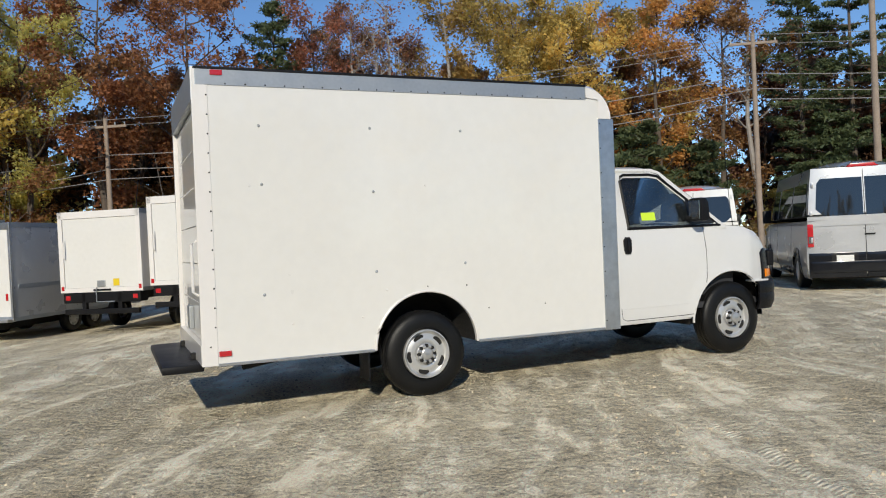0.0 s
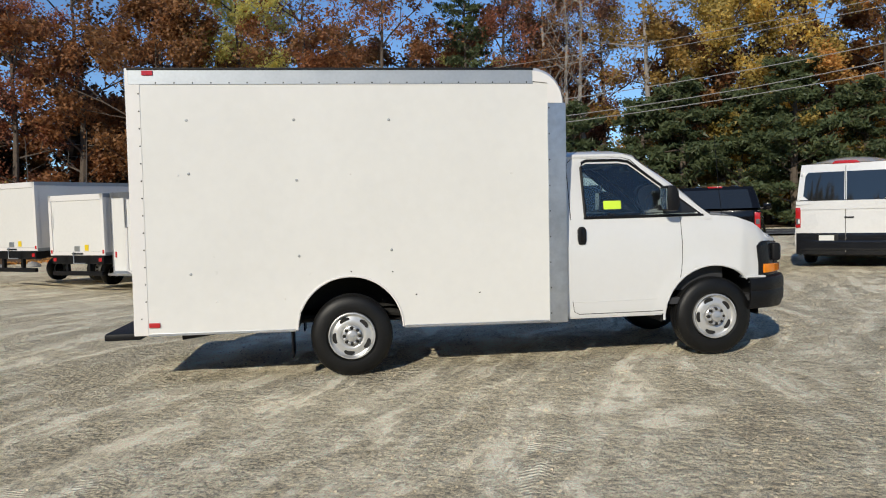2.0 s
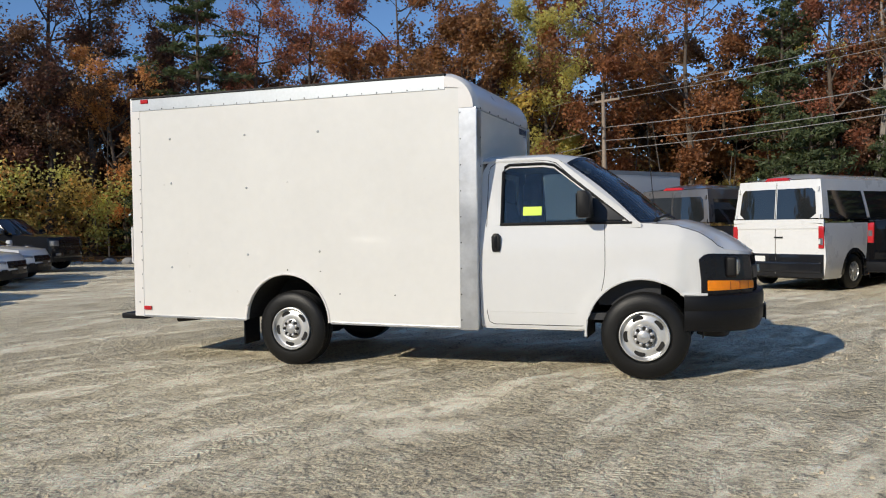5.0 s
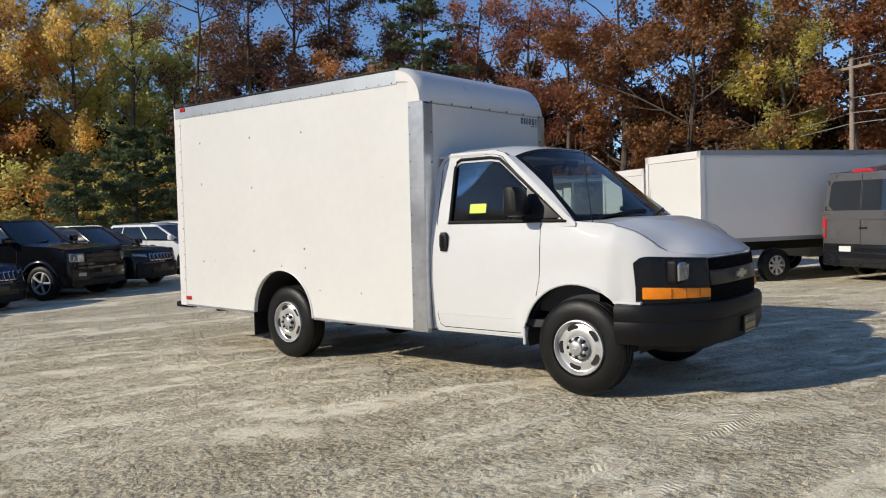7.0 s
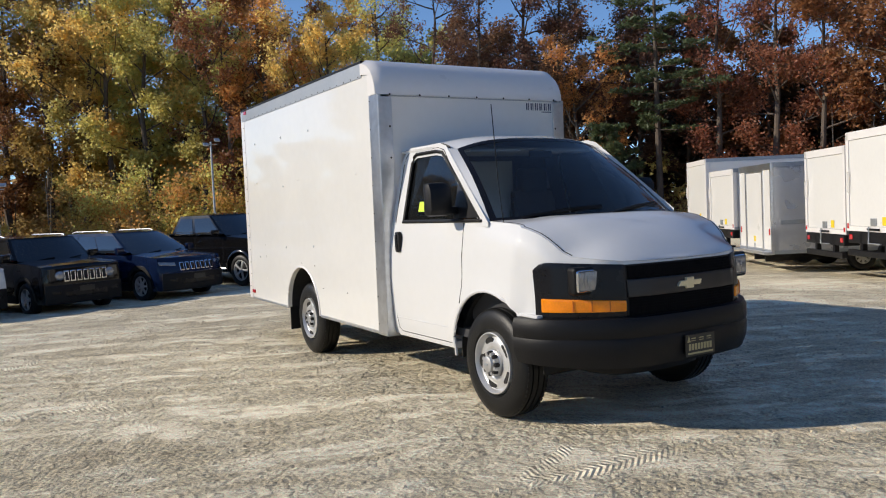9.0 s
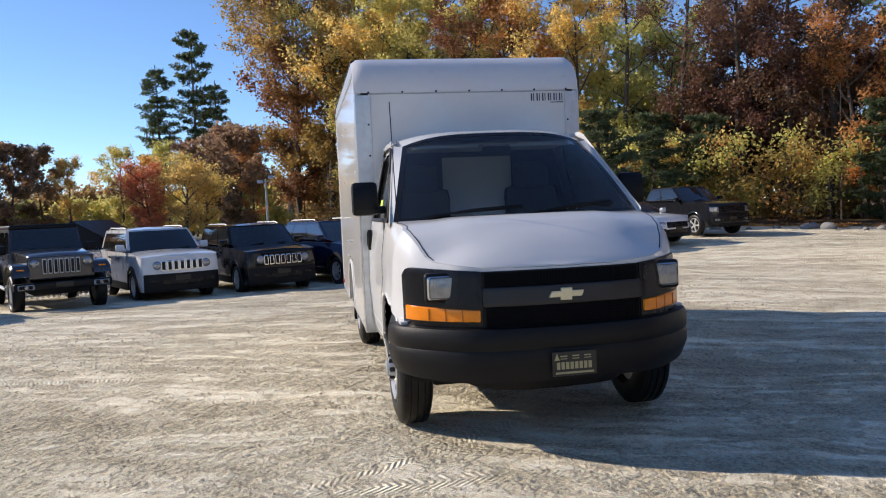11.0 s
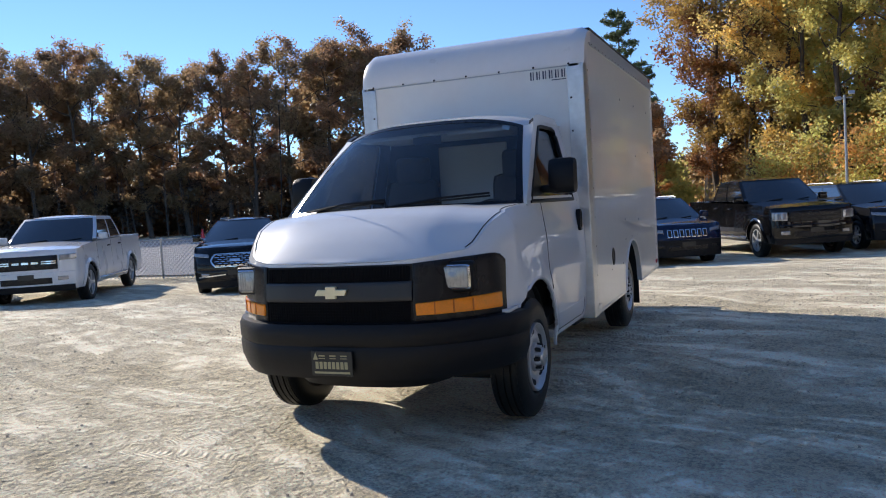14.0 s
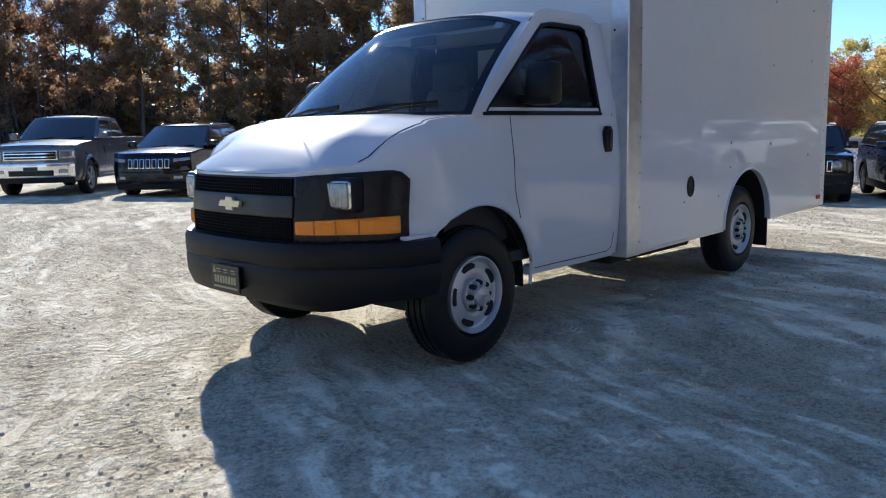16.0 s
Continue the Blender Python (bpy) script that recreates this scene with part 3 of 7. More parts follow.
def build_truck():
    truck = thing("box_truck", "white cutaway van with a white cargo box parked on gravel", "truck")

    def P(name, bm, m, parent=truck, label="", smooth=True):
        return part(name, bm, m, parent, label, smooth)

    # cargo box: floor as the carrying part, everything else on it
    def Q(name, bm, m, parent, label="", smooth=False):
        return part(name, bm, m, parent, label, smooth, BOXTILT)

    floor = block(BX0, BX1, -0.44, 0.44, BZ0 + 0.02, BZ0 + 0.12)
    for s in (-1, 1):
        block(BX0, -3.465 - 0.49, s * 0.44, s * (BW - 0.05), BZ0 + 0.02, BZ0 + 0.12, bm=floor)
        block(-3.465 + 0.49, BX1, s * 0.44, s * (BW - 0.05), BZ0 + 0.02, BZ0 + 0.12, bm=floor)
    box = Q("cargo_box", floor, DARK, truck, "white panelled cargo box with aluminium trim")
    AX, AZ, AR = -3.465, 0.40, 0.468
    for s in (-1, 1):
        a0 = math.asin(min(1, (BZ0 - AZ) / AR)) if AR else 0
        arch = [(AX + AR * math.cos(a), AZ + AR * math.sin(a)) for a in np.linspace(math.pi - a0, a0, 33)]
        poly = [(BX0 + 0.005, BZ0)] + arch + [(BX1 - 0.02, BZ0), (BX1 - 0.02, 2.42), (BX1 - 0.07, 2.55), (BX1 - 0.16, 2.64), (BX1 - 0.30, BZ1 - 0.05), (BX0 + 0.005, BZ1 - 0.05)]
        Q("side_panel", prism(poly, s * (BW - 0.04), s * BW), BOXWHITE, box, "smooth off-white plywood side panel")
        # wheel arch trim and its liner
        lip = tube([(AX + (AR + 0.006) * math.cos(a), s * (BW + 0.001), AZ + (AR + 0.006) * math.sin(a)) for a in np.linspace(math.pi - a0, a0, 33)], 0.011, 6)
        Q("arch_trim", lip, CAPWHITE, box, "", True)
        lin = sheet([[(AX + (AR + 0.012) * math.cos(a), s * y, AZ + (AR + 0.012) * math.sin(a)) for a in np.linspace(math.pi - a0, a0, 25)] for y in (0.45, BW - 0.035)], thick=0.01)
        Q("arch_liner", lin, DARK, box, "black wheel housing")
        wall = prism([(AX + (AR + 0.014) * math.cos(a), AZ + (AR + 0.014) * math.sin(a)) for a in np.linspace(math.pi - a0, a0, 25)], s * 0.44, s * 0.46)
        Q("arch_inner_wall", wall, DARK, box)
        # rails
        Q("roof_rail", block(BX0 + 0.02, BX1 - 0.295, s * (BW - 0.02), s * (BW + 0.006), 2.578, 2.702, 0.003), RAIL, box, "grey aluminium roof rail")
        Q("roof_edge", block(BX0 + 0.01, BX1 - 0.29, s * (BW - 0.06), s * (BW + 0.010), 2.700, BZ1 + 0.008, 0.006), BLACK, box)
        Q("rear_post", block(BX0 - 0.008, BX0 + 0.115, s * (BW - 0.06), s * (BW + 0.005), BZ0 - 0.005, BZ1 + 0.004, 0.006), CAPWHITE, box, "white painted rear corner post")
        Q("bottom_rail", block(BX0 + 0.11, AX - AR - 0.02, s * (BW - 0.02), s * (BW + 0.003), BZ0 - 0.012, BZ0 + 0.012, 0.002), ALU, box)
        Q("bottom_rail", block(AX + AR + 0.02, BX1 - 0.17, s * (BW - 0.02), s * (BW + 0.003), BZ0 - 0.012, BZ0 + 0.012, 0.002), ALU, box)
        post = block(BX1 - 0.165, BX1 + 0.004, s * (BW - 0.02), s * (BW + 0.007), BZ0 - 0.015, 2.405, 0.004)
        block(BX1 - 0.02, BX1 + 0.008, s * 0.845, s * (BW + 0.003), BZ0 - 0.015, 2.385, 0.004, bm=post)
        Q("front_corner_post", post, ALU, box, "brushed aluminium front corner post")
        # bolts on the panel
        def bolt(x, z, m, r):
            b = lathe([(r, 0.0), (r * 0.85, -r * 0.35), (r * 0.4, -r * 0.6), (0.0, -r * 0.62)], 10)
            b.transform(Matrix.Translation((x, s * BW, z)) @ Matrix.Diagonal((1, -s, 1, 1)))
            return Q("bolt", b, m, box)

        for x, z in [(-4.84, 2.27), (-3.92, 2.268), (-3.085, 2.262), (-4.835, 1.806), (-3.91, 1.737), (-3.908, 1.065), (-3.086, 1.10), (-4.847, 0.928)]:
            bolt(x, z, GALV, 0.013)
        for x, z in [(-4.93, 1.795), (-3.44, 1.785), (-1.98, 1.77), (-3.82, 0.905), (-4.63, 0.68), (-4.04, 0.69)]:
            bolt(x, z, CAPWHITE, 0.009)
        for x, z in [(-3.45, 0.915), (-3.08, 0.905), (-2.87, 0.69), (-2.29, 0.69)]:
            bolt(x, z, BLACK, 0.007)
        rivet = lathe([(0.007, 0.0), (0.005, -0.003), (0.0, -0.004)], 8)
        rivet.transform(Matrix.Translation((0, s * (BW + 0.006), 0)) @ Matrix.Diagonal((1, -s, 1, 1)))
        rv = part("rivet", rivet, BLACK, box)
        rv.matrix_basis = BOXTILT @ Matrix.Translation((BX0 + 0.06, 0, 0.55))
        for z in np.arange(0.70, 2.65, 0.15):
            share(rv, BOXTILT @ Matrix.Translation((BX0 + 0.102, 0, z)), box)
        for x in np.arange(BX0 + 0.25, BX1 - 0.35, 0.155):
            share(rv, BOXTILT @ Matrix.Translation((x, 0, 2.592)), box)
        for z in np.arange(0.48, 2.4, 0.235):
            share(rv, BOXTILT @ Matrix.Translation((BX1 - 0.15, 0.0, z)), box)
        for x, z in [(BX1 - 0.285, 2.60), (BX1 - 0.2, 2.60), (BX1 - 0.15, 2.50), (BX1 - 0.12, 2.42)]:
            share(rv, BOXTILT @ Matrix.Translation((x, -s * 0.004, z)), box)
        for z0, x0 in ((0.47, -5.215), (2.655, -5.20)):
            r = block(x0, x0 + 0.095, s * (BW + 0.001), s * (BW + 0.016), z0, z0 + 0.042, 0.006)
            Q("reflector", r, REDLENS, box, "small red side marker")
    # roof, floor skirt and the rounded nose cap
    Q("roof", block(BX0, BX1 - 0.28, -BW + 0.03, BW - 0.03, BZ1 - 0.03, BZ1, 0.004), BOXWHITE, box, "white box roof")
    rows = []
    for k, a in enumerate(np.linspace(0, math.pi / 2, 15)):
        x, z = BX1 - 0.30 + 0.305 * math.sin(a), 2.402 + (BZ1 + 0.012 - 2.402) * math.cos(a)
        rows.append([(x - 0.03 * max(0, abs(t) - 0.94) / 0.06 * math.sin(a), t * (BW + 0.012), z - 0.035 * (max(0, abs(t) - 0.94) / 0.06) ** 2 * math.cos(a)) for t in np.linspace(-1, 1, 41)])
    cap = sheet(rows)
    for s in (-1, 1):
        side = [(r[0 if s < 0 else -1]) for r in rows] + [(BX1 - 0.165, s * (BW + 0.012), 2.405), (BX1 - 0.165, s * (BW + 0.012), 2.585), (BX1 - 0.30, s * (BW + 0.012), 2.60)]
        vs = [cap.verts.new(p) for p in side]
        cap.faces.new(vs)
    bmesh.ops.remove_doubles(cap, verts=cap.verts, dist=1e-4)
    Q("nose_cap", cap, CAPWHITE, box, "rounded white fibreglass nose cap", True)
    Q("front_panel", block(BX1 - 0.03, BX1 - 0.002, -0.86, 0.86, BZ0, 2.42), BOXWHITE, box, "white front wall of the box")
    Q("front_seam", block(BX1 - 0.003, BX1 + 0.004, -0.85, 0.85, 2.388, 2.396), RAIL, box)
    scr = lathe([(0.009, 0), (0.006, -0.004), (0.0, -0.005)], 8)
    scr.transform(Matrix.Translation((BX1 + 0.008, 0, 2.425)) @ Matrix.Rotation(radians(90), 4, "Z"))
    sc = part("screw", scr, BLACK, box)
    sc.matrix_basis = BOXTILT @ Matrix.Translation((0, -0.86, -0.02))
    for y in (-0.575, -0.287, 0, 0.287, 0.575, 0.86):
        share(sc, BOXTILT @ Matrix.Translation((0, y, -0.02)), box)
    for y in (-0.87, 0.87):
        for z in (2.14, 1.88):
            share(sc, BOXTILT @ Matrix.Translation((0, y, z - 2.425)), box)
    mark = bmesh.new()
    for k in range(6):
        y = 0.545 + k * 0.051
        block(BX1 - 0.001, BX1 + 0.0015, y, y + 0.011, 2.308, 2.372, bm=mark)
        block(BX1 - 0.001, BX1 + 0.0015, y + 0.022, y + 0.029, 2.308, 2.372, bm=mark)
    Q("maker_mark", mark, NAVY, box, "navy maker mark drawn as plain bars")
    Q("box_small_print", block(BX1 - 0.001, BX1 + 0.001, 0.72, 0.835, 2.290, 2.297), NAVY, box)
    # filler cap and plate on the driver's side
    fill = lathe([(0.058, 0.0), (0.058, 0.006), (0.045, 0.008), (0.04, 0.002), (0, 0.002)], 28)
    fill.transform(Matrix.Translation((-2.385, BW, 0.80)) @ Matrix.Diagonal((1, 1, 1.35, 1)))
    Q("fuel_filler", fill, BLACK, box, "oval black fuel filler recess", True)
    Q("filler_plate", block(BX1 - 0.26, BX1 - 0.12, BW, BW + 0.009, 0.40, 0.47, 0.003), ALU, box)
    # rear frame, roll-up door, step
    Q("rear_header", block(BX0 - 0.012, BX0 + 0.06, -BW, BW, BZ1 - 0.26, BZ1, 0.006), RAIL, box, "grey rear header")
    Q("rear_sill", block(BX0 - 0.012, BX0 + 0.06, -BW, BW, BZ0, BZ0 + 0.16, 0.006), CAPWHITE, box)
    for k in range(6):
        z0 = BZ0 + 0.165 + k * 0.312
        Q("door_slat", block(BX0 + 0.03, BX0 + 0.055, -BW + 0.07, BW - 0.07, z0, z0 + 0.308, 0.006), BOXWHITE, box)
    Q("door_latch", block(BX0 - 0.012, BX0 + 0.03, -0.09, 0.09, 0.62, 0.82, 0.01), GALV, box, "steel roll-up door latch")
    Q("grab_handle", tube([(BX0 - 0.01, -BW + 0.03, 0.95), (BX0 - 0.05, -BW + 0.03, 0.98), (BX0 - 0.05, -BW + 0.03, 1.35), (BX0 - 0.01, -BW + 0.03, 1.38)], 0.012), CAPWHITE, box, "", True)
    step = block(BX0 - 0.30, BX0 + 0.02, -0.86, 0.86, 0.385, 0.45, 0.02)
    P("rear_step", step, BLACK, truck, "black rubber-faced rear step bumper")
    for y in (-0.5, 0.5):
        P("step_bracket", block(BX0 - 0.05, BX0 + 0.5, y - 0.03, y + 0.03, 0.40, 0.50, 0.01), DARK)
    # cab skin
    P("cab_body", cab_shell(), WHITE, truck, "white pressed steel cab body")
    P("hood", hood_sheet(), WHITE, truck, "white crowned hood")
    for s in (-1, 1):
        seam = [Vector(hood_point(x, e, z, s * lerp_at(x, [(-0.1, 0.985), (0.3, 0.965), (0.75, 0.985)]))) for x, e, z in hood_edge() if x < 0.62]
        P("hood_seam", tube([p + Vector((0, 0, -0.002)) for p in seam], 0.0045, 5), DARK, truck)
    for s in (-1, 1):
        b = panel(UPPER, [WINDOW], lambda u, v: door_y(u, v, s), -0.03 if s > 0 else 0.03)
        P("door_frame", b, WHITE, truck, "white upper door and pillar pressing")
        glass = panel([(u, v) for u, v in WINDOW], [], lambda u, v: door_y(u, v, s, -0.018), 0.004)
        g = P("door_glass", glass, GLASS, truck, "tinted door window")
        g.visible_shadow = False
        rim = tube([door_y(u, v, s, 0.001) for u, v in WINDOW + WINDOW[:1]], 0.014, 6)
        P("window_seal", rim, BLACK, truck)
        sail = panel([(-0.50, 1.36), (-0.50, 1.627), (-0.165, 1.366)], [], lambda u, v: door_y(u, v, s, -0.004), 0.012)
        P("belt_moulding", tube([door_y(u, 1.342, s, 0.003) for u in np.linspace(-1.275, -0.11, 12)], 0.011, 6), BLACK, truck, "black window belt moulding")
        P("mirror_sail", sail, SATINBLACK, truck)
        # shut lines
        lower = [(-1.40, 1.34), (-1.40, 0.55), (-1.385, 0.47), (-1.34, 0.445), (-0.60, 0.445), (-0.53, 0.45)]
        fore = [(-0.365, 0.76), (-0.352, 0.82), (-0.342, 0.88), (-0.336, 0.95), (-0.335, 1.02), (-0.335, 1.10), (-0.336, 1.18), (-0.338, 1.26), (-0.34, 1.33)]
        for line in (lower, fore):
            P("door_seam", tube([door_y(u, v, s, 0.0 + arch_flare(u, v)) for u, v in line], 0.0030, 5), DARK, truck)
        up = [(-1.40, 1.34), (-1.405, 1.80), (-1.39, 1.87), (-1.34, 1.91), (-0.87, 1.912), (-0.78, 1.885), (-0.69, 1.80), (-0.33, 1.50)]
        P("door_frame_seam", tube([door_y(u, v, s, 0.0) for u, v in up], 0.004, 5), DARK, truck)
        P("rocker_crease", tube([door_y(u, 0.56, s, -0.001) for u in np.linspace(-1.38, -0.55, 6)], 0.004, 5), WHITE, truck)
        P("door_handle", prism([(-1.335, 1.10), (-1.345, 1.14), (-1.345, 1.235), (-1.325, 1.265), (-1.285, 1.265), (-1.265, 1.235), (-1.265, 1.14), (-1.275, 1.10)], s * 0.90, s * 0.935, 0.008), BLACK, truck, "black recessed door handle")
        P("handle_lever", block(-1.317, -1.293, s * 0.925, s * 0.942, 1.125, 1.245, 0.006), GLOSSBLACK, truck)
        # mirror
        arm = block(-0.55, -0.43, s * 0.865, s * 0.98, 1.395, 1.45, 0.015)
        house = prism([(-0.055, 0.0), (0.05, 0.0), (0.07, 0.05), (0.06, 0.19), (0.03, 0.24), (-0.055, 0.24)], s * 0.915, s * 1.10, 0.034)
        house.transform(Matrix.Translation((-0.49, 0, 1.385)))
        mi = P("side_mirror", merge(house, arm), BLACK, truck, "black plastic door mirror")
        P("mirror_glass", block(-0.5455, -0.5495, s * 0.935, s * 1.085, 1.41, 1.60, 0.0), CHROME, mi)
        # arch lip and liner
        P("arch_lip", tube([(-0.03 + 0.482 * math.cos(a), s * (cab_half_width(0.39 + 0.48 * math.sin(a)) + 0.006 if math.cos(a) < 0.5 else 0.90), 0.385 + 0.482 * math.sin(a)) for a in np.linspace(3.2, 0.75, 26)], 0.012, 6), WHITE, truck)
        lin = sheet([[(-0.03 + 0.49 * math.cos(a), s * y, 0.385 + 0.49 * math.sin(a)) for a in np.linspace(3.25, -0.05, 24)] for y in (0.40, 0.835)], thick=0.008)
        P("fender_liner", lin, DARK, truck)
    sticker = panel([(-1.07, 1.42), (-1.07, 1.497), (-0.90, 1.497), (-0.90, 1.42)], [], lambda u, v: door_y(u, v, -1, -0.016), 0.002)
    P("window_sticker", sticker, STICKER, truck, "lime green price sticker on the window", False)
    # roof: crowned, from the box to the windshield
    rows = []
    for k, x in enumerate(np.linspace(-1.475, -0.70, 14)):
        w = 0.765 if x < -1.0 else lerp_at(x, [(-1.0, 0.765), (-0.80, 0.738), (-0.70, 0.684)])
        z0 = 1.925 if x < -0.9 else lerp_at(x, [(-0.9, 1.925), (-0.70, 1.885)])
        rows.append([(x + 0.10 * (1 - s * s) * max(0, (x + 1.2) / 0.5), s * w, z0 + 0.080 * (1 - abs(s) ** 3.6)) for s in np.linspace(-1, 1, 33)])
    P("cab_roof", sheet(rows, thick=0.02), WHITE, truck, "white crowned cab roof")
    # windshield on a curved cone between cowl and roof
    def screen(s, f, inset=0.0):
        yb, yt = 0.858, 0.690
        x0, z0 = -0.045 + 0.24 * (1 - s * s), 1.335 + 0.0 * (1 - s * s)
        x1, z1 = -0.70 + 0.095 * (1 - s * s), 1.885 + 0.076 * (1 - abs(s) ** 3.6)
        y = s * (yb + (yt - yb) * f)
        bow = 0.028 * math.sin(math.pi * f)
        return (x0 + (x1 - x0) * f + bow * 0.6 - inset, y, z0 + (z1 - z0) * f + bow * 0.7 - inset * 0.5)

    g = P("windshield", sheet([[screen(s, f) for s in np.linspace(-0.975, 0.975, 21)] for f in np.linspace(0.02, 0.985, 12)]), SCREENGLASS, truck, "large curved windshield with dark edge")
    g.visible_shadow = False
    band = sheet([[screen(s, f, -0.002) for s in np.linspace(-1, 1, 21)] for f in (0.0, 0.035)], thick=0.004)
    sheet([[screen(s, f, -0.002) for s in np.linspace(-1, 1, 21)] for f in (0.955, 1.0)], band, 0.004)
    for sg in (-1, 1):
        sheet([[screen(s * sg, f, -0.002) for f in np.linspace(0, 1, 12)] for s in (0.95, 1.0)], band, 0.004)
    P("windshield_seal", band, GLOSSBLACK, truck)
    for s in (-1, 1):
        low, high = [], []
        for f in np.linspace(0, 1, 10):
            p = screen(s, f)
            low.append((p[0], p[1], p[2]))
            x = -0.03 + (-0.72 + 0.03) * f
            z = 1.33 + (1.895 - 1.33) * f
            high.append((x - 0.02, s * (cab_half_width(z) + 0.001), z))
        P("a_pillar", sheet([low, high], thick=0.02), WHITE, truck)
        inner = [[(x - 0.012, y - s * 0.026, z - 0.004) for x, y, z in row] for row in (low, high)]
        P("pillar_trim", sheet(inner, thick=0.004), DASH, truck, "dark grey inner pillar trim")
        lining = panel(UPPER, [WINDOW], lambda u, v: door_y(u, v, s, -0.034), 0.004 if s < 0 else -0.004)
        P("door_lining", lining, DASH, truck)
    P("cowl", sheet([[(x + 0.22 * (1 - s * s), s * 0.80, 1.322 + 0.02 * (1 - s * s) - k) for s in np.linspace(-1, 1, 17)] for x, k in ((-0.06, 0.0), (0.03, 0.004))], thick=0.01), BLACK, truck)
    # wipers
    for y0, y1, f in ((-0.62, -0.02, 0.05), (0.02, 0.62, 0.06)):
        a, c = Vector(screen(y0 / 0.8, 0.02, -0.02)), Vector(screen(y1 / 0.8, f + 0.05, -0.015))
        w = tube([a, (a + c) / 2 + Vector((0.02, 0, 0.012)), c], 0.008, 6)
        tube([Vector(screen((y0 + y1) / 1.6 - 0.3, 0.045, -0.012)), Vector(screen((y0 + y1) / 1.6 + 0.38, 0.085, -0.012))], 0.007, 6, w)
        P("wiper", w, BLACK, truck, "black windshield wiper")
    P("inspection_sticker", sheet([[screen(s, f, 0.006) for s in (0.80, 0.87)] for f in (0.88, 0.95)]), PAPER, truck)
    P("dash_papers", block(-0.08, 0.04, 0.36, 0.62, 1.337, 1.341), PAPER, truck, "white papers on the dashboard", False)
    P("aerial", tube([(0.10, -0.845, 1.30), (0.06, -0.85, 1.60), (0.02, -0.855, 2.12)], 0.0035, 5), BLACK, truck, "thin whip aerial")
    # front: panel, grille, lamps, bumper
    P("front_panel_black", on_nose(-0.80, 0.80, 0.70, 1.045, 0.004, 0.03, 40), BLACK, truck, "black plastic front end panel")
    for s in (-1, 1):
        grid = []
        for k in range(9):
            row = []
            for i in range(25):
                y = 0.47 + 0.405 * i / 24
                top, low = 1.048 + 0.028 * i / 24, 0.715
                d = max(0.0, y - 0.825) / 0.05
                bite = 0.05 * (1 - math.sqrt(max(0.0, 1 - d * d)))
                z = low + bite * 0.5 + (top - bite - low - bite * 0.5) * k / 8
                row.append((nose_x(y, z) + 0.013, s * y * 1.006, z))
            grid.append(row)
        frame = sheet(grid)
        bmesh.ops.recalc_face_normals(frame, faces=frame.faces)
        if sum(f.normal.x for f in frame.faces) < 0:
            bmesh.ops.reverse_faces(frame, faces=frame.faces)
        bmesh.ops.solidify(frame, geom=frame.faces[:], thickness=0.035)
        bevelled(frame, 0.008, 2, 50)
        P("lamp_surround", frame, GLOSSBLACK, truck, "glossy black headlight surround")
        turn = Matrix.Translation((nose_x(0.668, 0.96) + 0.024, s * 0.668, 0.958)) @ Matrix.Rotation(radians(s * 6), 4, "Z")
        well = block(-0.08, 0.006, -0.115, 0.115, -0.086, 0.086, 0.026, 4)
        well.transform(turn)
        P("headlight_well", well, BLACK, truck)
        lamp = block(-0.07, 0.012, -0.105, 0.105, -0.073, 0.073, 0.026, 4)
        h = P("headlight", lamp, CHROME, truck, "rounded rectangular sealed-beam headlight")
        h.data.transform(turn)
        lens = block(0.0, 0.017, -0.090, 0.090, -0.062, 0.062, 0.016, 4)
        lens.transform(turn)
        P("headlight_lens", lens, CLEARLENS, h)
        for k in range(9):
            flute = block(0.0155, 0.0185, -0.084 + k * 0.019, -0.068 + k * 0.019, -0.056, 0.056, 0.0014)
            flute.transform(turn)
            P("lens_flute", flute, CLEARLENS, h)
        eye = lathe([(0.030, 0.0), (0.029, -0.003), (0.02, -0.005), (0.0, -0.007)], 24)
        eye.transform(turn @ Matrix.Translation((0.0165, 0, 0)) @ Matrix.Rotation(radians(90), 4, "Z"))
        P("headlight_bulb_cover", eye, CLEARLENS, h)
        a = P("turn_signal", on_nose(s * 0.487, s * 0.862, 0.762, 0.830, 0.026, 0.03, 14, dz0=0.0, dz1=0.02, bev=0.01), AMBER, truck, "amber turn signal lamp")
        for y in (0.575, 0.66, 0.745):
            P("signal_divider", on_nose(s * y, s * (y + 0.006), 0.768, 0.836, 0.029, 0.01, 2), AMBERDARK, a)
    for z0, z1 in ((0.955, 1.035), (0.715, 0.845)):
        P("grille_opening", on_nose(-0.455, 0.455, z0, z1, 0.008, 0.02, 24), GRILLEDARK, truck)
        for z in np.arange(z0 + 0.012, z1 - 0.004, 0.017):
            P("grille_bar", on_nose(-0.455, 0.455, z, z + 0.005, 0.014, 0.006, 20), GRILLEDARK, truck)
        mesh = bmesh.new()
        for y in np.arange(-0.45, 0.455, 0.018):
            merge(mesh, on_nose(y, y + 0.004, z0, z1, 0.013, 0.005, 1))
        P("grille_mesh", mesh, GRILLEDARK, truck)
    P("grille_bar_wide", on_nose(-0.47, 0.47, 0.845, 0.955, 0.022, 0.03, 24, bev=0.01), SATINBLACK, truck, "wide dark crossbar of the grille")
    bow = [(-0.105, -0.018), (-0.085, 0.016), (-0.032, 0.016), (-0.032, 0.034), (0.034, 0.034), (0.034, 0.016), (0.105, 0.016), (0.09, -0.018), (0.032, -0.018), (0.032, -0.036), (-0.036, -0.036), (-0.036, -0.018)]
    em = prism(bow, 0.898, 0.918, 0.004, axis="x")
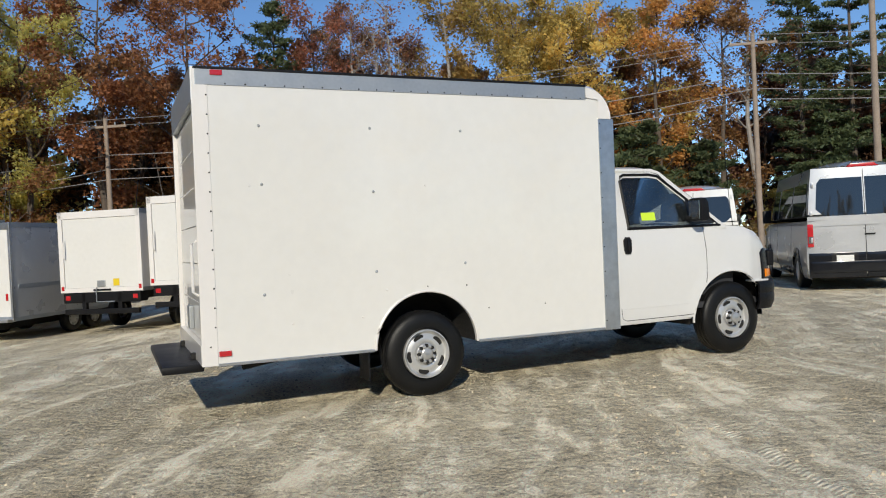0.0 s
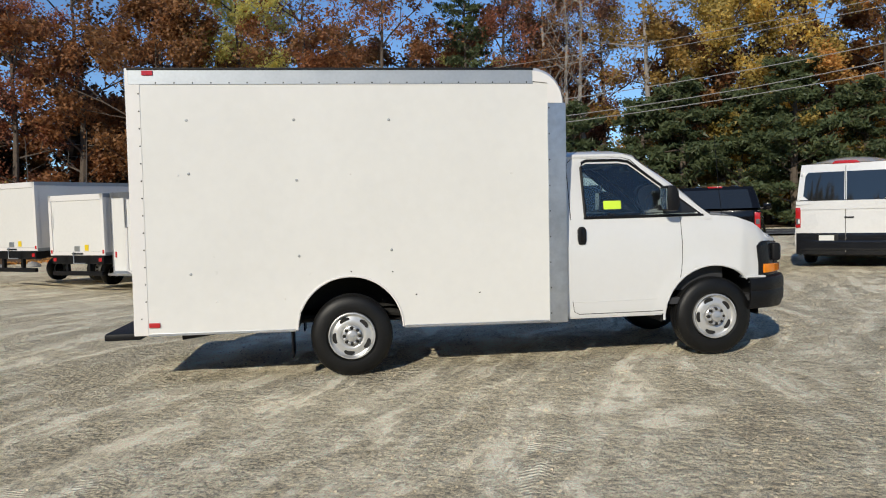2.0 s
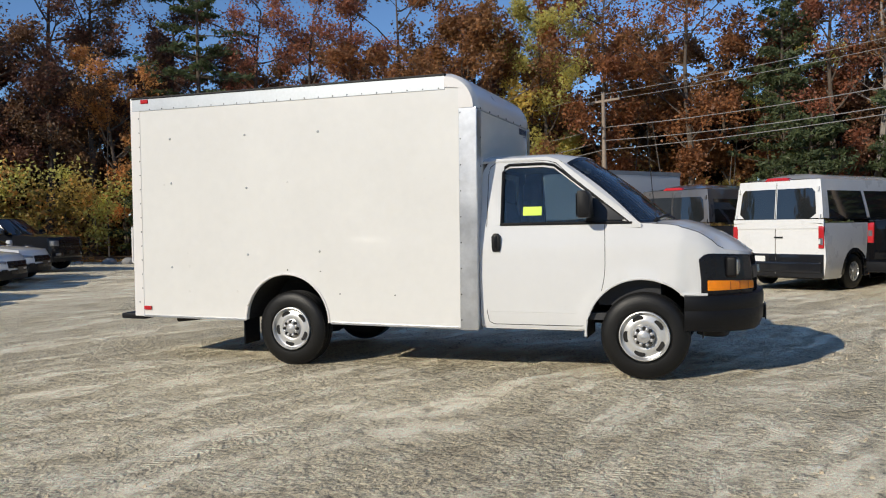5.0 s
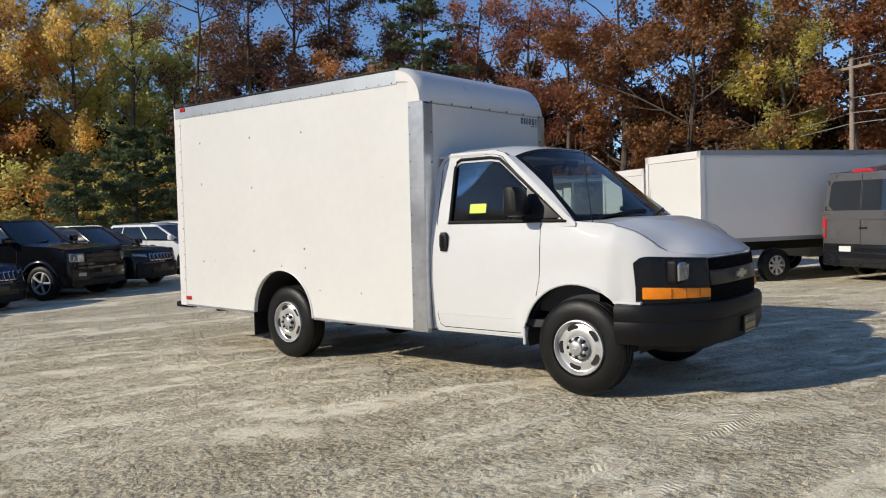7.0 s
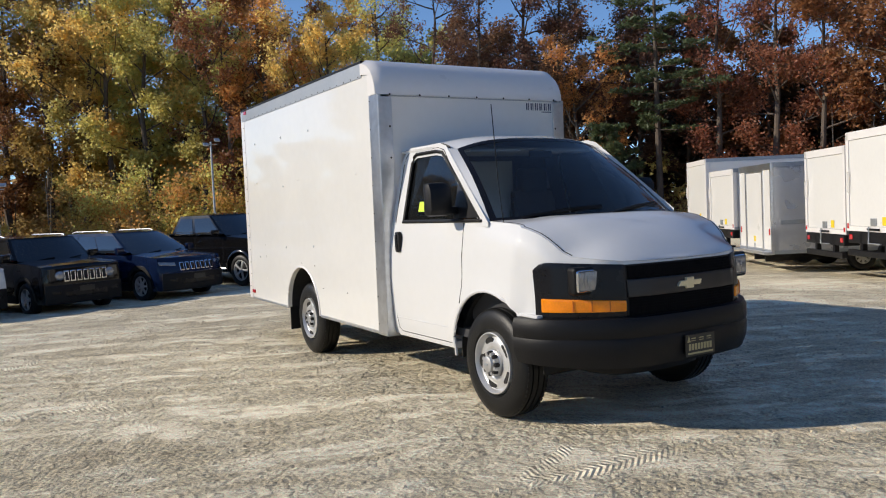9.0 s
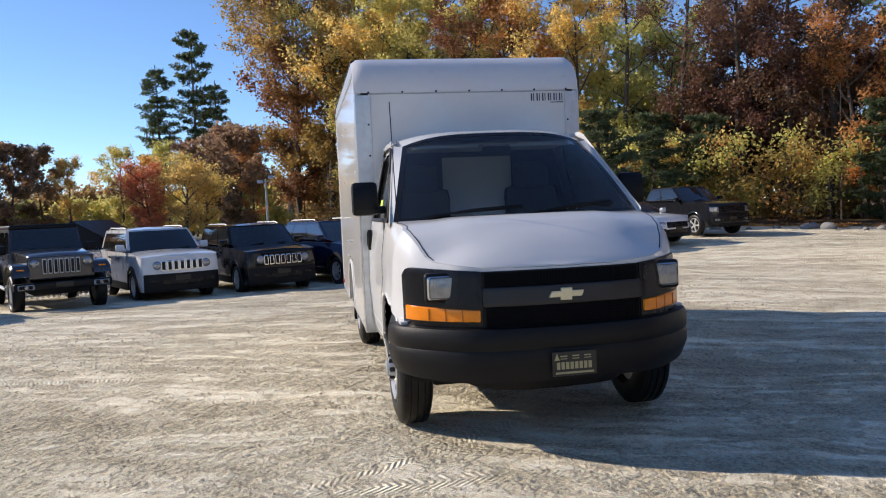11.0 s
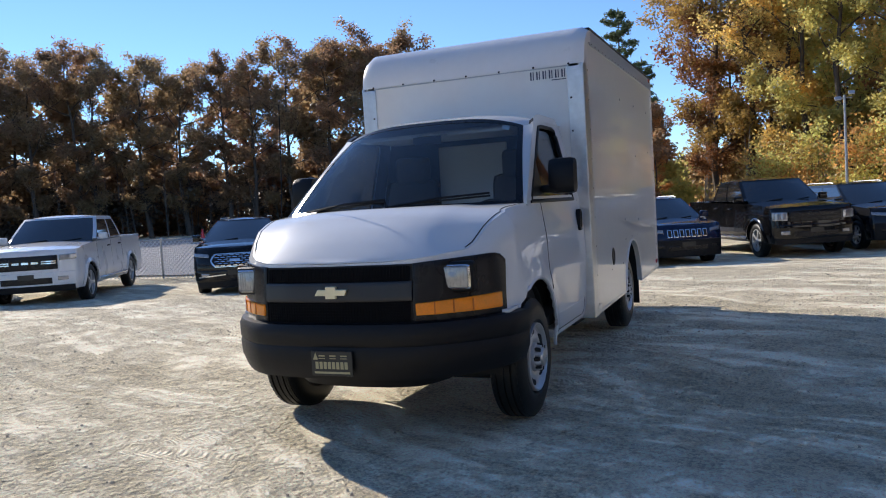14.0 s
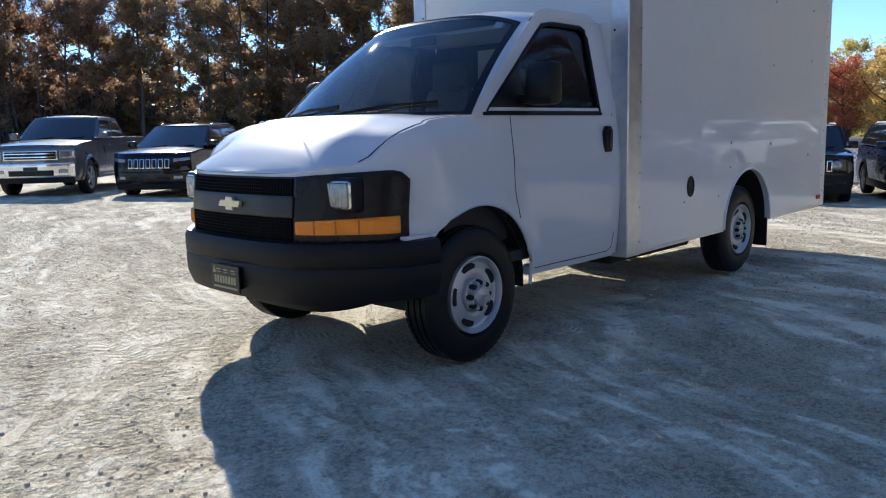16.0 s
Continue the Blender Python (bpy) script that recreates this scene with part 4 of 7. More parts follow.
    em.transform(Matrix.Translation((0.0, 0, 0.902)))
    P("emblem", em, GOLD, truck, "plain gold emblem shape", False)
    # bumper: swept section following the nose, wrapping to the wheel arch
    sec = [(-0.06, 0.40), (0.025, 0.415), (0.056, 0.495), (0.060, 0.575), (0.052, 0.60), (0.060, 0.615), (0.060, 0.69), (0.045, 0.722), (-0.05, 0.735)]
    rows = []
    path = [(0.31, -0.905), (0.41, -0.893), (0.50, -0.868)] + [(nose_x(y, 0.6) + 0.01, y) for y in (-0.82, -0.77, -0.71, -0.65, -0.58, -0.49, -0.38, -0.26, -0.13)]
    path = path + [(nose_x(0, 0.6) + 0.01, 0.0)] + [(x, -y) for x, y in path[::-1]]
    for i, (x, y) in enumerate(path):
        a, c = Vector(path[max(0, i - 1)]), Vector(path[min(len(path) - 1, i + 1)])
        d = (c - a).normalized()
        nrm = Vector((d.y, -d.x))
        lift = 0.018 * max(0, abs(y) - 0.66) / 0.24
        rows.append([(x + nrm.x * o, y + nrm.y * o, z + (lift if z < 0.5 else 0)) for o, z in sec])
    P("front_bumper", sheet(rows, thick=0.02), BLACK, truck, "black plastic front bumper")
    P("air_dam", sheet([[(x - 0.19 - f * 0.04, y * 0.74, 0.455 - f * (0.145 - 0.05 * (abs(y) / 0.77) ** 6)) for f in (0, 0.5, 1)] for x, y in path[4:-4]], thick=0.015), BLACK, truck, "black lower air dam")
    for s in (-1, 1):
        P("bumper_filler", block(0.28, 0.50, s * 0.80, s * 0.905, 0.725, 0.745, 0.006), WHITE, truck)
    P("plate_bracket", block(0.93, 0.966, -0.10, 0.125, 0.46, 0.57, 0.006), BLACK, truck)
    pl = P("dealer_plate", block(0.962, 0.972, -0.118, 0.142, 0.444, 0.582, 0.003), PLATE, truck, "black dealer plate with cream bars", False)
    for k in range(8):
        y = -0.092 + k * 0.0265
        P("plate_bar", block(0.972, 0.9735, y, y + 0.019, 0.483, 0.523), PLATEGOLD, pl, "", False)
    P("plate_bar", block(0.972, 0.9735, -0.10, 0.125, 0.457, 0.468), PLATEGOLD, pl, "", False)
    for i, y in enumerate((-0.05, 0.02, 0.09)):
        P("plate_mark", block(0.972, 0.9735, y - 0.02, y + 0.02, 0.553, 0.56), PLATEGOLD, pl, "", False)
        P("plate_mark", block(0.972, 0.9735, y - 0.02, y + 0.02, 0.54, 0.544), PLATEGOLD, pl, "", False)
    P("plate_mark", prism([(-0.105, 0.535), (-0.09, 0.575), (-0.075, 0.535)], 0.972, 0.9735, axis="x"), PLATEGOLD, pl, "", False)
    # cabin
    P("cabin_floor", block(-1.46, 0.45, -0.86, 0.86, 0.50, 0.56), DASH, truck, "", False)
    wall = panel([(-0.83, 0.5), (-0.83, 1.34), (-0.72, 1.90), (0.72, 1.90), (0.83, 1.34), (0.83, 0.5)], [], lambda u, v: Vector((-1.45, u, v)), 0.015)
    P("cabin_back", wall, SEATGREY, truck, "dark back wall of the cab", False)
    P("partition_panel", block(-1.43, -1.41, -0.27, 0.33, 0.7, 1.84, 0.01), PAPER, truck, "pale partition panel behind the seats")
    P("headliner", block(-1.44, -0.75, -0.68, 0.68, 1.885, 1.90), LINER, truck, "", False)
    dash = prism([(-0.42, 0.62), (-0.42, 1.06), (-0.36, 1.24), (-0.18, 1.315), (0.12, 1.32), (0.12, 0.62)], -0.80, 0.80, 0.02)
    P("dashboard", dash, DASH, truck, "dark grey dashboard")
    P("rear_view_mirror", block(-0.58, -0.56, -0.11, 0.11, 1.80, 1.86, 0.01), BLACK, truck)
    for s in (-1, 1):
        y = s * 0.47
        seat = prism([(-1.20, 0.80), (-0.68, 0.86), (-0.66, 0.99), (-1.15, 0.95)], y - 0.25, y + 0.25, 0.05)
        b = P("seat", seat, SEATDARK, truck, "dark grey bucket seat")
        back = prism([(-1.32, 0.90), (-1.15, 0.92), (-1.24, 1.40), (-1.28, 1.58), (-1.35, 1.58), (-1.40, 1.35)], y - 0.23, y + 0.23, 0.075)
        P("seat_back", back, SEATDARK, b)
        P("headrest", block(-1.38, -1.26, y - 0.15, y + 0.15, 1.54, 1.77, 0.058, 5), SEATDARK, b)
        P("seat_base", block(-1.15, -0.75, y - 0.20, y + 0.20, 0.56, 0.83, 0.02), DASH, b)
        vis = block(-0.82, -0.66, s * 0.12, s * 0.60, 1.86, 1.885, 0.008)
        P("sun_visor", vis, LINER, truck)
    wheel = bmesh.new()
    ring = [(0.19 * math.cos(a), 0, 0.19 * math.sin(a)) for a in np.linspace(0, 2 * math.pi, 33)]
    tube(ring, 0.014, 7, wheel)
    tube([(-0.19, 0, 0), (0.19, 0, 0)], 0.014, 6, wheel)
    tube([(0, 0, 0), (0, 0, -0.19)], 0.014, 6, wheel)
    block(-0.07, 0.07, -0.02, 0.03, -0.06, 0.05, 0.015, bm=wheel)
    wheel.transform(Matrix.Translation((-0.52, 0.46, 1.20)) @ Matrix.Rotation(radians(-28), 4, "Y") @ Matrix.Rotation(radians(90), 4, "Z"))
    P("steering_wheel", wheel, BLACK, truck, "black steering wheel")
    # underside
    for s in (-1, 1):
        P("frame_rail", block(-5.3, 0.55, s * 0.36, s * 0.46, 0.42, 0.56, 0.01), DARK, truck, "dark steel frame rail", False)
        P("mud_flap", block(-4.00, -3.985, s * 0.66, s * 0.93, 0.17, 0.55, 0.003), BLACK, truck, "black rubber mud flap")
    P("rear_axle", tube([(-3.46, -0.72, 0.36), (-3.46, -0.15, 0.36), (-3.46, 0.15, 0.36), (-3.46, 0.72, 0.36)], 0.055, 10), DARK, truck)
    diff = bmesh.new()
    bmesh.ops.create_uvsphere(diff, u_segments=16, v_segments=10, radius=0.17)
    diff.transform(Matrix.Translation((-3.46, 0, 0.36)))
    P("differential", diff, DARK, truck)
    P("front_crossmember", block(-0.15, 0.2, -0.68, 0.68, 0.27, 0.40, 0.03), DARK, truck)
    P("engine_pan", block(-0.5, 0.6, -0.36, 0.36, 0.40, 0.85, 0.03), DARK, truck, "", False)
    P("gearbox", tube([(-0.4, 0, 0.5), (-1.4, 0, 0.45), (-3.4, 0, 0.38)], 0.12, 10, r1=0.04), DARK, truck)
    P("fuel_tank", block(-2.75, -1.55, 0.42, 0.80, 0.31, 0.46, 0.04), DARK, truck)
    P("exhaust", tube([(-1.0, -0.3, 0.42), (-2.4, -0.42, 0.38), (-3.1, -0.5, 0.5), (-4.3, -0.55, 0.45), (-5.0, -0.7, 0.38)], 0.035, 8), DARK, truck)
    for k in range(7):
        w = 0.44 if k in (3, 4) else 0.93
        P("cross_sill", block(-5.2 + k * 0.55, -5.13 + k * 0.55, -w, w, 0.42, 0.47), DARK, truck, "", False)
    for s in (-1, 1):
        P("rocker", block(-1.44, -0.52, s * 0.80, s * 0.885, 0.40, 0.46, 0.02), WHITE, truck)
        build_tyre_and_rim(truck, -0.015, s, 0.0, True)
        build_tyre_and_rim(truck, -3.46, s, -0.03 if s < 0 else 0.0, False)
    return truck


build_truck()


# ---- parked vehicles ----
def paint(name, color, metal=0.3):
    dark = max(color) < 0.05
    return mat("paint_" + name, color, 0.15 if dark else 0.28, metal, var=0.04, vscale=2, coat=0.65 if dark else 1.0, spec=0.1 if dark else 0.5)


P_WHITE = paint("white", (0.78, 0.78, 0.77), 0.0)
P_BLACK = paint("black", (0.005, 0.005, 0.006), 0.0)
P_CHAR = paint("charcoal", (0.014, 0.015, 0.018), 0.0)
P_SLATE = paint("slate", (0.045, 0.047, 0.052), 0.4)
P_GREY = paint("grey", (0.13, 0.125, 0.125))
P_NAVY = paint("navy", (0.006, 0.014, 0.045), 0.0)
P_SILVER = paint("silver", (0.55, 0.56, 0.57), 0.4)
LAMP = mat("car_lamp_clear", (0.30, 0.31, 0.33), 0.1, 0.6, var=0.4, vscale=14, coat=1.0)
WHEELS = {}


def car_wheel(parent, x, y, r, style, z=0.0):
    """Tyre and spoked rim; the outer face looks away from the car."""
    key = (round(r, 3), style)
    if key not in WHEELS:
        w, ri = 0.11, r * (0.66 if style != "van" else 0.56)
        prof = [(ri, -w + 0.015), (ri + 0.02, -w - 0.004), (r - 0.05, -w - 0.006), (r - 0.012, -w + 0.018), (r, -w + 0.04)]
        tyre = lathe(prof + [(a, -c) for a, c in prof[::-1]], 36, closed=True)
        rim = lathe([(ri, -w + 0.01), (ri - 0.018, -w + 0.008), (ri - 0.03, -w + 0.05), (ri - 0.03, w - 0.02)], 36, caps=False)
        back = lathe([(ri - 0.02, -0.02), (0.0, -0.02)], 24)
        n = 7 if style == "multi" else 5 if style != "van" else 8
        for i in range(n):
            k = block(0.04, ri - 0.015, -w + 0.012, -w + 0.045, -0.022 if n < 8 else -0.03, 0.022 if n < 8 else 0.03, 0.006)
            if style == "split":
                for v in k.verts:
                    if v.co.x > ri * 0.5:
                        v.co.z *= 1.5
            k.transform(Matrix.Rotation(2 * math.pi * i / n, 4, "Y"))
            merge(rim, k)
        lathe([(0.0, -w + 0.002), (0.05, -w + 0.006), (0.062, -w + 0.03), (0.062, -w + 0.06)], 20, rim)
        WHEELS[key] = [part("tyre", tyre, RUBBER, None, "", True), part("rim", rim, STEELRIM, None, "", True), part("brake_disc", back, DARK, None)]
        for o in WHEELS[key]:
            scene.collection.objects.unlink(o)
    wheel = new("wheel")
    wheel.parent = parent
    wheel.matrix_basis = pose(x, y, r + z, 0, 0, 0 if y < 0 else 180)
    for o in WHEELS[key]:
        share(o, Matrix.Identity(4), wheel)


def strip(fx, y0, y1, z0, z1, proud, depth=0.03, n=8, dz=0.0, bev=0.0, rows_n=4):
    """A band lying on an end of a car, whose face is x = fx(y, z); proud is measured along +x."""
    rows = []
    for k in range(rows_n + 1):
        rows.append([])
        for i in range(n + 1):
            y = y0 + (y1 - y0) * i / n
            z = z0 + (z1 - z0) * k / rows_n + dz * i / n
            rows[-1].append((fx(y, z) + proud, y, z))
    b = sheet(rows)
    bmesh.ops.recalc_face_normals(b, faces=b.faces)
    if (b.faces[0].normal.x < 0) != (proud < 0):
        bmesh.ops.reverse_faces(b, faces=b.faces)
    bmesh.ops.solidify(b, geom=b.faces[:], thickness=depth)
    bevelled(b, bev, 2, 50)
    return b


def car(name, label, category, m, color, L, W, H, wb, fo, r, nose_z, cowl_z, cowl, wtop, rtop, rbase, belt_r, clear=0.24, group="", clad=None,
        grille="slots", wheel="split", pickup=False, boxy=0.0, van=False, roof_w=0.80, rails=False, chrome=CHROME, flare=0.0, round_lamps=False, lean=0.12, face_z=None):
    """A car from its main measures. Distances cowl, wtop, rtop, rbase run back from the nose. Forward is +x, the origin lies on the ground under its middle."""
    car_ob = thing(name, label, category, group, m)

    def P(nm, bm, mt, parent=car_ob, lb="", smooth=True):
        return part(nm, bm, mt, parent, lb, smooth)

    X = L / 2
    hw = W / 2
    fxl, rxl = X - fo, X - fo - wb
    bow_f, bow_r = (0.15 if pickup else 0.10 if boxy else 0.2), (0.06 if van or pickup else 0.12)
    nexp = 3.2 if not boxy else 3.6 if pickup else 5

    soft = 0.16 if pickup else 0.10 if boxy else 0.17          # how far the hood's leading edge is rounded off
    lip_top = lerp_at(soft + 0.12, [(0, nose_z), (cowl * 0.35, nose_z + (cowl_z - nose_z) * 0.55), (cowl, cowl_z)]) + 0.05

    def front_x(y, z):
        t = min(1, abs(y) / hw)
        over = min(1.0, max(0.0, z - (lip_top - soft)) / soft)
        return X - soft * 0.9 * (1 - math.sqrt(1 - over * over)) - bow_f * t ** nexp - bow_f * 0.35 * t * t - lean * max(0, (z - nose_z * 0.72)) - 0.05 * max(0, 0.45 - z)

    def rear_x(y, z):
        t = min(1, abs(y) / hw)
        return -X + bow_r * t ** 4 + (0.05 * max(0, z - 0.6) if not van else 0.02 * z)

    def belt(x):
        d = X - x
        return lerp_at(d, [(0, nose_z), (cowl * 0.35, nose_z + (cowl_z - nose_z) * 0.55), (cowl, cowl_z), (L, belt_r)])

    def width_at(z, d=1.0):
        return hw * lerp_at(z, [(clear, 0.93), (clear + 0.12, 0.975), (0.62, 1.0), (0.85, 0.985), (belt_r, 0.955)])

    def lip(t):
        """Where hood and face meet at t of the half width."""
        z = nose_z
        for _ in range(8):
            z = 0.5 * z + 0.5 * (belt(front_x(t * hw, z)) + 0.05 * (1 - t * t))
        return front_x(t * hw, z), z

    # body side columns, from the tail's middle round to the nose's middle
    xs = list(np.arange(rear_x(hw * 0.97, 0.7) + 0.02, front_x(hw * 0.97, 0.7) - 0.02, 0.085))
    cols = []
    ysr = [0.0, 0.3, 0.55, 0.75, 0.88, 0.95]
    for t in ysr:
        cols.append([(rear_x(t * hw, z), t * width_at(z), z) for z in np.linspace(clear + 0.1, belt(-X + 0.1), 12)])
    for x in xs:
        row = []
        for z in np.linspace(clear, belt(x), 12):
            e = min(1, (front_x(0, z) - x) / 0.5)
            row.append((x, width_at(z) * (0.965 + 0.035 * min(1, max(0, e))) + 0.0, z))
        cols.append(row)
    for t in ysr[::-1]:
        cols.append([(front_x(t * hw, z), t * width_at(z) * 0.985, z) for z in np.concatenate([np.linspace(clear, nose_z - 0.15, 7), np.linspace(nose_z - 0.11, lip(t)[1], 5)])])
    b = sheet(cols)
    ar = r * 1.15
    for cx in (fxl, rxl):
        arch_cut(b, cx, r, ar)
    body = merge(mirrored(b), b)
    # hood and, behind the cabin, the deck
    def deck(d0, d1, n, crown, edge=0.95, drop=0.0):
        rows = []
        for d in np.linspace(d0, d1, n):
            x = X - d
            rows.append([])
            for s in np.linspace(-1, 1, 13):
                e = width_at(belt(x)) * 0.998
                y = s * e
                z = belt(x) - drop + crown * (1 - s * s)
                xl, zl = lip(abs(s))
                rows[-1].append((xl, s * width_at(zl) * 0.985, zl) if x > xl else (x, y, z))
        sheet(rows, body)

    deck(0.0, cowl + 0.25, 14, 0.05)
    if not pickup:
        deck(rbase - 0.1, L - 0.02, 4, 0.02)
    bmesh.ops.remove_doubles(body, verts=body.verts, dist=2e-4)
    P("body", body, color, car_ob, "")
    P("underbody", block(-X + 0.25, X - 0.3, -hw * 0.72, hw * 0.72, clear - 0.02, clear + 0.2, 0.04), DARK, car_ob, "", False)
    for cx in (fxl, rxl):
        for s in (-1, 1):
            lin = sheet([[(cx + ar * 1.01 * math.cos(a), s * y, r + ar * 1.01 * math.sin(a)) for a in np.linspace(math.pi + 0.2, -0.2, 16)] for y in (hw * 0.5, hw * 0.955)], thick=0.006)
            P("wheel_housing", lin, DARK, car_ob)
            if clad or flare:
                ring = [[(cx + (ar + o) * math.cos(a), s * (width_at(r + (ar + o) * math.sin(a)) + 0.012 + (flare if o < 0.07 else 0)), r + (ar + o) * math.sin(a)) for a in np.linspace(math.pi + 0.1, -0.1, 18)] for o in (-0.004, 0.03, 0.075)]
                P("wheel_arch_trim", sheet(ring, thick=0.012), clad or color, car_ob)
            car_wheel(car_ob, cx, s * (hw - 0.125), r, wheel)
    # greenhouse
    wb_, wt_ = width_at(belt_r) * (0.985 if not van else 0.995), hw * roof_w
    dome = 0.15 if van else 0.055
    ptop = H - dome + 0.005

    def gx(t):
        return X - (cowl + (wtop - cowl) * t), X - (rbase + (rtop - rbase) * t)

    def gw(t):
        return wb_ + (wt_ - wb_) * (t ** 1.35)

    def gz(t, x):
        zb = belt(x)
        return zb + (ptop - zb) * t

    def gpoint(u, t, out=0.0):
        """u from 0 (middle of the windshield) over 1 (front corner) and 2 (rear corner) to 3 (middle of the rear window)."""
        xf, xr = gx(t)
        w = gw(t)
        if u <= 1:
            y, x = w * u, xf - (0.16 if not van else 0.2) * u ** 2.2
            return Vector((x + out, y, gz(t, min(x, X - cowl)) + out * 0.4))
        if u <= 2:
            xa, xb = xf - (0.16 if not van else 0.2), xr + 0.05
            x = xa + (xb - xa) * (u - 1)
            return Vector((x, w + out, gz(t, min(x, X - cowl)) + out * 0.15))
        k = 3 - u
        x = xr + 0.05 * k ** 3
        return Vector((x - out, w * k, gz(t, x)))

    us = [0, 0.25, 0.5, 0.75, 0.9, 1.0] + list(np.linspace(1.04, 1.96, 14)) + [2, 2.08, 2.3, 2.6, 3]
    g = sheet([[gpoint(u, t) for u in us] for t in np.linspace(-0.03, 1, 8)])
    gh = merge(mirrored(g), g)
    rows = []
    for k in range(13):
        rows.append([])
        for s in np.linspace(-1, 1, 13):
            xf, xr = gx(1)
            c = abs(s)
            xa = xf - (0.16 if not van else 0.2) * c ** 2.2
            xb = xr + 0.05 * c ** 3
            x = xa + (xb - xa) * k / 12
            lift = dome * (1 - c ** 2.4) * min(1, k / 2.0 + 0.1, (12 - k) / 2.0 + 0.1)
            rows[-1].append((x, s * wt_, ptop + lift))
    sheet(rows, gh)
    bmesh.ops.remove_doubles(gh, verts=gh.verts, dist=2e-4)
    P("cabin", gh, color, car_ob)

    def glass(nm, u0, u1, t0, t1, mir, n=8, out=0.007):
        bb = sheet([[gpoint(u, t, out) for u in np.linspace(u0, u1, n)] for t in np.linspace(t0, t1, 6)], thick=0.006)
        P(nm, mirrored(bb) if mir else bb, DARKGLASS, car_ob)

    ws = sheet([[Vector((p.x, p.y if u >= 0 else -p.y, p.z)) for u in np.linspace(-0.93, 0.93, 15) for p in (gpoint(abs(u), t, 0.008),)] for t in np.linspace(0.04, 0.93, 8)], thick=0.006)
    P("windshield", ws, DARKGLASS, car_ob)
    rear_t0 = 0.12 if not van else 0.2
    if van:
        for s in (-1, 1):
            rw = sheet([[Vector((p.x, s * p.y, p.z)) for u in np.linspace(2.13 + 0.16 * max(0, (0.22 - t) / 0.14) + 0.06 * max(0, (t - 0.72) / 0.08), 2.975, 8) for p in (gpoint(u, t, 0.008),)] for t in (0.08, 0.15, 0.22, 0.4, 0.6, 0.72, 0.77, 0.80)], thick=0.006)
            P("rear_door_window", rw, DARKGLASS, car_ob)
    else:
        rw = sheet([[Vector((p.x, p.y if q >= 0 else -p.y, p.z)) for q in np.linspace(-0.84, 0.84, 11) for p in (gpoint(3 - abs(q), t, 0.008),)] for t in np.linspace(rear_t0, 0.88, 6)], thick=0.006)
        P("rear_window", rw, DARKGLASS, car_ob)
    if van:
        cuts = [(1.02, 1.20), (1.24, 1.60), (1.63, 1.95)]
    elif pickup:
        cuts = [(1.02, 1.50), (1.56, 1.93)]
    else:
        cuts = [(1.02, 1.37), (1.385, 1.705), (1.72, 1.94)]
    for a, c in cuts:
        for mir in (False, True):
            glass("side_window", a, c, 0.10, 0.86 if not van else 0.74, mir)
            P("window_trim", tube([gpoint(u, 0.085, 0.006) if not mir else Vector((1, -1, 1)) * gpoint(u, 0.085, 0.006) for u in np.linspace(a - 0.01, c + 0.01, 6)], 0.006, 5), chrome if (not van and color is not P_WHITE) else BLACK, car_ob)
    # doors: seams and handles
    for s in (-1, 1):
        for u in [c[1] + 0.02 for c in cuts[:2]] + [1.0]:
            x = gpoint(u, 0.0).x
            P("door_seam", tube([(x + 0.04 * (z < 0.5), s * (width_at(z) - 0.003), z) for z in np.linspace(clear + 0.14, belt(x) - 0.01, 6)], 0.006, 5), DARK, car_ob)
        for a, c in cuts[: 1 if van else 2]:
            x = gpoint(c, 0.0).x + 0.18
            P("door_handle", block(x - 0.09, x + 0.09, s * (width_at(belt_r - 0.14) - 0.005), s * (width_at(belt_r - 0.14) + 0.03), belt(x) - 0.16, belt(x) - 0.125, 0.01), color if color is not P_WHITE else BLACK, car_ob)
        xm = gpoint(1.03, 0.1).x - 0.03
        mirb = block(xm - 0.06, xm + 0.07, s * (hw - 0.02), s * (hw + 0.17), belt(xm) + 0.03, belt(xm) + (0.19 if not van else 0.34), 0.03)
        block(xm - 0.02, xm + 0.03, s * (hw - 0.12), s * (hw + 0.02), belt(xm) + 0.03, belt(xm) + 0.09, 0.01, bm=mirb)
        P("door_mirror", mirb, BLACK if van else color, car_ob)
        if clad:
            P("sill_trim", prism([(rxl + ar, clear), (fxl - ar, clear), (fxl - ar, clear + 0.17), (rxl + ar, clear + 0.17)], s * hw * 0.95, s * (hw * 0.985 + 0.008), 0.01), clad, car_ob)
        if pickup:
            P("side_step", tube([(rxl + ar + 0.1, s * (hw - 0.02), clear + 0.10), (fxl - ar - 0.08, s * (hw - 0.02), clear + 0.10)], 0.04, 8), chrome, car_ob)
        if rails:
            P("roof_rail", tube([gpoint(1.12, 1.0) * Vector((1, s * 0.93, 1)) + Vector((0, 0, 0.03)), gpoint(1.2, 1.0) * Vector((1, s * 0.93, 1)) + Vector((0, 0, 0.055)), gpoint(1.85, 1.0) * Vector((1, s * 0.93, 1)) + Vector((0, 0, 0.055)), gpoint(1.93, 1.0) * Vector((1, s * 0.93, 1)) + Vector((0, 0, 0.02))], 0.014, 6), RAIL, car_ob)
    # pickup bed
    if pickup:
        bz = belt_r
        x0, x1 = -X + 0.06, X - rbase - 0.03
        bed = bmesh.new()
        for s in (-1, 1):
            block(x0, x1, s * (hw - 0.10), s * (hw * 0.955), bz - 0.06, bz + 0.012, 0.015, bm=bed)
            block(x0, x1, s * (hw - 0.14), s * (hw - 0.10), 0.75, bz, bm=bed)
        block(x0, x1, -hw + 0.12, hw - 0.12, 0.70, 0.75, bm=bed)
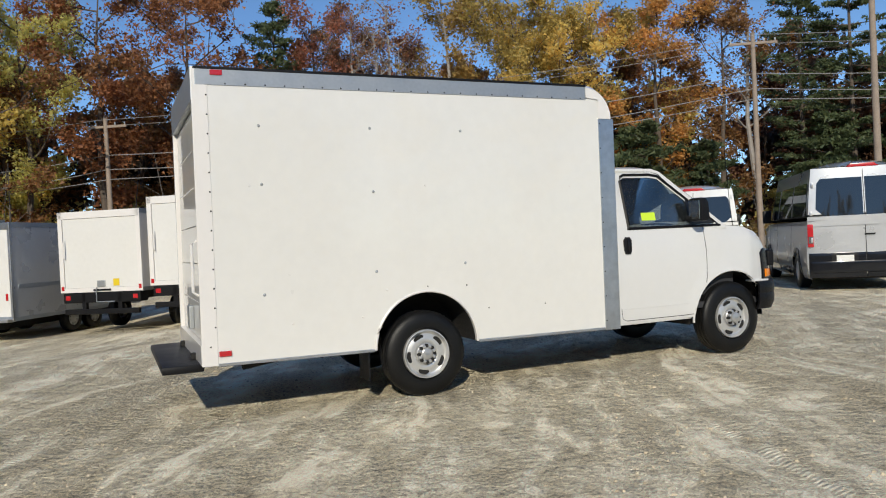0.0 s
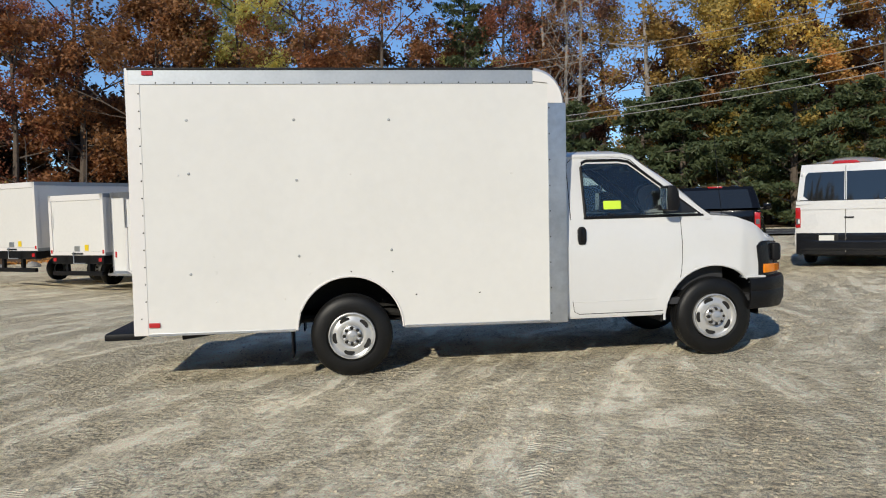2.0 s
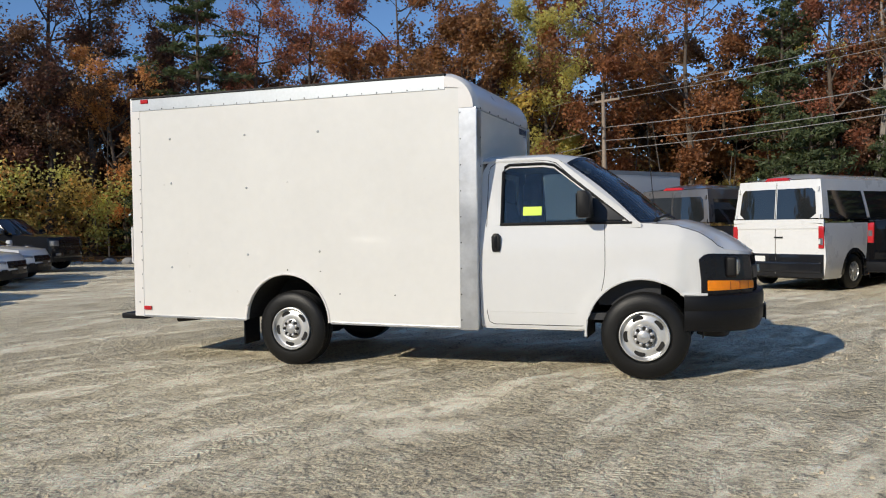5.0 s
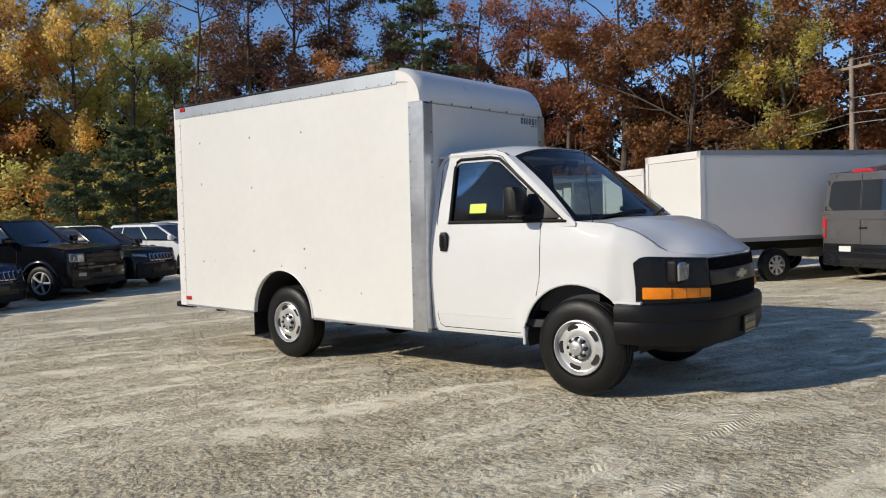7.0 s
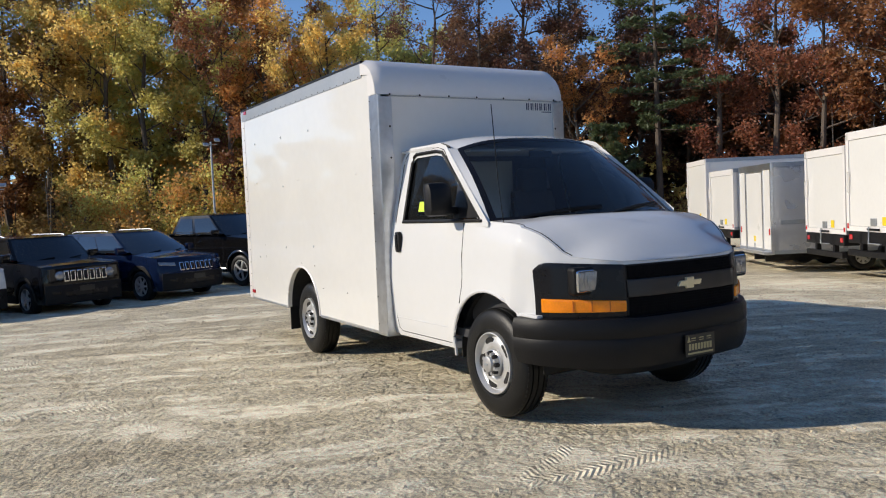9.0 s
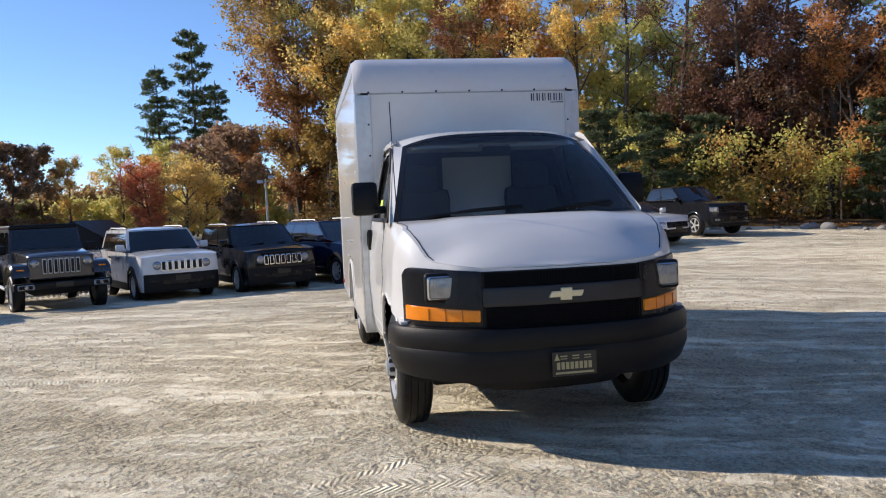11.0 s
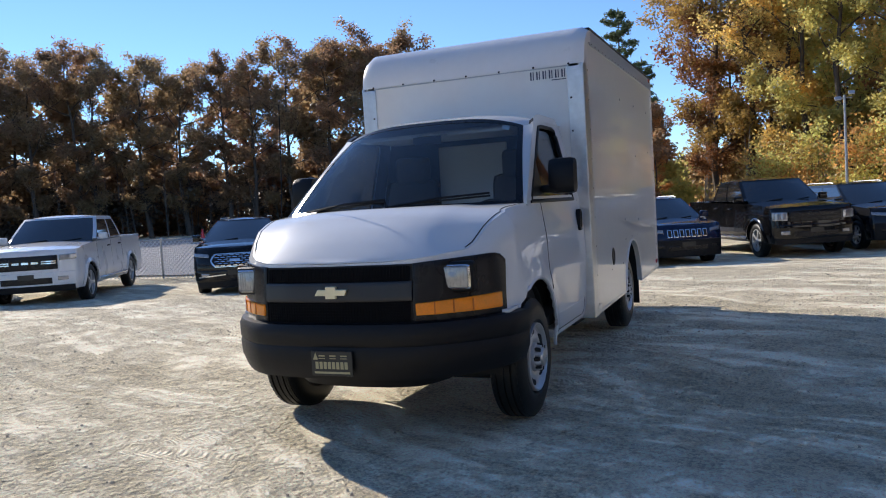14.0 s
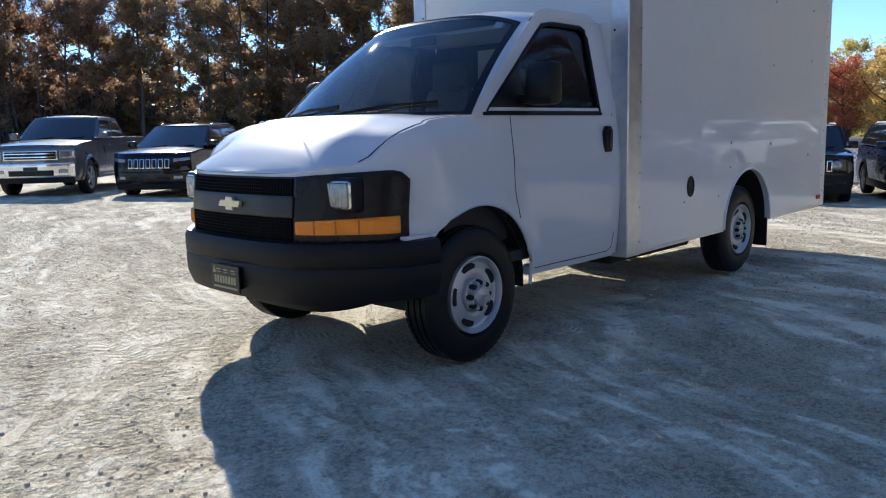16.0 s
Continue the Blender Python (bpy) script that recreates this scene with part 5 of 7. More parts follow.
        block(x1 - 0.04, x1, -hw + 0.12, hw - 0.12, 0.75, bz, bm=bed)
        P("cargo_bed", bed, color, car_ob, "", False)
        P("tailgate", strip(rear_x, -hw * 0.84, hw * 0.84, 0.70, bz + 0.01, -0.012, 0.06, 6, bev=0.01), color, car_ob, "plain tailgate")
        P("tailgate_emblem", prism([(0.10 * math.cos(a), 0.04 * math.sin(a) + bz - 0.16) for a in np.linspace(0, 6.1, 18)], rear_x(0, 0.9) - 0.02, rear_x(0, 0.9) - 0.008, 0.0, "x"), chrome, car_ob, "", False)
        P("rear_bumper", block(-X - 0.10, -X + 0.12, -hw * 0.93, hw * 0.93, 0.48, 0.66, 0.03), BLACK if color is P_BLACK else RAIL, car_ob, "steel rear step bumper")
        P("brake_lamp", block(X - rtop - 0.02, X - rtop + 0.03, -0.16, 0.16, H - 0.07, H - 0.035, 0.008), REDLENS, car_ob)
    else:
        P("rear_bumper", strip(rear_x, -hw * 0.93, hw * 0.93, clear + 0.12, 0.58, -0.03, 0.10, 10, bev=0.02), (clad or BLACK) if (clad or van) else color, car_ob)
    # tail lamps
    for s in (-1, 1):
        if van:
            tl = strip(rear_x, s * hw * 0.875, s * hw * 0.975, 0.86, 1.30, -0.025, 0.08, 3, bev=0.012)
            t_ob = P("tail_lamp", tl, REDLENS, car_ob, "tall red tail lamp")
            P("tail_lamp_clear", strip(rear_x, s * hw * 0.885, s * hw * 0.96, 0.93, 1.06, -0.03, 0.03, 2), LAMP, t_ob)
        else:
            hi = belt_r - 0.03
            t_ob = P("tail_lamp", strip(rear_x, s * hw * (0.86 if pickup else 0.66), s * hw * 0.965, hi - (0.36 if pickup else 0.2), hi, -0.022, 0.09, 4, bev=0.012), REDLENS, car_ob, "red tail lamp")
            P("tail_lamp_clear", strip(rear_x, s * hw * 0.88, s * hw * 0.95, hi - 0.24, hi - 0.14, -0.027, 0.03, 2), LAMP, t_ob)
    if van:
        P("roof_lamp", prism([(-0.28, H - 0.15), (-0.20, H - 0.085), (0.20, H - 0.085), (0.28, H - 0.15)], -X + 0.085, -X + 0.24, 0.008, "x"), REDLENS, car_ob, "red brake lamp on the roof edge")
        P("rear_door_seam", tube([(rear_x(0, z) - 0.004 + (0.0 if z < belt_r else (gpoint(3, (z - belt_r) / (ptop - belt_r)).x - rear_x(0, z))), 0.0, z) for z in np.linspace(0.55, ptop - 0.05, 10)], 0.006, 5), DARK, car_ob)
        P("rear_belt", strip(rear_x, -hw * 0.965, hw * 0.965, belt_r - 0.11, belt_r + 0.08, -0.016, 0.05, 8), color, car_ob)
        P("rear_handle", strip(rear_x, -0.16, 0.02, 1.06, 1.09, -0.02, 0.02, 2), BLACK, car_ob)
        P("plate_frame", strip(rear_x, 0.14, 0.60, 0.53, 0.72, -0.012, 0.03, 2, bev=0.008), BLACK, car_ob)
        P("plate_bars", strip(rear_x, 0.22, 0.52, 0.56, 0.69, -0.02, 0.01, 2), PAPER, car_ob, "blank pale number plate")
        for s in (-1, 1):
            P("lower_corner", strip(rear_x, s * 0.006, s * hw * 0.965, 0.27, 0.74, -0.006, 0.05, 6, bev=0.01), clad or BLACK, car_ob)
            for z in (0.95, 1.45, 2.0):
                tt = (z - belt_r) / (ptop - belt_r)
                q = gpoint(2.05, max(0.0, tt), 0.012)
                P("hinge", block(q.x - 0.03, q.x + 0.05, s * (q.y - 0.02), s * (q.y + 0.016), z, z + 0.09, 0.006), color, car_ob)
    else:
        P("rear_plate", strip(rear_x, -0.16, 0.16, 0.50 if pickup else 0.75, 0.60 if pickup else 0.88, -0.13 if pickup else -0.012, 0.015, 2), PAPER, car_ob, "blank pale number plate")
    # face
    gz0, gz1 = (face_z or (nose_z - 0.30, nose_z - 0.07))
    gw_ = hw * (0.56 if not pickup else 0.60)
    if grille == "slots":
        for i in range(7):
            y = (i - 3) * gw_ * 0.27
            ring = P("grille_slot", strip(front_x, y - gw_ * 0.105, y + gw_ * 0.105, gz0, gz1, 0.012, 0.03, 2, bev=0.012), chrome, car_ob, "chrome-edged upright grille slot")
            P("slot_opening", strip(front_x, y - gw_ * 0.07, y + gw_ * 0.07, gz0 + 0.025, gz1 - 0.025, 0.016, 0.01, 2), DARK, ring)
    elif grille == "oval":
        def octo(k, proud, depth):
            w, cz, hh = gw_ * 1.02 * k, (gz0 + gz1) / 2, (gz1 - gz0) / 2 * (k if k == 1 else k - 0.06)
            rows = []
            for q in np.linspace(-1, 1, 5):
                half = w * lerp_at(abs(q), [(0, 1.0), (0.25, 1.0), (1.0, 0.80)])
                rows.append([(front_x(v * half, cz + q * hh) + proud, v * half, cz + q * hh) for v in np.linspace(-1, 1, 11)])
            bb = sheet(rows)
            bmesh.ops.recalc_face_normals(bb, faces=bb.faces)
            if bb.faces[0].normal.x < 0:
                bmesh.ops.reverse_faces(bb, faces=bb.faces)
            bmesh.ops.solidify(bb, geom=bb.faces[:], thickness=depth)
            return bb
        sur = P("grille_surround", octo(1, 0.014, 0.03), chrome, car_ob, "chrome eight-sided grille frame")
        P("grille_opening", octo(0.93, 0.018, 0.02), GLOSSBLACK, sur)
        for i in range(6):
            z = gz0 + 0.035 + (gz1 - gz0 - 0.07) * i / 5
            for j in range(7):
                y = (j - 3 + 0.5 * (i % 2)) * gw_ * 0.245
                if abs(y) < gw_ * 0.80:
                    P("grille_link", strip(front_x, y - gw_ * 0.085, y + gw_ * 0.085, z - 0.008, z + 0.008, 0.026, 0.01, 2), chrome, sur)
        P("grille_emblem", strip(front_x, -0.11, 0.11, (gz0 + gz1) / 2 - 0.03, (gz0 + gz1) / 2 + 0.03, 0.034, 0.015, 2, bev=0.005), chrome, sur)
        for s in (-1, 1):
            P("lower_chrome_strip", strip(front_x, s * hw * 0.22, s * hw * 0.86, clear + 0.24, clear + 0.265, 0.032, 0.02, 6, dz=-0.05), chrome, car_ob)
    elif grille == "broad":
        sur = P("grille_surround", strip(front_x, -gw_ * 1.02, gw_ * 1.02, gz0, gz1, 0.010, 0.04, 10, bev=0.02), GLOSSBLACK, car_ob, "broad black grille")
        for q in (-0.33, 0.33):
            for s in (-1, 1):
                z = (gz0 + gz1) / 2 + q * (gz1 - gz0) * 0.22
                P("grille_bar", strip(front_x, s * gw_ * 0.52, s * gw_ * 0.98, z - 0.012, z + 0.012, 0.02, 0.015, 4), chrome, sur)
        for i in range(3):
            P("grille_emblem_bar", strip(front_x, (i - 1) * 0.19 - 0.07, (i - 1) * 0.19 + 0.07, (gz0 + gz1) / 2 - 0.022, (gz0 + gz1) / 2 + 0.022, 0.024, 0.015, 2), chrome, sur)
    else:
        sur = P("grille_surround", strip(front_x, -gw_, gw_, gz0, gz1, 0.010, 0.04, 10, bev=0.015), chrome if grille != "dark" else GLOSSBLACK, car_ob, "grille surround")
        P("grille_opening", strip(front_x, -gw_ * 0.94, gw_ * 0.94, gz0 + 0.03, gz1 - 0.03, 0.014, 0.02, 10), GLOSSBLACK, sur)
        bars = {"cross": 1, "bars": 2, "mesh": 5, "dark": 1}[grille]
        for i in range(bars):
            z = gz0 + (gz1 - gz0) * (i + 1) / (bars + 1)
            P("grille_bar", strip(front_x, -gw_ * 0.95, gw_ * 0.95, z - 0.012, z + 0.012, 0.02, 0.015, 10), chrome if grille != "dark" else BLACK, sur)
        if grille in ("cross", "mesh"):
            P("grille_emblem", strip(front_x, -0.07, 0.07, (gz0 + gz1) / 2 - 0.05, (gz0 + gz1) / 2 + 0.05, 0.03, 0.02, 2, bev=0.02), chrome, sur)
    for s in (-1, 1):
        if round_lamps:
            y = s * hw * 0.60
            lm = lathe([(0.0, 0.03), (0.075, 0.025), (0.095, 0.012), (0.10, -0.04)], 24)
            lm.transform(Matrix.Translation((front_x(y, nose_z - 0.17) + 0.005, y, nose_z - 0.17)) @ Matrix.Rotation(radians(-90), 4, "Z"))
            P("headlight", lm, LAMP, car_ob, "round clear headlight")
        else:
            dzz = 0.05 if not pickup else 0.02
            P("headlight", strip(front_x, s * hw * (0.60 if not pickup else 0.64), s * hw * 0.955, gz1 - ((0.12 if grille == "broad" else 0.20) if pickup else 0.08), gz1 + 0.0, 0.014, 0.10, 8, dz=dzz * 0.6, bev=0.015), LAMP, car_ob, "clear headlight")
        P("fog_lamp", strip(front_x, s * hw * 0.60, s * hw * 0.80, clear + 0.20, clear + 0.29, 0.03, 0.03, 4, bev=0.02), LAMP if not clad else GLOSSBLACK, car_ob)
    if not van:
        low = P("front_bumper", strip(front_x, -hw * 0.93, hw * 0.93, clear + (0.0 if clad else 0.10), gz0 - 0.06, 0.022, 0.10, 14, bev=0.02), (clad or color) if not (pickup and grille == "bars") else chrome, car_ob, "front bumper")
        if not clad:
            P("lower_valance", strip(front_x, -hw * 0.90, hw * 0.90, clear - 0.03, clear + 0.11, 0.004, 0.06, 12, bev=0.01), BLACK, low, "black plastic lower valance")
        P("lower_intake", strip(front_x, -hw * 0.50, hw * 0.50, clear + 0.14, clear + 0.27, 0.028, 0.02, 8, bev=0.01), GLOSSBLACK, low)
        P("front_plate", strip(front_x, -0.16, 0.16, clear + 0.24, clear + 0.35, 0.036, 0.012, 2), PLATE, low, "dark dealer plate")
    for s in (-0.5, 0.25):
        a = [gpoint(abs(u), 0.05 + 0.04 * k, 0.02) * Vector((1, 1 if u >= 0 else -1, 1)) for k, u in enumerate((s, s + 0.2, s + 0.45))]
        P("wiper", tube(a, 0.008, 5), BLACK, car_ob)
    return car_ob


def at_nose(x, y, h, L):
    """Pose of a car whose nose is at (x, y), heading h degrees from +x."""
    cx, cy = x - math.cos(radians(h)) * L / 2, y - math.sin(radians(h)) * L / 2
    return pose(cx, cy, ground_z(cx, cy) + 0.0, 0, 0, h)


def at_tail(x, y, h, L):
    cx, cy = x + math.cos(radians(h)) * L / 2, y + math.sin(radians(h)) * L / 2
    return pose(cx, cy, ground_z(cx, cy) + 0.0, 0, 0, h)


def build_off_roader(m):
    """Upright open-topped style off-roader: narrow hood between broad free-standing fenders."""
    jp = thing("off_roader", "dark grey boxy off-roader with broad flared fenders", "car", "cars parked in a row along the fence", m)

    def P(nm, bm, mt, parent=jp, lb="", smooth=True):
        return part(nm, bm, mt, parent, lb, smooth)

    color = P_SLATE
    P("tub", prism([(-2.1, 0.56), (-2.12, 0.80), (-2.12, 1.24), (0.62, 1.24), (0.62, 0.56)], -0.77, 0.77, 0.04), color)
    rows = []
    for x, w, z in ((0.60, 0.73, 1.30), (1.2, 0.68, 1.285), (1.8, 0.62, 1.245), (1.98, 0.60, 1.22), (2.05, 0.595, 1.175), (2.06, 0.59, 1.0)):
        rows.append([(x, -w, 0.66), (x, -w, z - 0.07), (x, -w + 0.02, z - 0.025), (x, -w + 0.07, z), (x, -0.25, z + 0.02), (x, 0, z + 0.025), (x, 0.25, z + 0.02), (x, w - 0.07, z), (x, w - 0.02, z - 0.025), (x, w, z - 0.07), (x, w, 0.66)])
    P("hood", sheet(rows, thick=0.015), color)
    gp = P("grille_panel", block(2.03, 2.10, -0.63, 0.63, 0.72, 1.195, 0.035, 3), color, jp, "painted grille panel")
    for i in range(7):
        y = (i - 3) * 0.105
        ring = P("grille_slot", block(2.09, 2.108, y - 0.041, y + 0.041, 0.83, 1.145, 0.012), RAIL, gp)
        P("slot_opening", block(2.10, 2.112, y - 0.028, y + 0.028, 0.855, 1.12, 0.008), DARK, ring)
    for s in (-1, 1):
        lm = lathe([(0.0, 0.03), (0.07, 0.026), (0.088, 0.012), (0.092, -0.04)], 24)
        lm.transform(Matrix.Translation((2.10, s * 0.50, 1.055)) @ Matrix.Rotation(radians(-90), 4, "Z"))
        P("headlight", lm, LAMP, jp, "round clear headlight")
        front = [(2.20, 0.80), (2.17, 0.92), (2.08, 1.02), (1.92, 1.065), (1.25, 1.065), (1.05, 0.98), (0.90, 0.76), (0.84, 0.60)]
        rear = [(-0.86, 0.60), (-0.93, 0.80), (-1.05, 0.94), (-1.2, 0.99), (-1.78, 0.99), (-1.95, 0.93), (-2.08, 0.76)]
        for line, y0 in ((front, 0.60), (rear, 0.74)):
            P("fender", sheet([[(x, s * y, z - 0.05 * (y > 0.9)) for x, z in line] for y in (y0, 0.84, 0.90, 0.935)], thick=0.03), BLACK if line is rear else color)
        P("fender_marker", block(2.145, 2.175, s * 0.70, s * 0.84, 0.93, 0.96, 0.008), AMBER, jp)
        fl = block(2.30, 2.335, s * 0.55, s * 0.86, 0.545, 0.655, 0.03, 3)
        ring = P("fog_lamp_frame", fl, RAIL, jp)
        fg = lathe([(0.0, 0.02), (0.035, 0.018), (0.042, 0.0)], 16)
        fg.transform(Matrix.Translation((2.336, s * 0.70, 0.60)) @ Matrix.Rotation(radians(-90), 4, "Z"))
        P("fog_lamp_hole", block(2.32, 2.3385, s * 0.58, s * 0.84, 0.562, 0.638, 0.02), BLACK, ring)
        P("fog_lamp", fg, LAMP, ring)
        P("side_step", tube([(-0.75, s * 0.88, 0.50), (0.80, s * 0.88, 0.50)], 0.04, 8), RAIL, jp)
        P("door_mirror", block(0.50, 0.60, s * 0.80, s * 1.02, 1.22, 1.42, 0.03), BLACK, jp)
        for x in (0.56, -0.38, -1.15):
            P("door_seam", tube([(x, s * 0.768, 0.62), (x, s * 0.768, 1.19)], 0.006, 5), DARK, jp)
        for x in (-0.25, -1.0):
            P("door_handle", block(x - 0.08, x + 0.08, s * 0.765, s * 0.80, 1.08, 1.115, 0.01), BLACK, jp)
        for x0, x1 in ((0.30, -0.36), (-0.44, -1.14), (-1.24, -2.02)):
            lean = 0.10 if x0 > 0 else 0.0
            w = sheet([[(x0 - lean * 1.6 * t, s * (0.745 - 0.055 * t), 1.24 + 0.46 * t), (x1, s * (0.745 - 0.055 * t), 1.24 + 0.46 * t)] for t in np.linspace(0, 1, 4)], thick=0.006)
            P("side_window", w, DARKGLASS, jp)
        car_wheel(jp, 1.52, s * 0.79, 0.41, "split")
        car_wheel(jp, -1.48, s * 0.79, 0.41, "split")
    P("cabin", prism([(0.50, 1.19), (0.28, 1.76), (-2.05, 1.76), (-2.10, 1.19)], -0.69, 0.69, 0.02), BLACK, jp)
    side = bmesh.new()
    for s in (-1, 1):
        sheet([[(0.48 - 0.24 * t, s * (0.735 - 0.055 * t), 1.19 + 0.57 * t), (-2.09, s * (0.735 - 0.055 * t), 1.19 + 0.57 * t)] for t in np.linspace(0, 1, 4)], side, 0.02)
    P("cabin_side", side, color, jp)
    P("roof", block(-2.12, 0.34, -0.70, 0.70, 1.74, 1.85, 0.05, 3), BLACK, jp, "black hard top")
    P("windshield_frame", sheet([[(0.565 - 0.25 * t, y * (0.74 - 0.05 * t), 1.19 + 0.58 * t) for y in (-1, 0, 1)] for t in (0, 0.5, 1)], thick=0.03), color, jp)
    P("windshield", sheet([[(0.578 - 0.25 * t, y * (0.68 - 0.05 * t), 1.19 + 0.58 * t) for y in (-1, 0, 1)] for t in (0.24, 0.55, 0.93)], thick=0.006), DARKGLASS, jp)
    P("front_bumper", block(2.12, 2.32, -0.92, 0.92, 0.52, 0.68, 0.04, 3), BLACK, jp, "black steel front bumper")
    P("front_plate", block(2.32, 2.335, -0.16, 0.16, 0.56, 0.67, 0.004), PLATE, jp, "dark dealer plate")
    P("rear_bumper", block(-2.28, -2.10, -0.85, 0.85, 0.52, 0.68, 0.03), BLACK, jp)
    P("underbody", block(-1.9, 1.95, -0.55, 0.55, 0.40, 0.62, 0.04), DARK, jp, "", False)


SUV = dict(W=1.84, H=1.65, wb=2.73, fo=0.95, r=0.355, nose_z=0.90, cowl_z=1.07, cowl=1.18, wtop=2.12, rtop=4.20, rbase=4.48, belt_r=1.13, roof_w=0.74, lean=0.3)
RENEGADE = dict(L=4.23, W=1.80, H=1.67, wb=2.57, fo=0.86, r=0.345, nose_z=1.00, cowl_z=1.10, cowl=1.15, wtop=1.70, rtop=4.00, rbase=4.12, belt_r=1.13, boxy=1, clad=BLACK, grille="slots", round_lamps=True, rails=True, lean=0.06)
CHEROKEE = dict(SUV, L=4.62, W=1.86, H=1.66, nose_z=0.92, grille="slots", clad=BLACK, rails=True, face_z=(0.70, 0.89), wheel="multi")
PICKUP = dict(L=5.85, W=2.05, H=1.95, wb=3.60, fo=1.00, r=0.415, nose_z=1.16, cowl_z=1.31, cowl=1.50, wtop=2.28, rtop=3.72, rbase=3.98, belt_r=1.37, clear=0.36, pickup=True, boxy=1, roof_w=0.78, lean=0.05, flare=0.028)
TRANSIT = dict(L=5.98, W=2.06, H=2.38, wb=3.75, fo=1.02, r=0.355, nose_z=1.10, cowl_z=1.32, cowl=0.95, wtop=1.75, rtop=5.88, rbase=5.962, belt_r=1.36, van=True, clad=P_CHAR, roof_w=0.86, wheel="van", grille="dark", boxy=1)

ROW = "cars parked in a row along the fence"
car("sport_utility", "black compact crossover with a chrome mesh grille", "car", at_nose(-9.0, -8.3, 31, 4.63), P_BLACK, L=4.63, group=ROW, grille="oval", rails=True, face_z=(0.65, 0.94), **dict(SUV, H=1.69, nose_z=0.99, cowl_z=1.15, belt_r=1.18, roof_w=0.66))
build_off_roader(at_nose(-11.9, -6.35, 26, 4.5))
car("compact_utility", "white boxy compact utility car with black lower trim", "car", at_nose(-13.1, -4.2, 25, 4.23), P_WHITE, group=ROW, **RENEGADE)
car("compact_utility", "dark boxy compact utility car with roof rails", "car", at_nose(-13.7, -2.0, 22, 4.23), P_BLACK, group=ROW, **RENEGADE)
car("sport_utility", "dark blue crossover with a seven-slot grille", "car", at_nose(-14.4, 0.5, 26, 4.62), P_NAVY, group=ROW, **CHEROKEE)
car("pickup_truck", "black crew-cab pickup with a black grille", "pickup", at_nose(-15.5, 3.27, 24, 5.85), P_BLACK, group=ROW, grille="dark", wheel="split", **PICKUP)
car("sport_utility", "dark grey crossover with a seven-slot grille", "car", at_nose(-16.5, 5.42, 23, 4.62), P_CHAR, group=ROW, **CHEROKEE)
car("sport_utility", "white crossover with a dark grille", "car", at_nose(-18.2, 8.85, 23, 4.65), P_WHITE, L=4.65, group=ROW, grille="dark", wheel="multi", face_z=(0.56, 0.76), clad=BLACK, **dict(SUV, H=1.62, nose_z=0.84, cowl_z=1.03, wtop=2.2, rtop=4.02, belt_r=1.10, roof_w=0.72))
car("sport_utility", "white crossover parked beside another white one", "car", at_nose(-19.6, 11.0, 23, 4.65), P_WHITE, L=4.65, group=ROW, grille="dark", wheel="multi", face_z=(0.56, 0.76), clad=BLACK, **dict(SUV, H=1.62, nose_z=0.84, cowl_z=1.03, wtop=2.2, rtop=4.02, belt_r=1.10, roof_w=0.72))
car("pickup_truck", "dark grey pickup at the edge of the woods", "pickup", at_nose(-22.0, 14.4, 14, 5.85), P_CHAR, group=ROW, grille="dark", **PICKUP)
car("pickup_truck", "white crew-cab pickup with a broad black grille", "pickup", at_nose(-7.0, -12.1, 31, 5.85), P_WHITE, group=ROW, grille="broad", face_z=(0.80, 1.10), **PICKUP)
car("sport_utility", "black large crossover with a chrome slotted grille", "car", at_nose(-5.5, -14.0, 40, 4.82), P_BLACK, L=4.82, group=ROW, grille="slots", rails=True, **dict(SUV, W=1.94, H=1.76, wb=2.91, r=0.375, nose_z=1.0, cowl_z=1.14, belt_r=1.18, lean=0.15))
car("pickup_truck", "brown-grey pickup with a chrome double-bar grille", "pickup", at_nose(-3.6, -15.95, 48, 5.85), P_GREY, group=ROW, grille="bars", **PICKUP)

VANS = "vans parked beyond the truck"
car("passenger_van", "silver high-roof passenger van with dark lower trim", "van", at_tail(7.1, 3.15, 52, 5.98), P_SILVER, group=VANS, **dict(TRANSIT, H=2.5))
car("passenger_van", "white passenger van seen from its rear doors", "van", at_tail(7.0, 7.7, 48, 5.98), P_WHITE, group=VANS, **TRANSIT)
car("pickup_truck", "black pickup with a plain tailgate facing the yard", "pickup", at_tail(3.75, 7.3, 61, 5.89), P_BLACK, group=VANS, grille="bars", **dict(PICKUP, L=5.89))
car("passenger_van", "white passenger van with long side windows", "van", at_tail(1.5, 9.8, 56, 5.98), P_WHITE, group=VANS, **TRANSIT)
car("passenger_van", "metallic grey passenger van with dark windows", "van", at_tail(-0.7, 11.8, 60, 5.98), P_GREY, group=VANS, **TRANSIT)


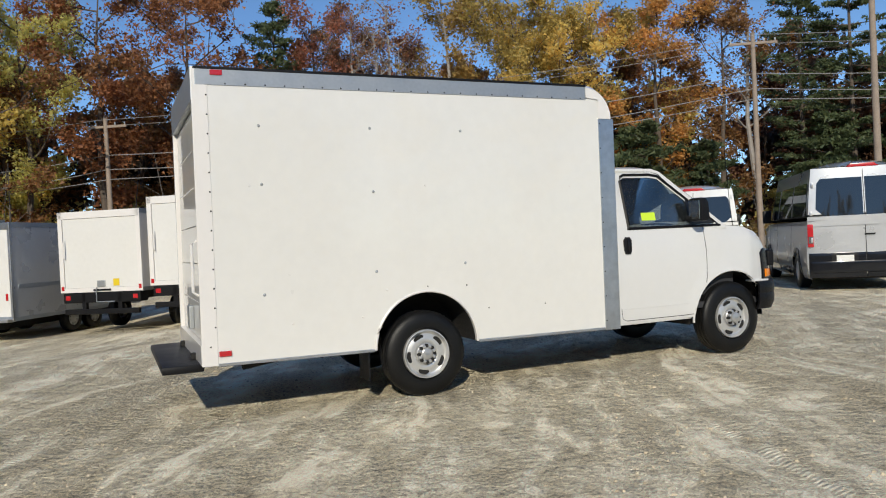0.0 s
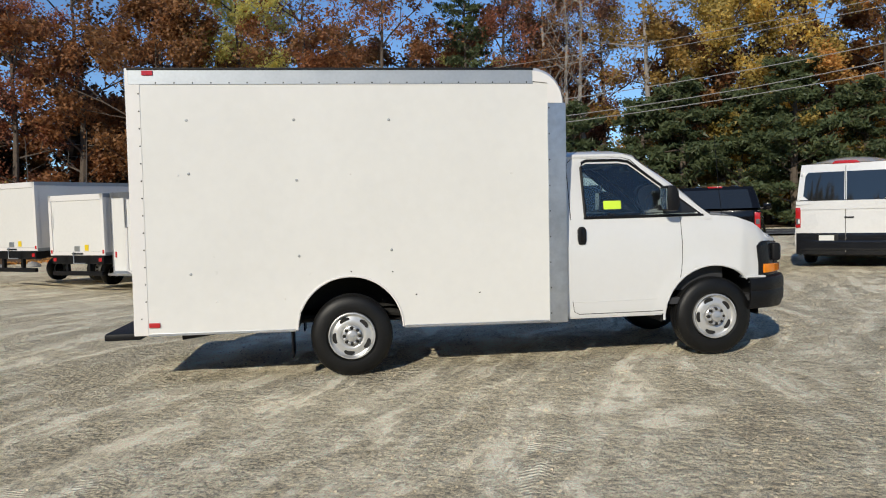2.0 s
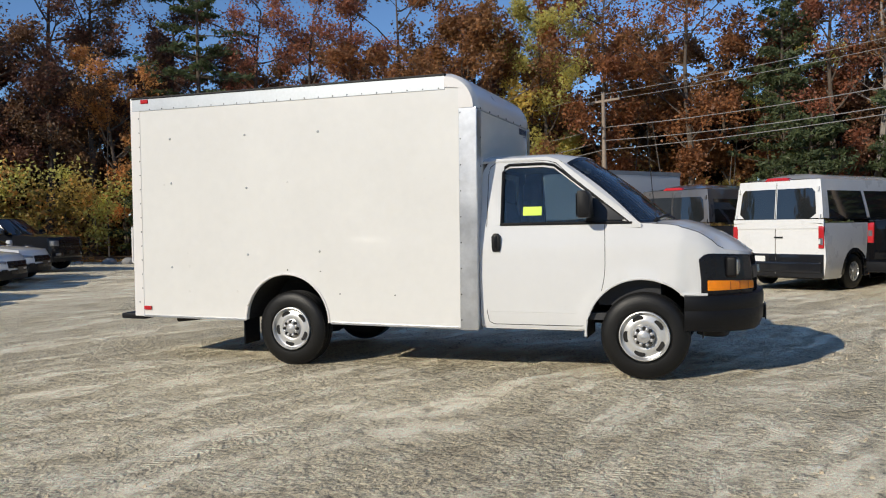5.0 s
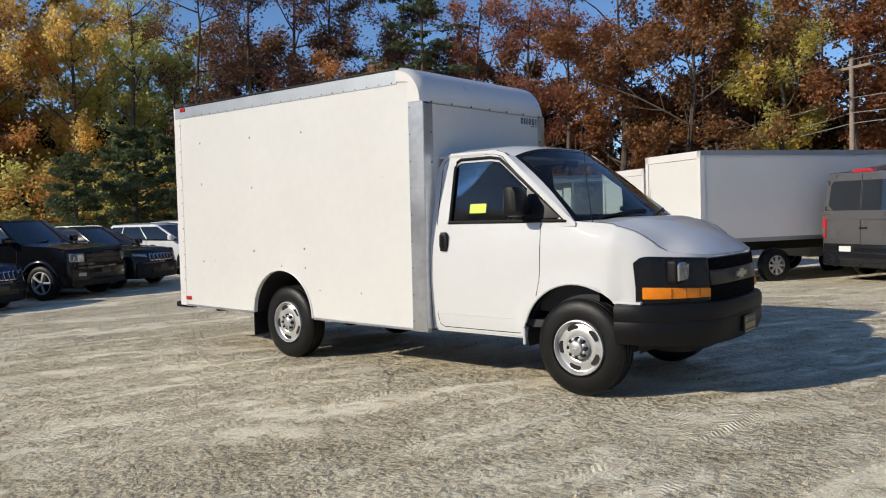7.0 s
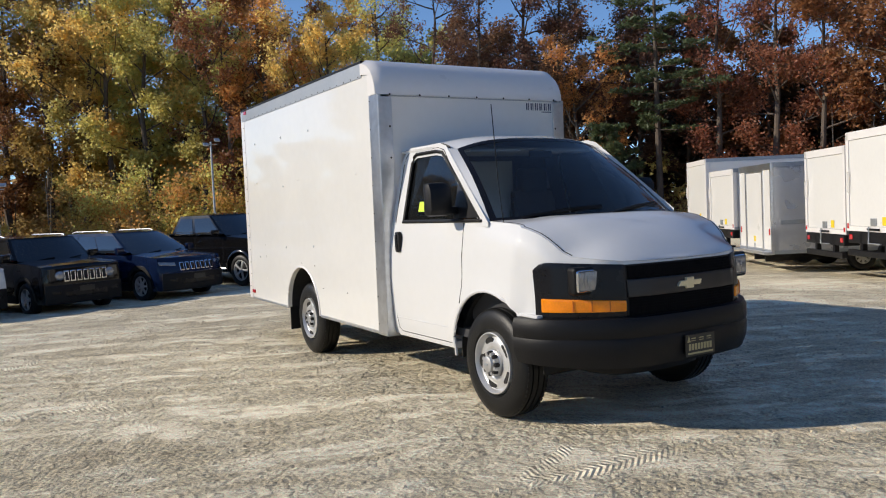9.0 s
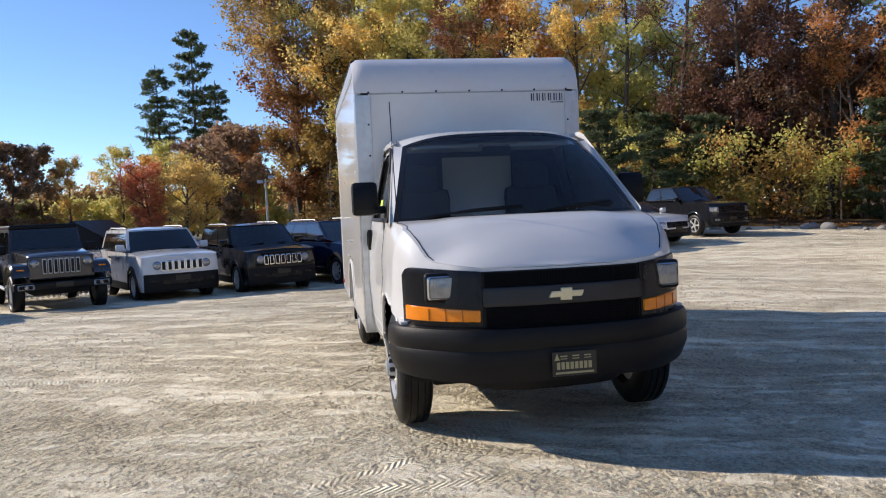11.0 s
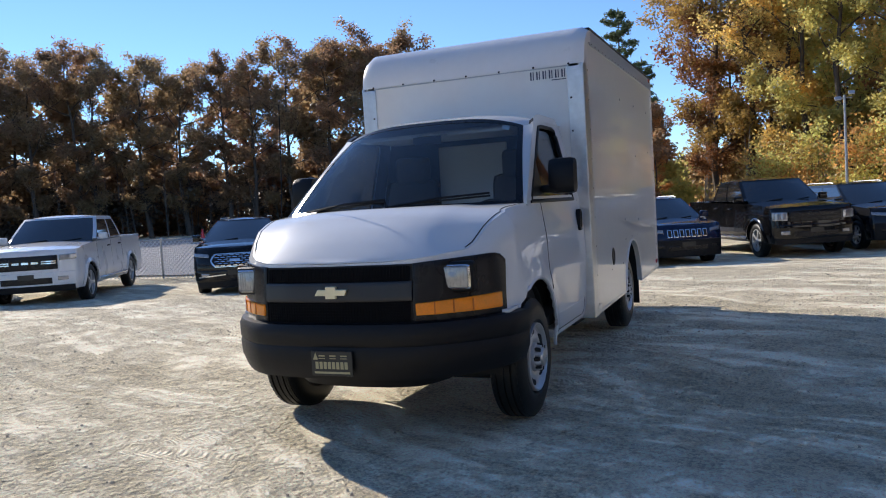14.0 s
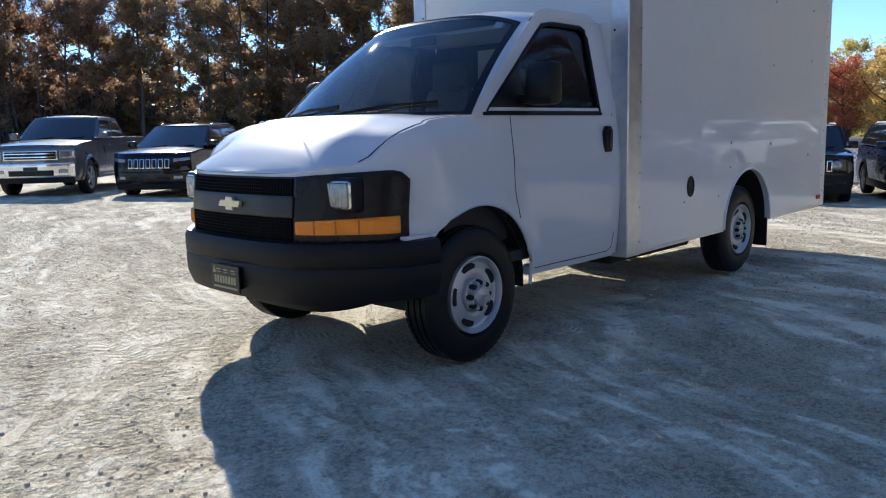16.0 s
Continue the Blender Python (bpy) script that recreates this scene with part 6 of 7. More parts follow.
def box_body(name, label, m, L, W, z0, z1, group, trailer=False, wheel_x=1.9, rivets=True):
    """A cargo box on wheels with its rear at the origin, reaching along +x."""
    ob = thing(name, label, "truck" if not trailer else "trailer", group, m)

    def P(nm, bm, mt, parent=ob, lb="", smooth=False):
        return part(nm, bm, mt, parent, lb, smooth)

    hw = W / 2
    P("box_shell", block(0.03, L, -hw, hw, z0, z1, 0.03), CAPWHITE if not trailer else P_SILVER, ob, "white cargo box walls" if not trailer else "light grey trailer walls")
    for s in (-1, 1):
        P("roof_rail", block(0.0, L + 0.004, s * (hw - 0.03), s * (hw + 0.008), z1 - 0.10, z1 + 0.006, 0.004), RAIL, ob)
        P("bottom_rail", block(0.0, L, s * (hw - 0.03), s * (hw + 0.008), z0 - 0.01, z0 + 0.08, 0.004), RAIL, ob)
        if trailer:
            continue
        P("rear_post", block(-0.015, 0.10, s * (hw - 0.10), s * (hw + 0.006), z0, z1, 0.006), CAPWHITE, ob)
        P("marker_lamp", block(-0.022, -0.008, s * (hw - 0.09), s * (hw - 0.02), z0 + 0.05, z0 + 0.15, 0.006), REDLENS, ob)
    P("rear_header", block(-0.015, 0.06, -hw, hw, z1 - 0.16, z1, 0.006), CAPWHITE if not trailer else ALU, ob)
    P("rear_sill", block(-0.012, 0.06, -hw, hw, z0, z0 + 0.10, 0.006), CAPWHITE if not trailer else RAIL, ob)
    if trailer:
        for s in (-1, 1):
            P("rear_wing", block(-0.006, 0.028, s * 0.66, s * (hw - 0.04), z0 + 0.1, z1 - 0.12, 0.004), BOXWHITE, ob, "white rear wing panel")
            P("door_frame_post", block(-0.03, 0.03, s * 0.60, s * 0.67, z0 + 0.06, z1 - 0.12, 0.006), ALU, ob, "aluminium door frame post")
            P("corner_trim", block(-0.02, 0.05, s * (hw - 0.04), s * (hw + 0.012), z0, z1, 0.008), ALU, ob)
            P("tail_lamp", block(-0.022, -0.004, s * (hw - 0.16), s * (hw - 0.10), z0 + 0.46, z0 + 0.62, 0.01), REDLENS, ob)
        P("door_frame_head", block(-0.028, 0.03, -0.67, 0.67, z1 - 0.19, z1 - 0.12, 0.006), ALU, ob)
        P("rear_door", block(-0.014, 0.026, -0.585, 0.585, z0 + 0.10, z1 - 0.20, 0.008), BOXWHITE, ob, "white flat rear door")
        P("door_latch", block(-0.03, -0.01, -0.03, 0.03, z0 + 0.12, z0 + 0.22, 0.006), GALV, ob)
        P("warning_label", block(-0.018, -0.012, -0.07, 0.07, z0 + 0.27, z0 + 0.40), STICKER2, ob, "yellow warning label")
        P("rear_platform", block(-0.20, 0.06, -hw, hw, z0 - 0.02, z0 + 0.05, 0.01), ALU, ob, "aluminium rear step platform")
        P("side_band", block(0.2, L - 0.2, -hw - 0.006, -hw + 0.01, z0 + 0.72, z0 + 0.82, 0.004), RAIL, ob)
    else:
        P("roll_door", block(0.006, 0.028, -hw + 0.11, hw - 0.11, z0 + 0.105, z1 - 0.1665, 0.001), BOXWHITE, ob)
        P("door_latch", block(-0.02, 0.01, -0.10, 0.10, z0 + 0.12, z0 + 0.26, 0.01), GALV, ob)
        P("warning_label", block(-0.003, 0.004, -0.45, -0.30, z0 + 0.13, z0 + 0.29), STICKER2, ob, "yellow warning label")
        P("rear_frame", block(-0.02, 0.30, -hw + 0.06, hw - 0.06, z0 - 0.24, z0 - 0.012, 0.02), BLACK, ob, "black chassis frame under the box")
        P("grab_loop", tube([(-0.02, hw - 0.16, z0 + 0.75), (-0.07, hw - 0.16, z0 + 0.80), (-0.07, hw - 0.16, z0 + 1.15), (-0.02, hw - 0.16, z0 + 1.20)], 0.014, 6), CAPWHITE, ob, "white grab handle")
        P("hitch_bar", block(-0.05, -0.02, -0.25, 0.18, z0 + 0.03, z0 + 0.07, 0.008), BLACK, ob)
        P("hitch_arm", tube([(-0.05, 0.10, z0 + 0.10), (-0.06, 0.10, z0 - 0.22), (-0.06, -0.35, z0 - 0.22)], 0.016, 6), GALV, ob)
        P("underride_bar", block(-0.05, 0.06, -hw + 0.1, hw - 0.1, 0.46, 0.58, 0.015), BLACK, ob, "black underride bumper")
        for s in (-1, 1):
            P("bumper_upright", block(-0.02, 0.08, s * 0.45 - 0.05, s * 0.45 + 0.05, 0.50, z0, 0.01), BLACK, ob)
            P("tail_lamp", block(-0.03, 0.02, s * (hw - 0.24), s * (hw - 0.12), z0 - 0.17, z0 - 0.07, 0.01), REDLENS, ob)
    for s in (-1, 1):
        P("frame_rail", block(0.1, L + 0.3, s * 0.36, s * 0.44, z0 - 0.24, z0 - 0.02, 0.01), DARK, ob)
        for x in ([wheel_x, L + 0.9] if not trailer else [wheel_x, wheel_x + 0.85]):
            car_wheel(ob, x, s * (hw - 0.20), 0.385 if not trailer else 0.33, "van")
        if rivets:
            rv = lathe([(0.014, 0), (0.008, -0.005), (0, -0.006)], 8)
            rv.transform(Matrix.Diagonal((1, -s, 1, 1)))
            first = P("rivet", rv, PAPER)
            first.matrix_basis = Matrix.Translation((0.16, s * hw, z0 + 0.3))
            for z in np.arange(z0 + 0.55, z1 - 0.15, 0.25):
                share(first, Matrix.Translation((0.16, s * hw, z)), ob)
            for x in np.arange(0.42, L - 0.1, 0.32):
                share(first, Matrix.Translation((x, s * hw, z0 + 1.12)), ob)
                if int(x * 3) % 2:
                    share(first, Matrix.Translation((x, s * hw, z0 + 0.14)), ob)
    if trailer:
        P("tongue", prism([(L, 0.0), (L + 0.1, 0.45), (L + 1.2, 0.03), (L + 1.2, -0.03), (L + 0.1, -0.45)], z0 - 0.05, z0 + 0.03, axis="z"), DARK, ob)
        P("landing_jack", tube([(L + 1.1, 0, 0.0), (L + 1.1, 0, z0 + 0.2)], 0.03, 8), GALV, ob)
    else:
        cab = prism([(L + 0.05, 0.45), (L + 0.05, 2.05), (L + 0.75, 2.02), (L + 1.35, 1.38), (L + 2.05, 1.15), (L + 2.2, 0.9), (L + 2.2, 0.45)], -0.92, 0.92, 0.06)
        P("cab", cab, WHITE, ob, "white van cab")
        P("cab_windshield", prism([(L + 0.80, 2.0), (L + 1.37, 1.40), (L + 1.39, 1.40), (L + 0.82, 2.0)], -0.8, 0.8), DARKGLASS, ob)
    return ob


STICKER2 = mat("label_yellow", (0.75, 0.55, 0.02), 0.5)
LINEUP = "cargo boxes lined up at the back of the yard"


def at_corner(x, y, h, W):
    """Pose for a box whose rear right corner is at (x, y), heading h."""
    cx, cy = x - math.sin(radians(h)) * W / 2, y + math.cos(radians(h)) * W / 2
    return pose(cx, cy, ground_z(cx, cy) + 0.0, 0, 0, h)


box_body("box_truck", "white box truck with riveted side walls", at_corner(-3.4, 10.2, 58, 2.05), 5.2, 2.05, 0.95, 2.92, LINEUP, wheel_x=2.05)
box_body("box_truck", "white box truck with a yellow label on its roll door", at_corner(-5.3, 11.5, 56, 2.05), 4.8, 2.05, 0.96, 2.80, LINEUP, wheel_x=1.9)
box_body("cargo_trailer", "light grey cargo trailer with a white rear door", at_corner(-8.0, 12.75, 56, 2.4), 5.0, 2.4, 0.48, 2.70, LINEUP, True, 2.2, False)
box_body("box_truck", "white box truck behind the trailer", at_corner(-10.2, 14.1, 57, 2.2), 4.8, 2.2, 1.02, 2.70, LINEUP, wheel_x=1.9)
box_body("box_truck", "tall white box truck at the end of the line", at_corner(-12.6, 15.8, 56, 2.35), 6.5, 2.35, 1.08, 3.08, LINEUP, wheel_x=2.2)


# ---- woods ----
OAK = leaf_mat("oak_leaves_rust", (0.39, 0.175, 0.07), (0.19, 0.09, 0.045), through=0.35)
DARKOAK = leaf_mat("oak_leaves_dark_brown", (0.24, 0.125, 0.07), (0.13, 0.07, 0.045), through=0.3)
MAPLE = leaf_mat("maple_leaves_orange", (0.68, 0.38, 0.12), (0.44, 0.25, 0.09), through=0.45)
RUSSET = leaf_mat("oak_leaves_russet", (0.34, 0.165, 0.065), (0.17, 0.085, 0.04), through=0.35)
RED = leaf_mat("maple_leaves_red", (0.42, 0.16, 0.085), (0.25, 0.12, 0.075), through=0.4)
SCARLET = leaf_mat("maple_leaves_scarlet", (0.58, 0.19, 0.09), (0.42, 0.15, 0.075), through=0.45)
DULLGOLD = leaf_mat("birch_leaves_dull_gold", (0.46, 0.31, 0.09), (0.29, 0.21, 0.07), through=0.4)
GOLDLEAF = leaf_mat("birch_leaves_gold", (0.76, 0.54, 0.17), (0.50, 0.39, 0.14), through=0.5)
OLIVE = leaf_mat("leaves_olive_green", (0.43, 0.42, 0.145), (0.57, 0.48, 0.16), through=0.5)
FARBROWN = leaf_mat("leaves_deep_brown", (0.36, 0.235, 0.13), (0.25, 0.165, 0.10), through=0.48)
BROWN = leaf_mat("leaves_dull_brown", (0.40, 0.30, 0.125), (0.28, 0.19, 0.095), through=0.6)
# dull twigs, with the deep shade under the trees put into the colour
SHADED_BRUSH = leaf_mat("dull_brush_twigs", (0.10, 0.07, 0.045), (0.06, 0.045, 0.03), through=0.2)
NEEDLE = leaf_mat("pine_needles", (0.075, 0.105, 0.05), (0.13, 0.155, 0.07), 0.3, through=0.3)


def leaf_cloud(name, centres, radii, count, size, material, rng, parent, flat=1.0, longish=1.4, label=""):
    """Many small leaves round the given centres."""
    c = np.asarray(centres)[rng.integers(0, len(centres), count)]
    rad = np.asarray(radii)[rng.integers(0, len(radii), count)][:, None] if np.ndim(radii) else radii
    d = rng.normal(size=(count, 3))
    d /= np.linalg.norm(d, axis=1)[:, None]
    p = c + d * rad * (rng.random((count, 1)) ** 0.5) * np.array([1, 1, flat])
    a = rng.normal(size=(count, 3)) * np.array([1, 1, 0.7])
    a /= np.linalg.norm(a, axis=1)[:, None]
    b = np.cross(a, rng.normal(size=(count, 3)))
    b /= np.linalg.norm(b, axis=1)[:, None]
    s = size * (0.55 + 0.9 * rng.random((count, 1)))
    n = np.cross(a, b) * s * 0.25
    q = np.stack([p - a * s * longish * 0.6, p + (a * 0.3 * longish + b * 0.55) * s + n, p + (a * 0.4 * longish - b * 0.45) * s - n], 1).reshape(-1, 3)
    f = np.arange(count * 3).reshape(-1, 3)
    me = bpy.data.meshes.new(name)
    me.from_pydata(q.tolist(), [], f.tolist())
    me.materials.append(material)
    ob = new(name, me)
    ob.parent = parent
    if label:
        ob["label"] = label
    return ob


def branchy(bm, rng, base, direction, length, radius, depth, tips):
    """A limb that bends and splits; its ends are gathered in tips."""
    pts, p, d = [Vector(base)], Vector(base), Vector(direction).normalized()
    n = 2 + depth
    for k in range(n):
        d = (d + Vector((rng.uniform(-0.28, 0.28), rng.uniform(-0.28, 0.28), rng.uniform(-0.08, 0.2)))).normalized()
        p = p + d * length / n
        pts.append(p.copy())
    tube(pts, radius, 3 + depth, bm, r1=radius * 0.35)
    tips += [pts[-1], pts[-2].lerp(pts[-1], 0.3)]
    if depth > 0:
        for k in range(3):
            q = pts[rng.randint(1, n)]
            nd = (d + Vector((rng.uniform(-1, 1), rng.uniform(-1, 1), rng.uniform(-0.3, 0.7))) * 0.95).normalized()
            branchy(bm, rng, q, nd, length * rng.uniform(0.42, 0.65), radius * 0.45, depth - 1, tips)


def broadleaf(label, leaf, seed, H, crown_r, start, leaves, size, bark=BARK, cluster=0.72, limbs=15, depth=2, widest=0.58):
    rng, nrng = random.Random(seed), np.random.default_rng(seed)
    t = thing("tree", label, "tree", "woods round the yard")
    bm, tips = bmesh.new(), []
    pts, x, y = [], 0.0, 0.0
    for k in range(7):
        pts.append((x, y, H * 0.94 * k / 6))
        x += rng.uniform(-0.24, 0.24)
        y += rng.uniform(-0.24, 0.24)
    tube(pts, 0.13 + H * 0.006, 8, bm, r1=0.03)
    for i in range(limbs):
        f = start + (0.97 - start) * (i + rng.random()) / limbs
        k = f * 6 / 0.94
        j = min(5, int(k))
        base = Vector(pts[j]).lerp(Vector(pts[j + 1]), min(1, k - j))
        a = i * 2.4 + rng.uniform(-0.5, 0.5)
        reach = crown_r * (1.0 - 0.62 * abs(f - widest) / 0.42) * rng.uniform(0.6, 1.12)
        branchy(bm, rng, base, (math.cos(a), math.sin(a), rng.uniform(0.2, 0.95)), max(0.8, reach), 0.055, depth, tips)
    part("trunk", bm, bark, t, "", True)
    tips = [tuple(p) for p in tips if p.z > H * start * 0.8]
    leaf_cloud("crown", tips, [cluster * k for k in (0.55, 0.9, 1.25)], leaves, size, leaf, nrng, t, 0.75)
    return t


def pine(label, seed, H, low=0.3, spread=2.6, tiers=0.62, tufts=11000, flat=0.5):
    """A white pine: whorls of level limbs with gaps between, tufts of needles towards their ends."""
    rng, nrng = random.Random(seed), np.random.default_rng(seed)
    t = thing("pine_tree", label, "tree", "woods round the yard")
    bm = tube([(0, 0, 0), (0.08, 0.04, H * 0.3), (-0.05, 0.05, H * 0.6), (0, 0, H)], 0.20, 8, r1=0.03)
    cs = []
    z = H * low
    while z < H * 0.98:
        f = (z - H * low) / (H * (1 - low))
        reach = spread * (0.55 + 0.45 * math.sin(min(1.0, f * 3.0) * 1.57)) * (1 - f) ** 0.6 * rng.uniform(0.6, 1.15) + 0.35
        n = rng.choice((3, 4, 5))
        a0 = rng.uniform(0, 6)
        for i in range(n):
            a = a0 + i * 6.283 / n + rng.uniform(-0.4, 0.4)
            r = reach * rng.uniform(0.45, 1.2)
            rise = rng.uniform(-0.08, 0.3) if flat < 0.6 else rng.uniform(-0.15, 0.65)
            end = Vector((math.cos(a) * r, math.sin(a) * r, z + r * rise))
            tube([(0, 0, z), end * 0.5 + Vector((0, 0, z * 0.5 - 0.05)), end], 0.035, 4, bm, r1=0.008)
            side = Vector((-math.sin(a), math.cos(a), 0))
            for s in np.arange(0.40, 1.05, 0.13):
                for w in (-0.22, 0.0, 0.22):
                    k = w * r * (1.15 - s) * 1.6
                    cs.append((end.x * s + side.x * k + rng.uniform(-0.1, 0.1), end.y * s + side.y * k + rng.uniform(-0.1, 0.1), z + r * rise * s + 0.10))
        z += tiers * rng.uniform(0.7, 1.4)
    part("trunk", bm, BARK, t, "", True)
    leaf_cloud("crown", cs, [0.16, 0.24, 0.32], tufts, 0.085, NEEDLE, nrng, t, flat, 3.4)
    return t


KINDS = {
    "rust": [broadleaf("rust-brown oak in autumn leaf", OAK, 11, 16.0, 4.6, 0.07, 19000, 0.115), broadleaf("dark rust oak with a wide crown", OAK, 12, 15.2, 4.8, 0.05, 19000, 0.115)],
    "oak": [broadleaf("round-crowned brown oak in autumn leaf", RUSSET, 13, 12.6, 5.6, 0.04, 24000, 0.115, limbs=18, widest=0.45)],
    "darkoak": [broadleaf("dark brown oak losing its leaves", DARKOAK, 14, 16.8, 4.4, 0.18, 12000, 0.105), broadleaf("tall dark oak with sparse brown leaves", DARKOAK, 15, 16.0, 4.2, 0.22, 11000, 0.105)],
    "maple": [broadleaf("orange maple in autumn leaf", MAPLE, 21, 14.6, 4.3, 0.07, 18000, 0.115), broadleaf("thin maple with orange autumn leaves", MAPLE, 22, 15.2, 4.1, 0.10, 16000, 0.115)],
    "dull": [broadleaf("dull orange-brown maple in autumn leaf", RUSSET, 23, 14.2, 4.2, 0.07, 15000, 0.115)],
    "low": [broadleaf("small maple with orange-red leaves", MAPLE, 24, 10.5, 3.6, 0.06, 10000, 0.105)],
    "red": [broadleaf("thinly leaved reddish maple", RED, 31, 15.4, 4.3, 0.14, 11000, 0.095, PALEBARK), broadleaf("pinkish-red maple losing its leaves", RED, 32, 14.6, 4.1, 0.14, 10000, 0.095)],
    "gold": [broadleaf("golden-yellow birch in autumn leaf", GOLDLEAF, 41, 15.6, 4.7, 0.06, 20000, 0.115), broadleaf("tall tree with yellow autumn leaves", GOLDLEAF, 42, 16.4, 4.6, 0.08, 19000, 0.115, PALEBARK)],
    "dullgold": [broadleaf("tall birch with dull ochre autumn leaves", DULLGOLD, 44, 15.6, 4.7, 0.06, 18000, 0.115), broadleaf("ochre-yellow tree in late autumn leaf", DULLGOLD, 45, 16.4, 4.6, 0.08, 17000, 0.115, PALEBARK)],
    "olive": [broadleaf("olive-green tree turning yellow", OLIVE, 51, 15.2, 4.5, 0.06, 19000, 0.115), broadleaf("yellow-green tree in early autumn leaf", OLIVE, 52, 16.2, 4.4, 0.07, 18000, 0.115)],
    "scarlet": [broadleaf("small scarlet maple in autumn leaf", SCARLET, 33, 5.6, 2.3, 0.12, 9000, 0.09, limbs=13)],
    "sapling": [broadleaf("small golden-yellow tree in autumn leaf", GOLDLEAF, 43, 4.4, 1.9, 0.08, 7000, 0.085, limbs=12)],
    "thin": [broadleaf("tall thin tree with few olive leaves", OLIVE, 53, 16.6, 3.2, 0.22, 7000, 0.10)],
    "bare": [broadleaf("bare grey tree with pale bark", OAK, 71, 16.0, 2.8, 0.35, 1500, 0.09, PALEBARK), broadleaf("leafless tree with a tall pale stem", OAK, 72, 15.0, 2.4, 0.45, 700, 0.09, PALEBARK)],
    "brown": [broadleaf("dull brown-leaved oak with a broad crown", FARBROWN, 61, 15.4, 4.8, 0.10, 15000, 0.135, BARK, 0.65), broadleaf("brown-leaved woodland tree in autumn", FARBROWN, 62, 14.8, 4.7, 0.12, 15000, 0.135, BARK, 0.65)],
    "back_brown": [broadleaf("brown woodland tree deep among others", FARBROWN, 64, 14.0, 5.0, 0.03, 7500, 0.30, BARK, 1.1, 13, 1)],
    "back_rust": [broadleaf("rust-leaved tree deep in the woods", RUSSET, 65, 14.0, 4.6, 0.05, 7500, 0.19, BARK, 1.0, 13, 1)],
    "back_dark": [broadleaf("dark brown tree deep in the woods", DARKOAK, 66, 14.0, 4.6, 0.05, 7500, 0.19, BARK, 1.0, 13, 1)],
    "back_gold": [broadleaf("yellow tree deep in the woods", GOLDLEAF, 67, 14.0, 4.6, 0.05, 7500, 0.19, BARK, 1.0, 13, 1)],
    "back_olive": [broadleaf("olive-green tree deep in the woods", OLIVE, 68, 14.0, 4.6, 0.05, 7500, 0.19, BARK, 1.0, 13, 1)],
    "pine": [pine("dark green pine with layered boughs", 81, 18.0, 0.26, 3.6, 0.7, 12000, 0.55), pine("tall white pine with an open crown", 82, 18.5, 0.30, 4.0, 0.85, 12000, 0.45)],
    "dense_pine": [pine("dense dark green pine with full boughs", 86, 16.5, 0.10, 3.4, 0.5, 14000, 0.7)],
    "bare_pine": [pine("tall white pine with a bare lower trunk and few boughs", 84, 15.0, 0.42, 2.3, 0.55, 9000, 0.9), pine("tall thin white pine with open tiers", 85, 14.0, 0.36, 2.1, 0.5, 9000, 0.9)],
    "bushy": [pine("low young green pine with loose boughs", 83, 6.6, 0.04, 2.9, 0.5, 9000, 0.8), pine("young green pine with spreading boughs", 87, 6.2, 0.05, 3.1, 0.5, 9000, 0.8)],
}
for _kind in KINDS.values():
    for _t in _kind:
        for _o in (_t, *_t.children_recursive):
            scene.collection.objects.unlink(_o)
wood_rng = random.Random(77)


def plant(kind, x, y, scale=1.0, vary=0.08):
    src = wood_rng.choice(KINDS[kind])
    t = copy_thing(src, pose(x, y, ground_z(x, y) - 0.05, 0, 0, wood_rng.uniform(0, 360)))
    k = scale * wood_rng.uniform(1 - vary, 1 + vary)
    t.scale = (k * wood_rng.uniform(0.92, 1.1), k * wood_rng.uniform(0.92, 1.1), k)
    return t


def along(line, step, back=0.0, jitter=0.9):
    """Points along a polyline, set back to its left."""
    out, rest = [], 0.0
    for (x0, y0), (x1, y1) in zip(line, line[1:]):
        n = math.hypot(x1 - x0, y1 - y0)
        dx, dy = (x1 - x0) / n, (y1 - y0) / n
        s = rest
        while s < n:
            out.append((x0 + dx * s + dy * back + wood_rng.uniform(-jitter, jitter), y0 + dy * s - dx * back + wood_rng.uniform(-jitter, jitter)))
            s += step
        rest = s - n
    return out


def point_on(line, s, back=0.0):
    """The place s metres along a polyline, set back to its left."""
    for (x0, y0), (x1, y1) in zip(line, line[1:]):
        n = math.hypot(x1 - x0, y1 - y0)
        if s <= n or (x1, y1) == line[-1]:
            dx, dy = (x1 - x0) / n, (y1 - y0) / n
            return x0 + dx * s + dy * back, y0 + dy * s - dx * back
        s -= n


EDGE = [(40, 16), (29, 29), (14, 36.5), (-6, 36.5), (-19, 33.5), (-31, 27), (-46, 15.5), (-60, 4), (-68, -2.5)]
# the first row of trees, by metres along the edge of the woods
ROW_ONE = """0 maple, 4 dull, 7 pine, 10.8 pine, 13.4 pine, 15.9 bare, 18 dull, 21.6 maple, 25 dullgold, 27.6 gold, 30 dullgold, 33.6 dullgold, 37.5 bare, 38.8 bare, 40.4 bare,
42 red, 44.6 dense_pine, 49.2 rust, 53.7 rust, 57.4 olive, 61.6 oak, 65.4 rust, 68.3 red, 70.4 red, 73.3 red, 76.6 pine, 80.6 low, 82.6 darkoak, 84.6 darkoak,
87.2 darkoak, 90.8 darkoak, 94.9 thin, 98.2 gold, 103.2 maple, 106.4 dull, 108.8 olive, 112.6 olive, 116.6 gold, 119.8 olive, 123.2 dullgold, 126.4 dull, 129.5 dullgold"""
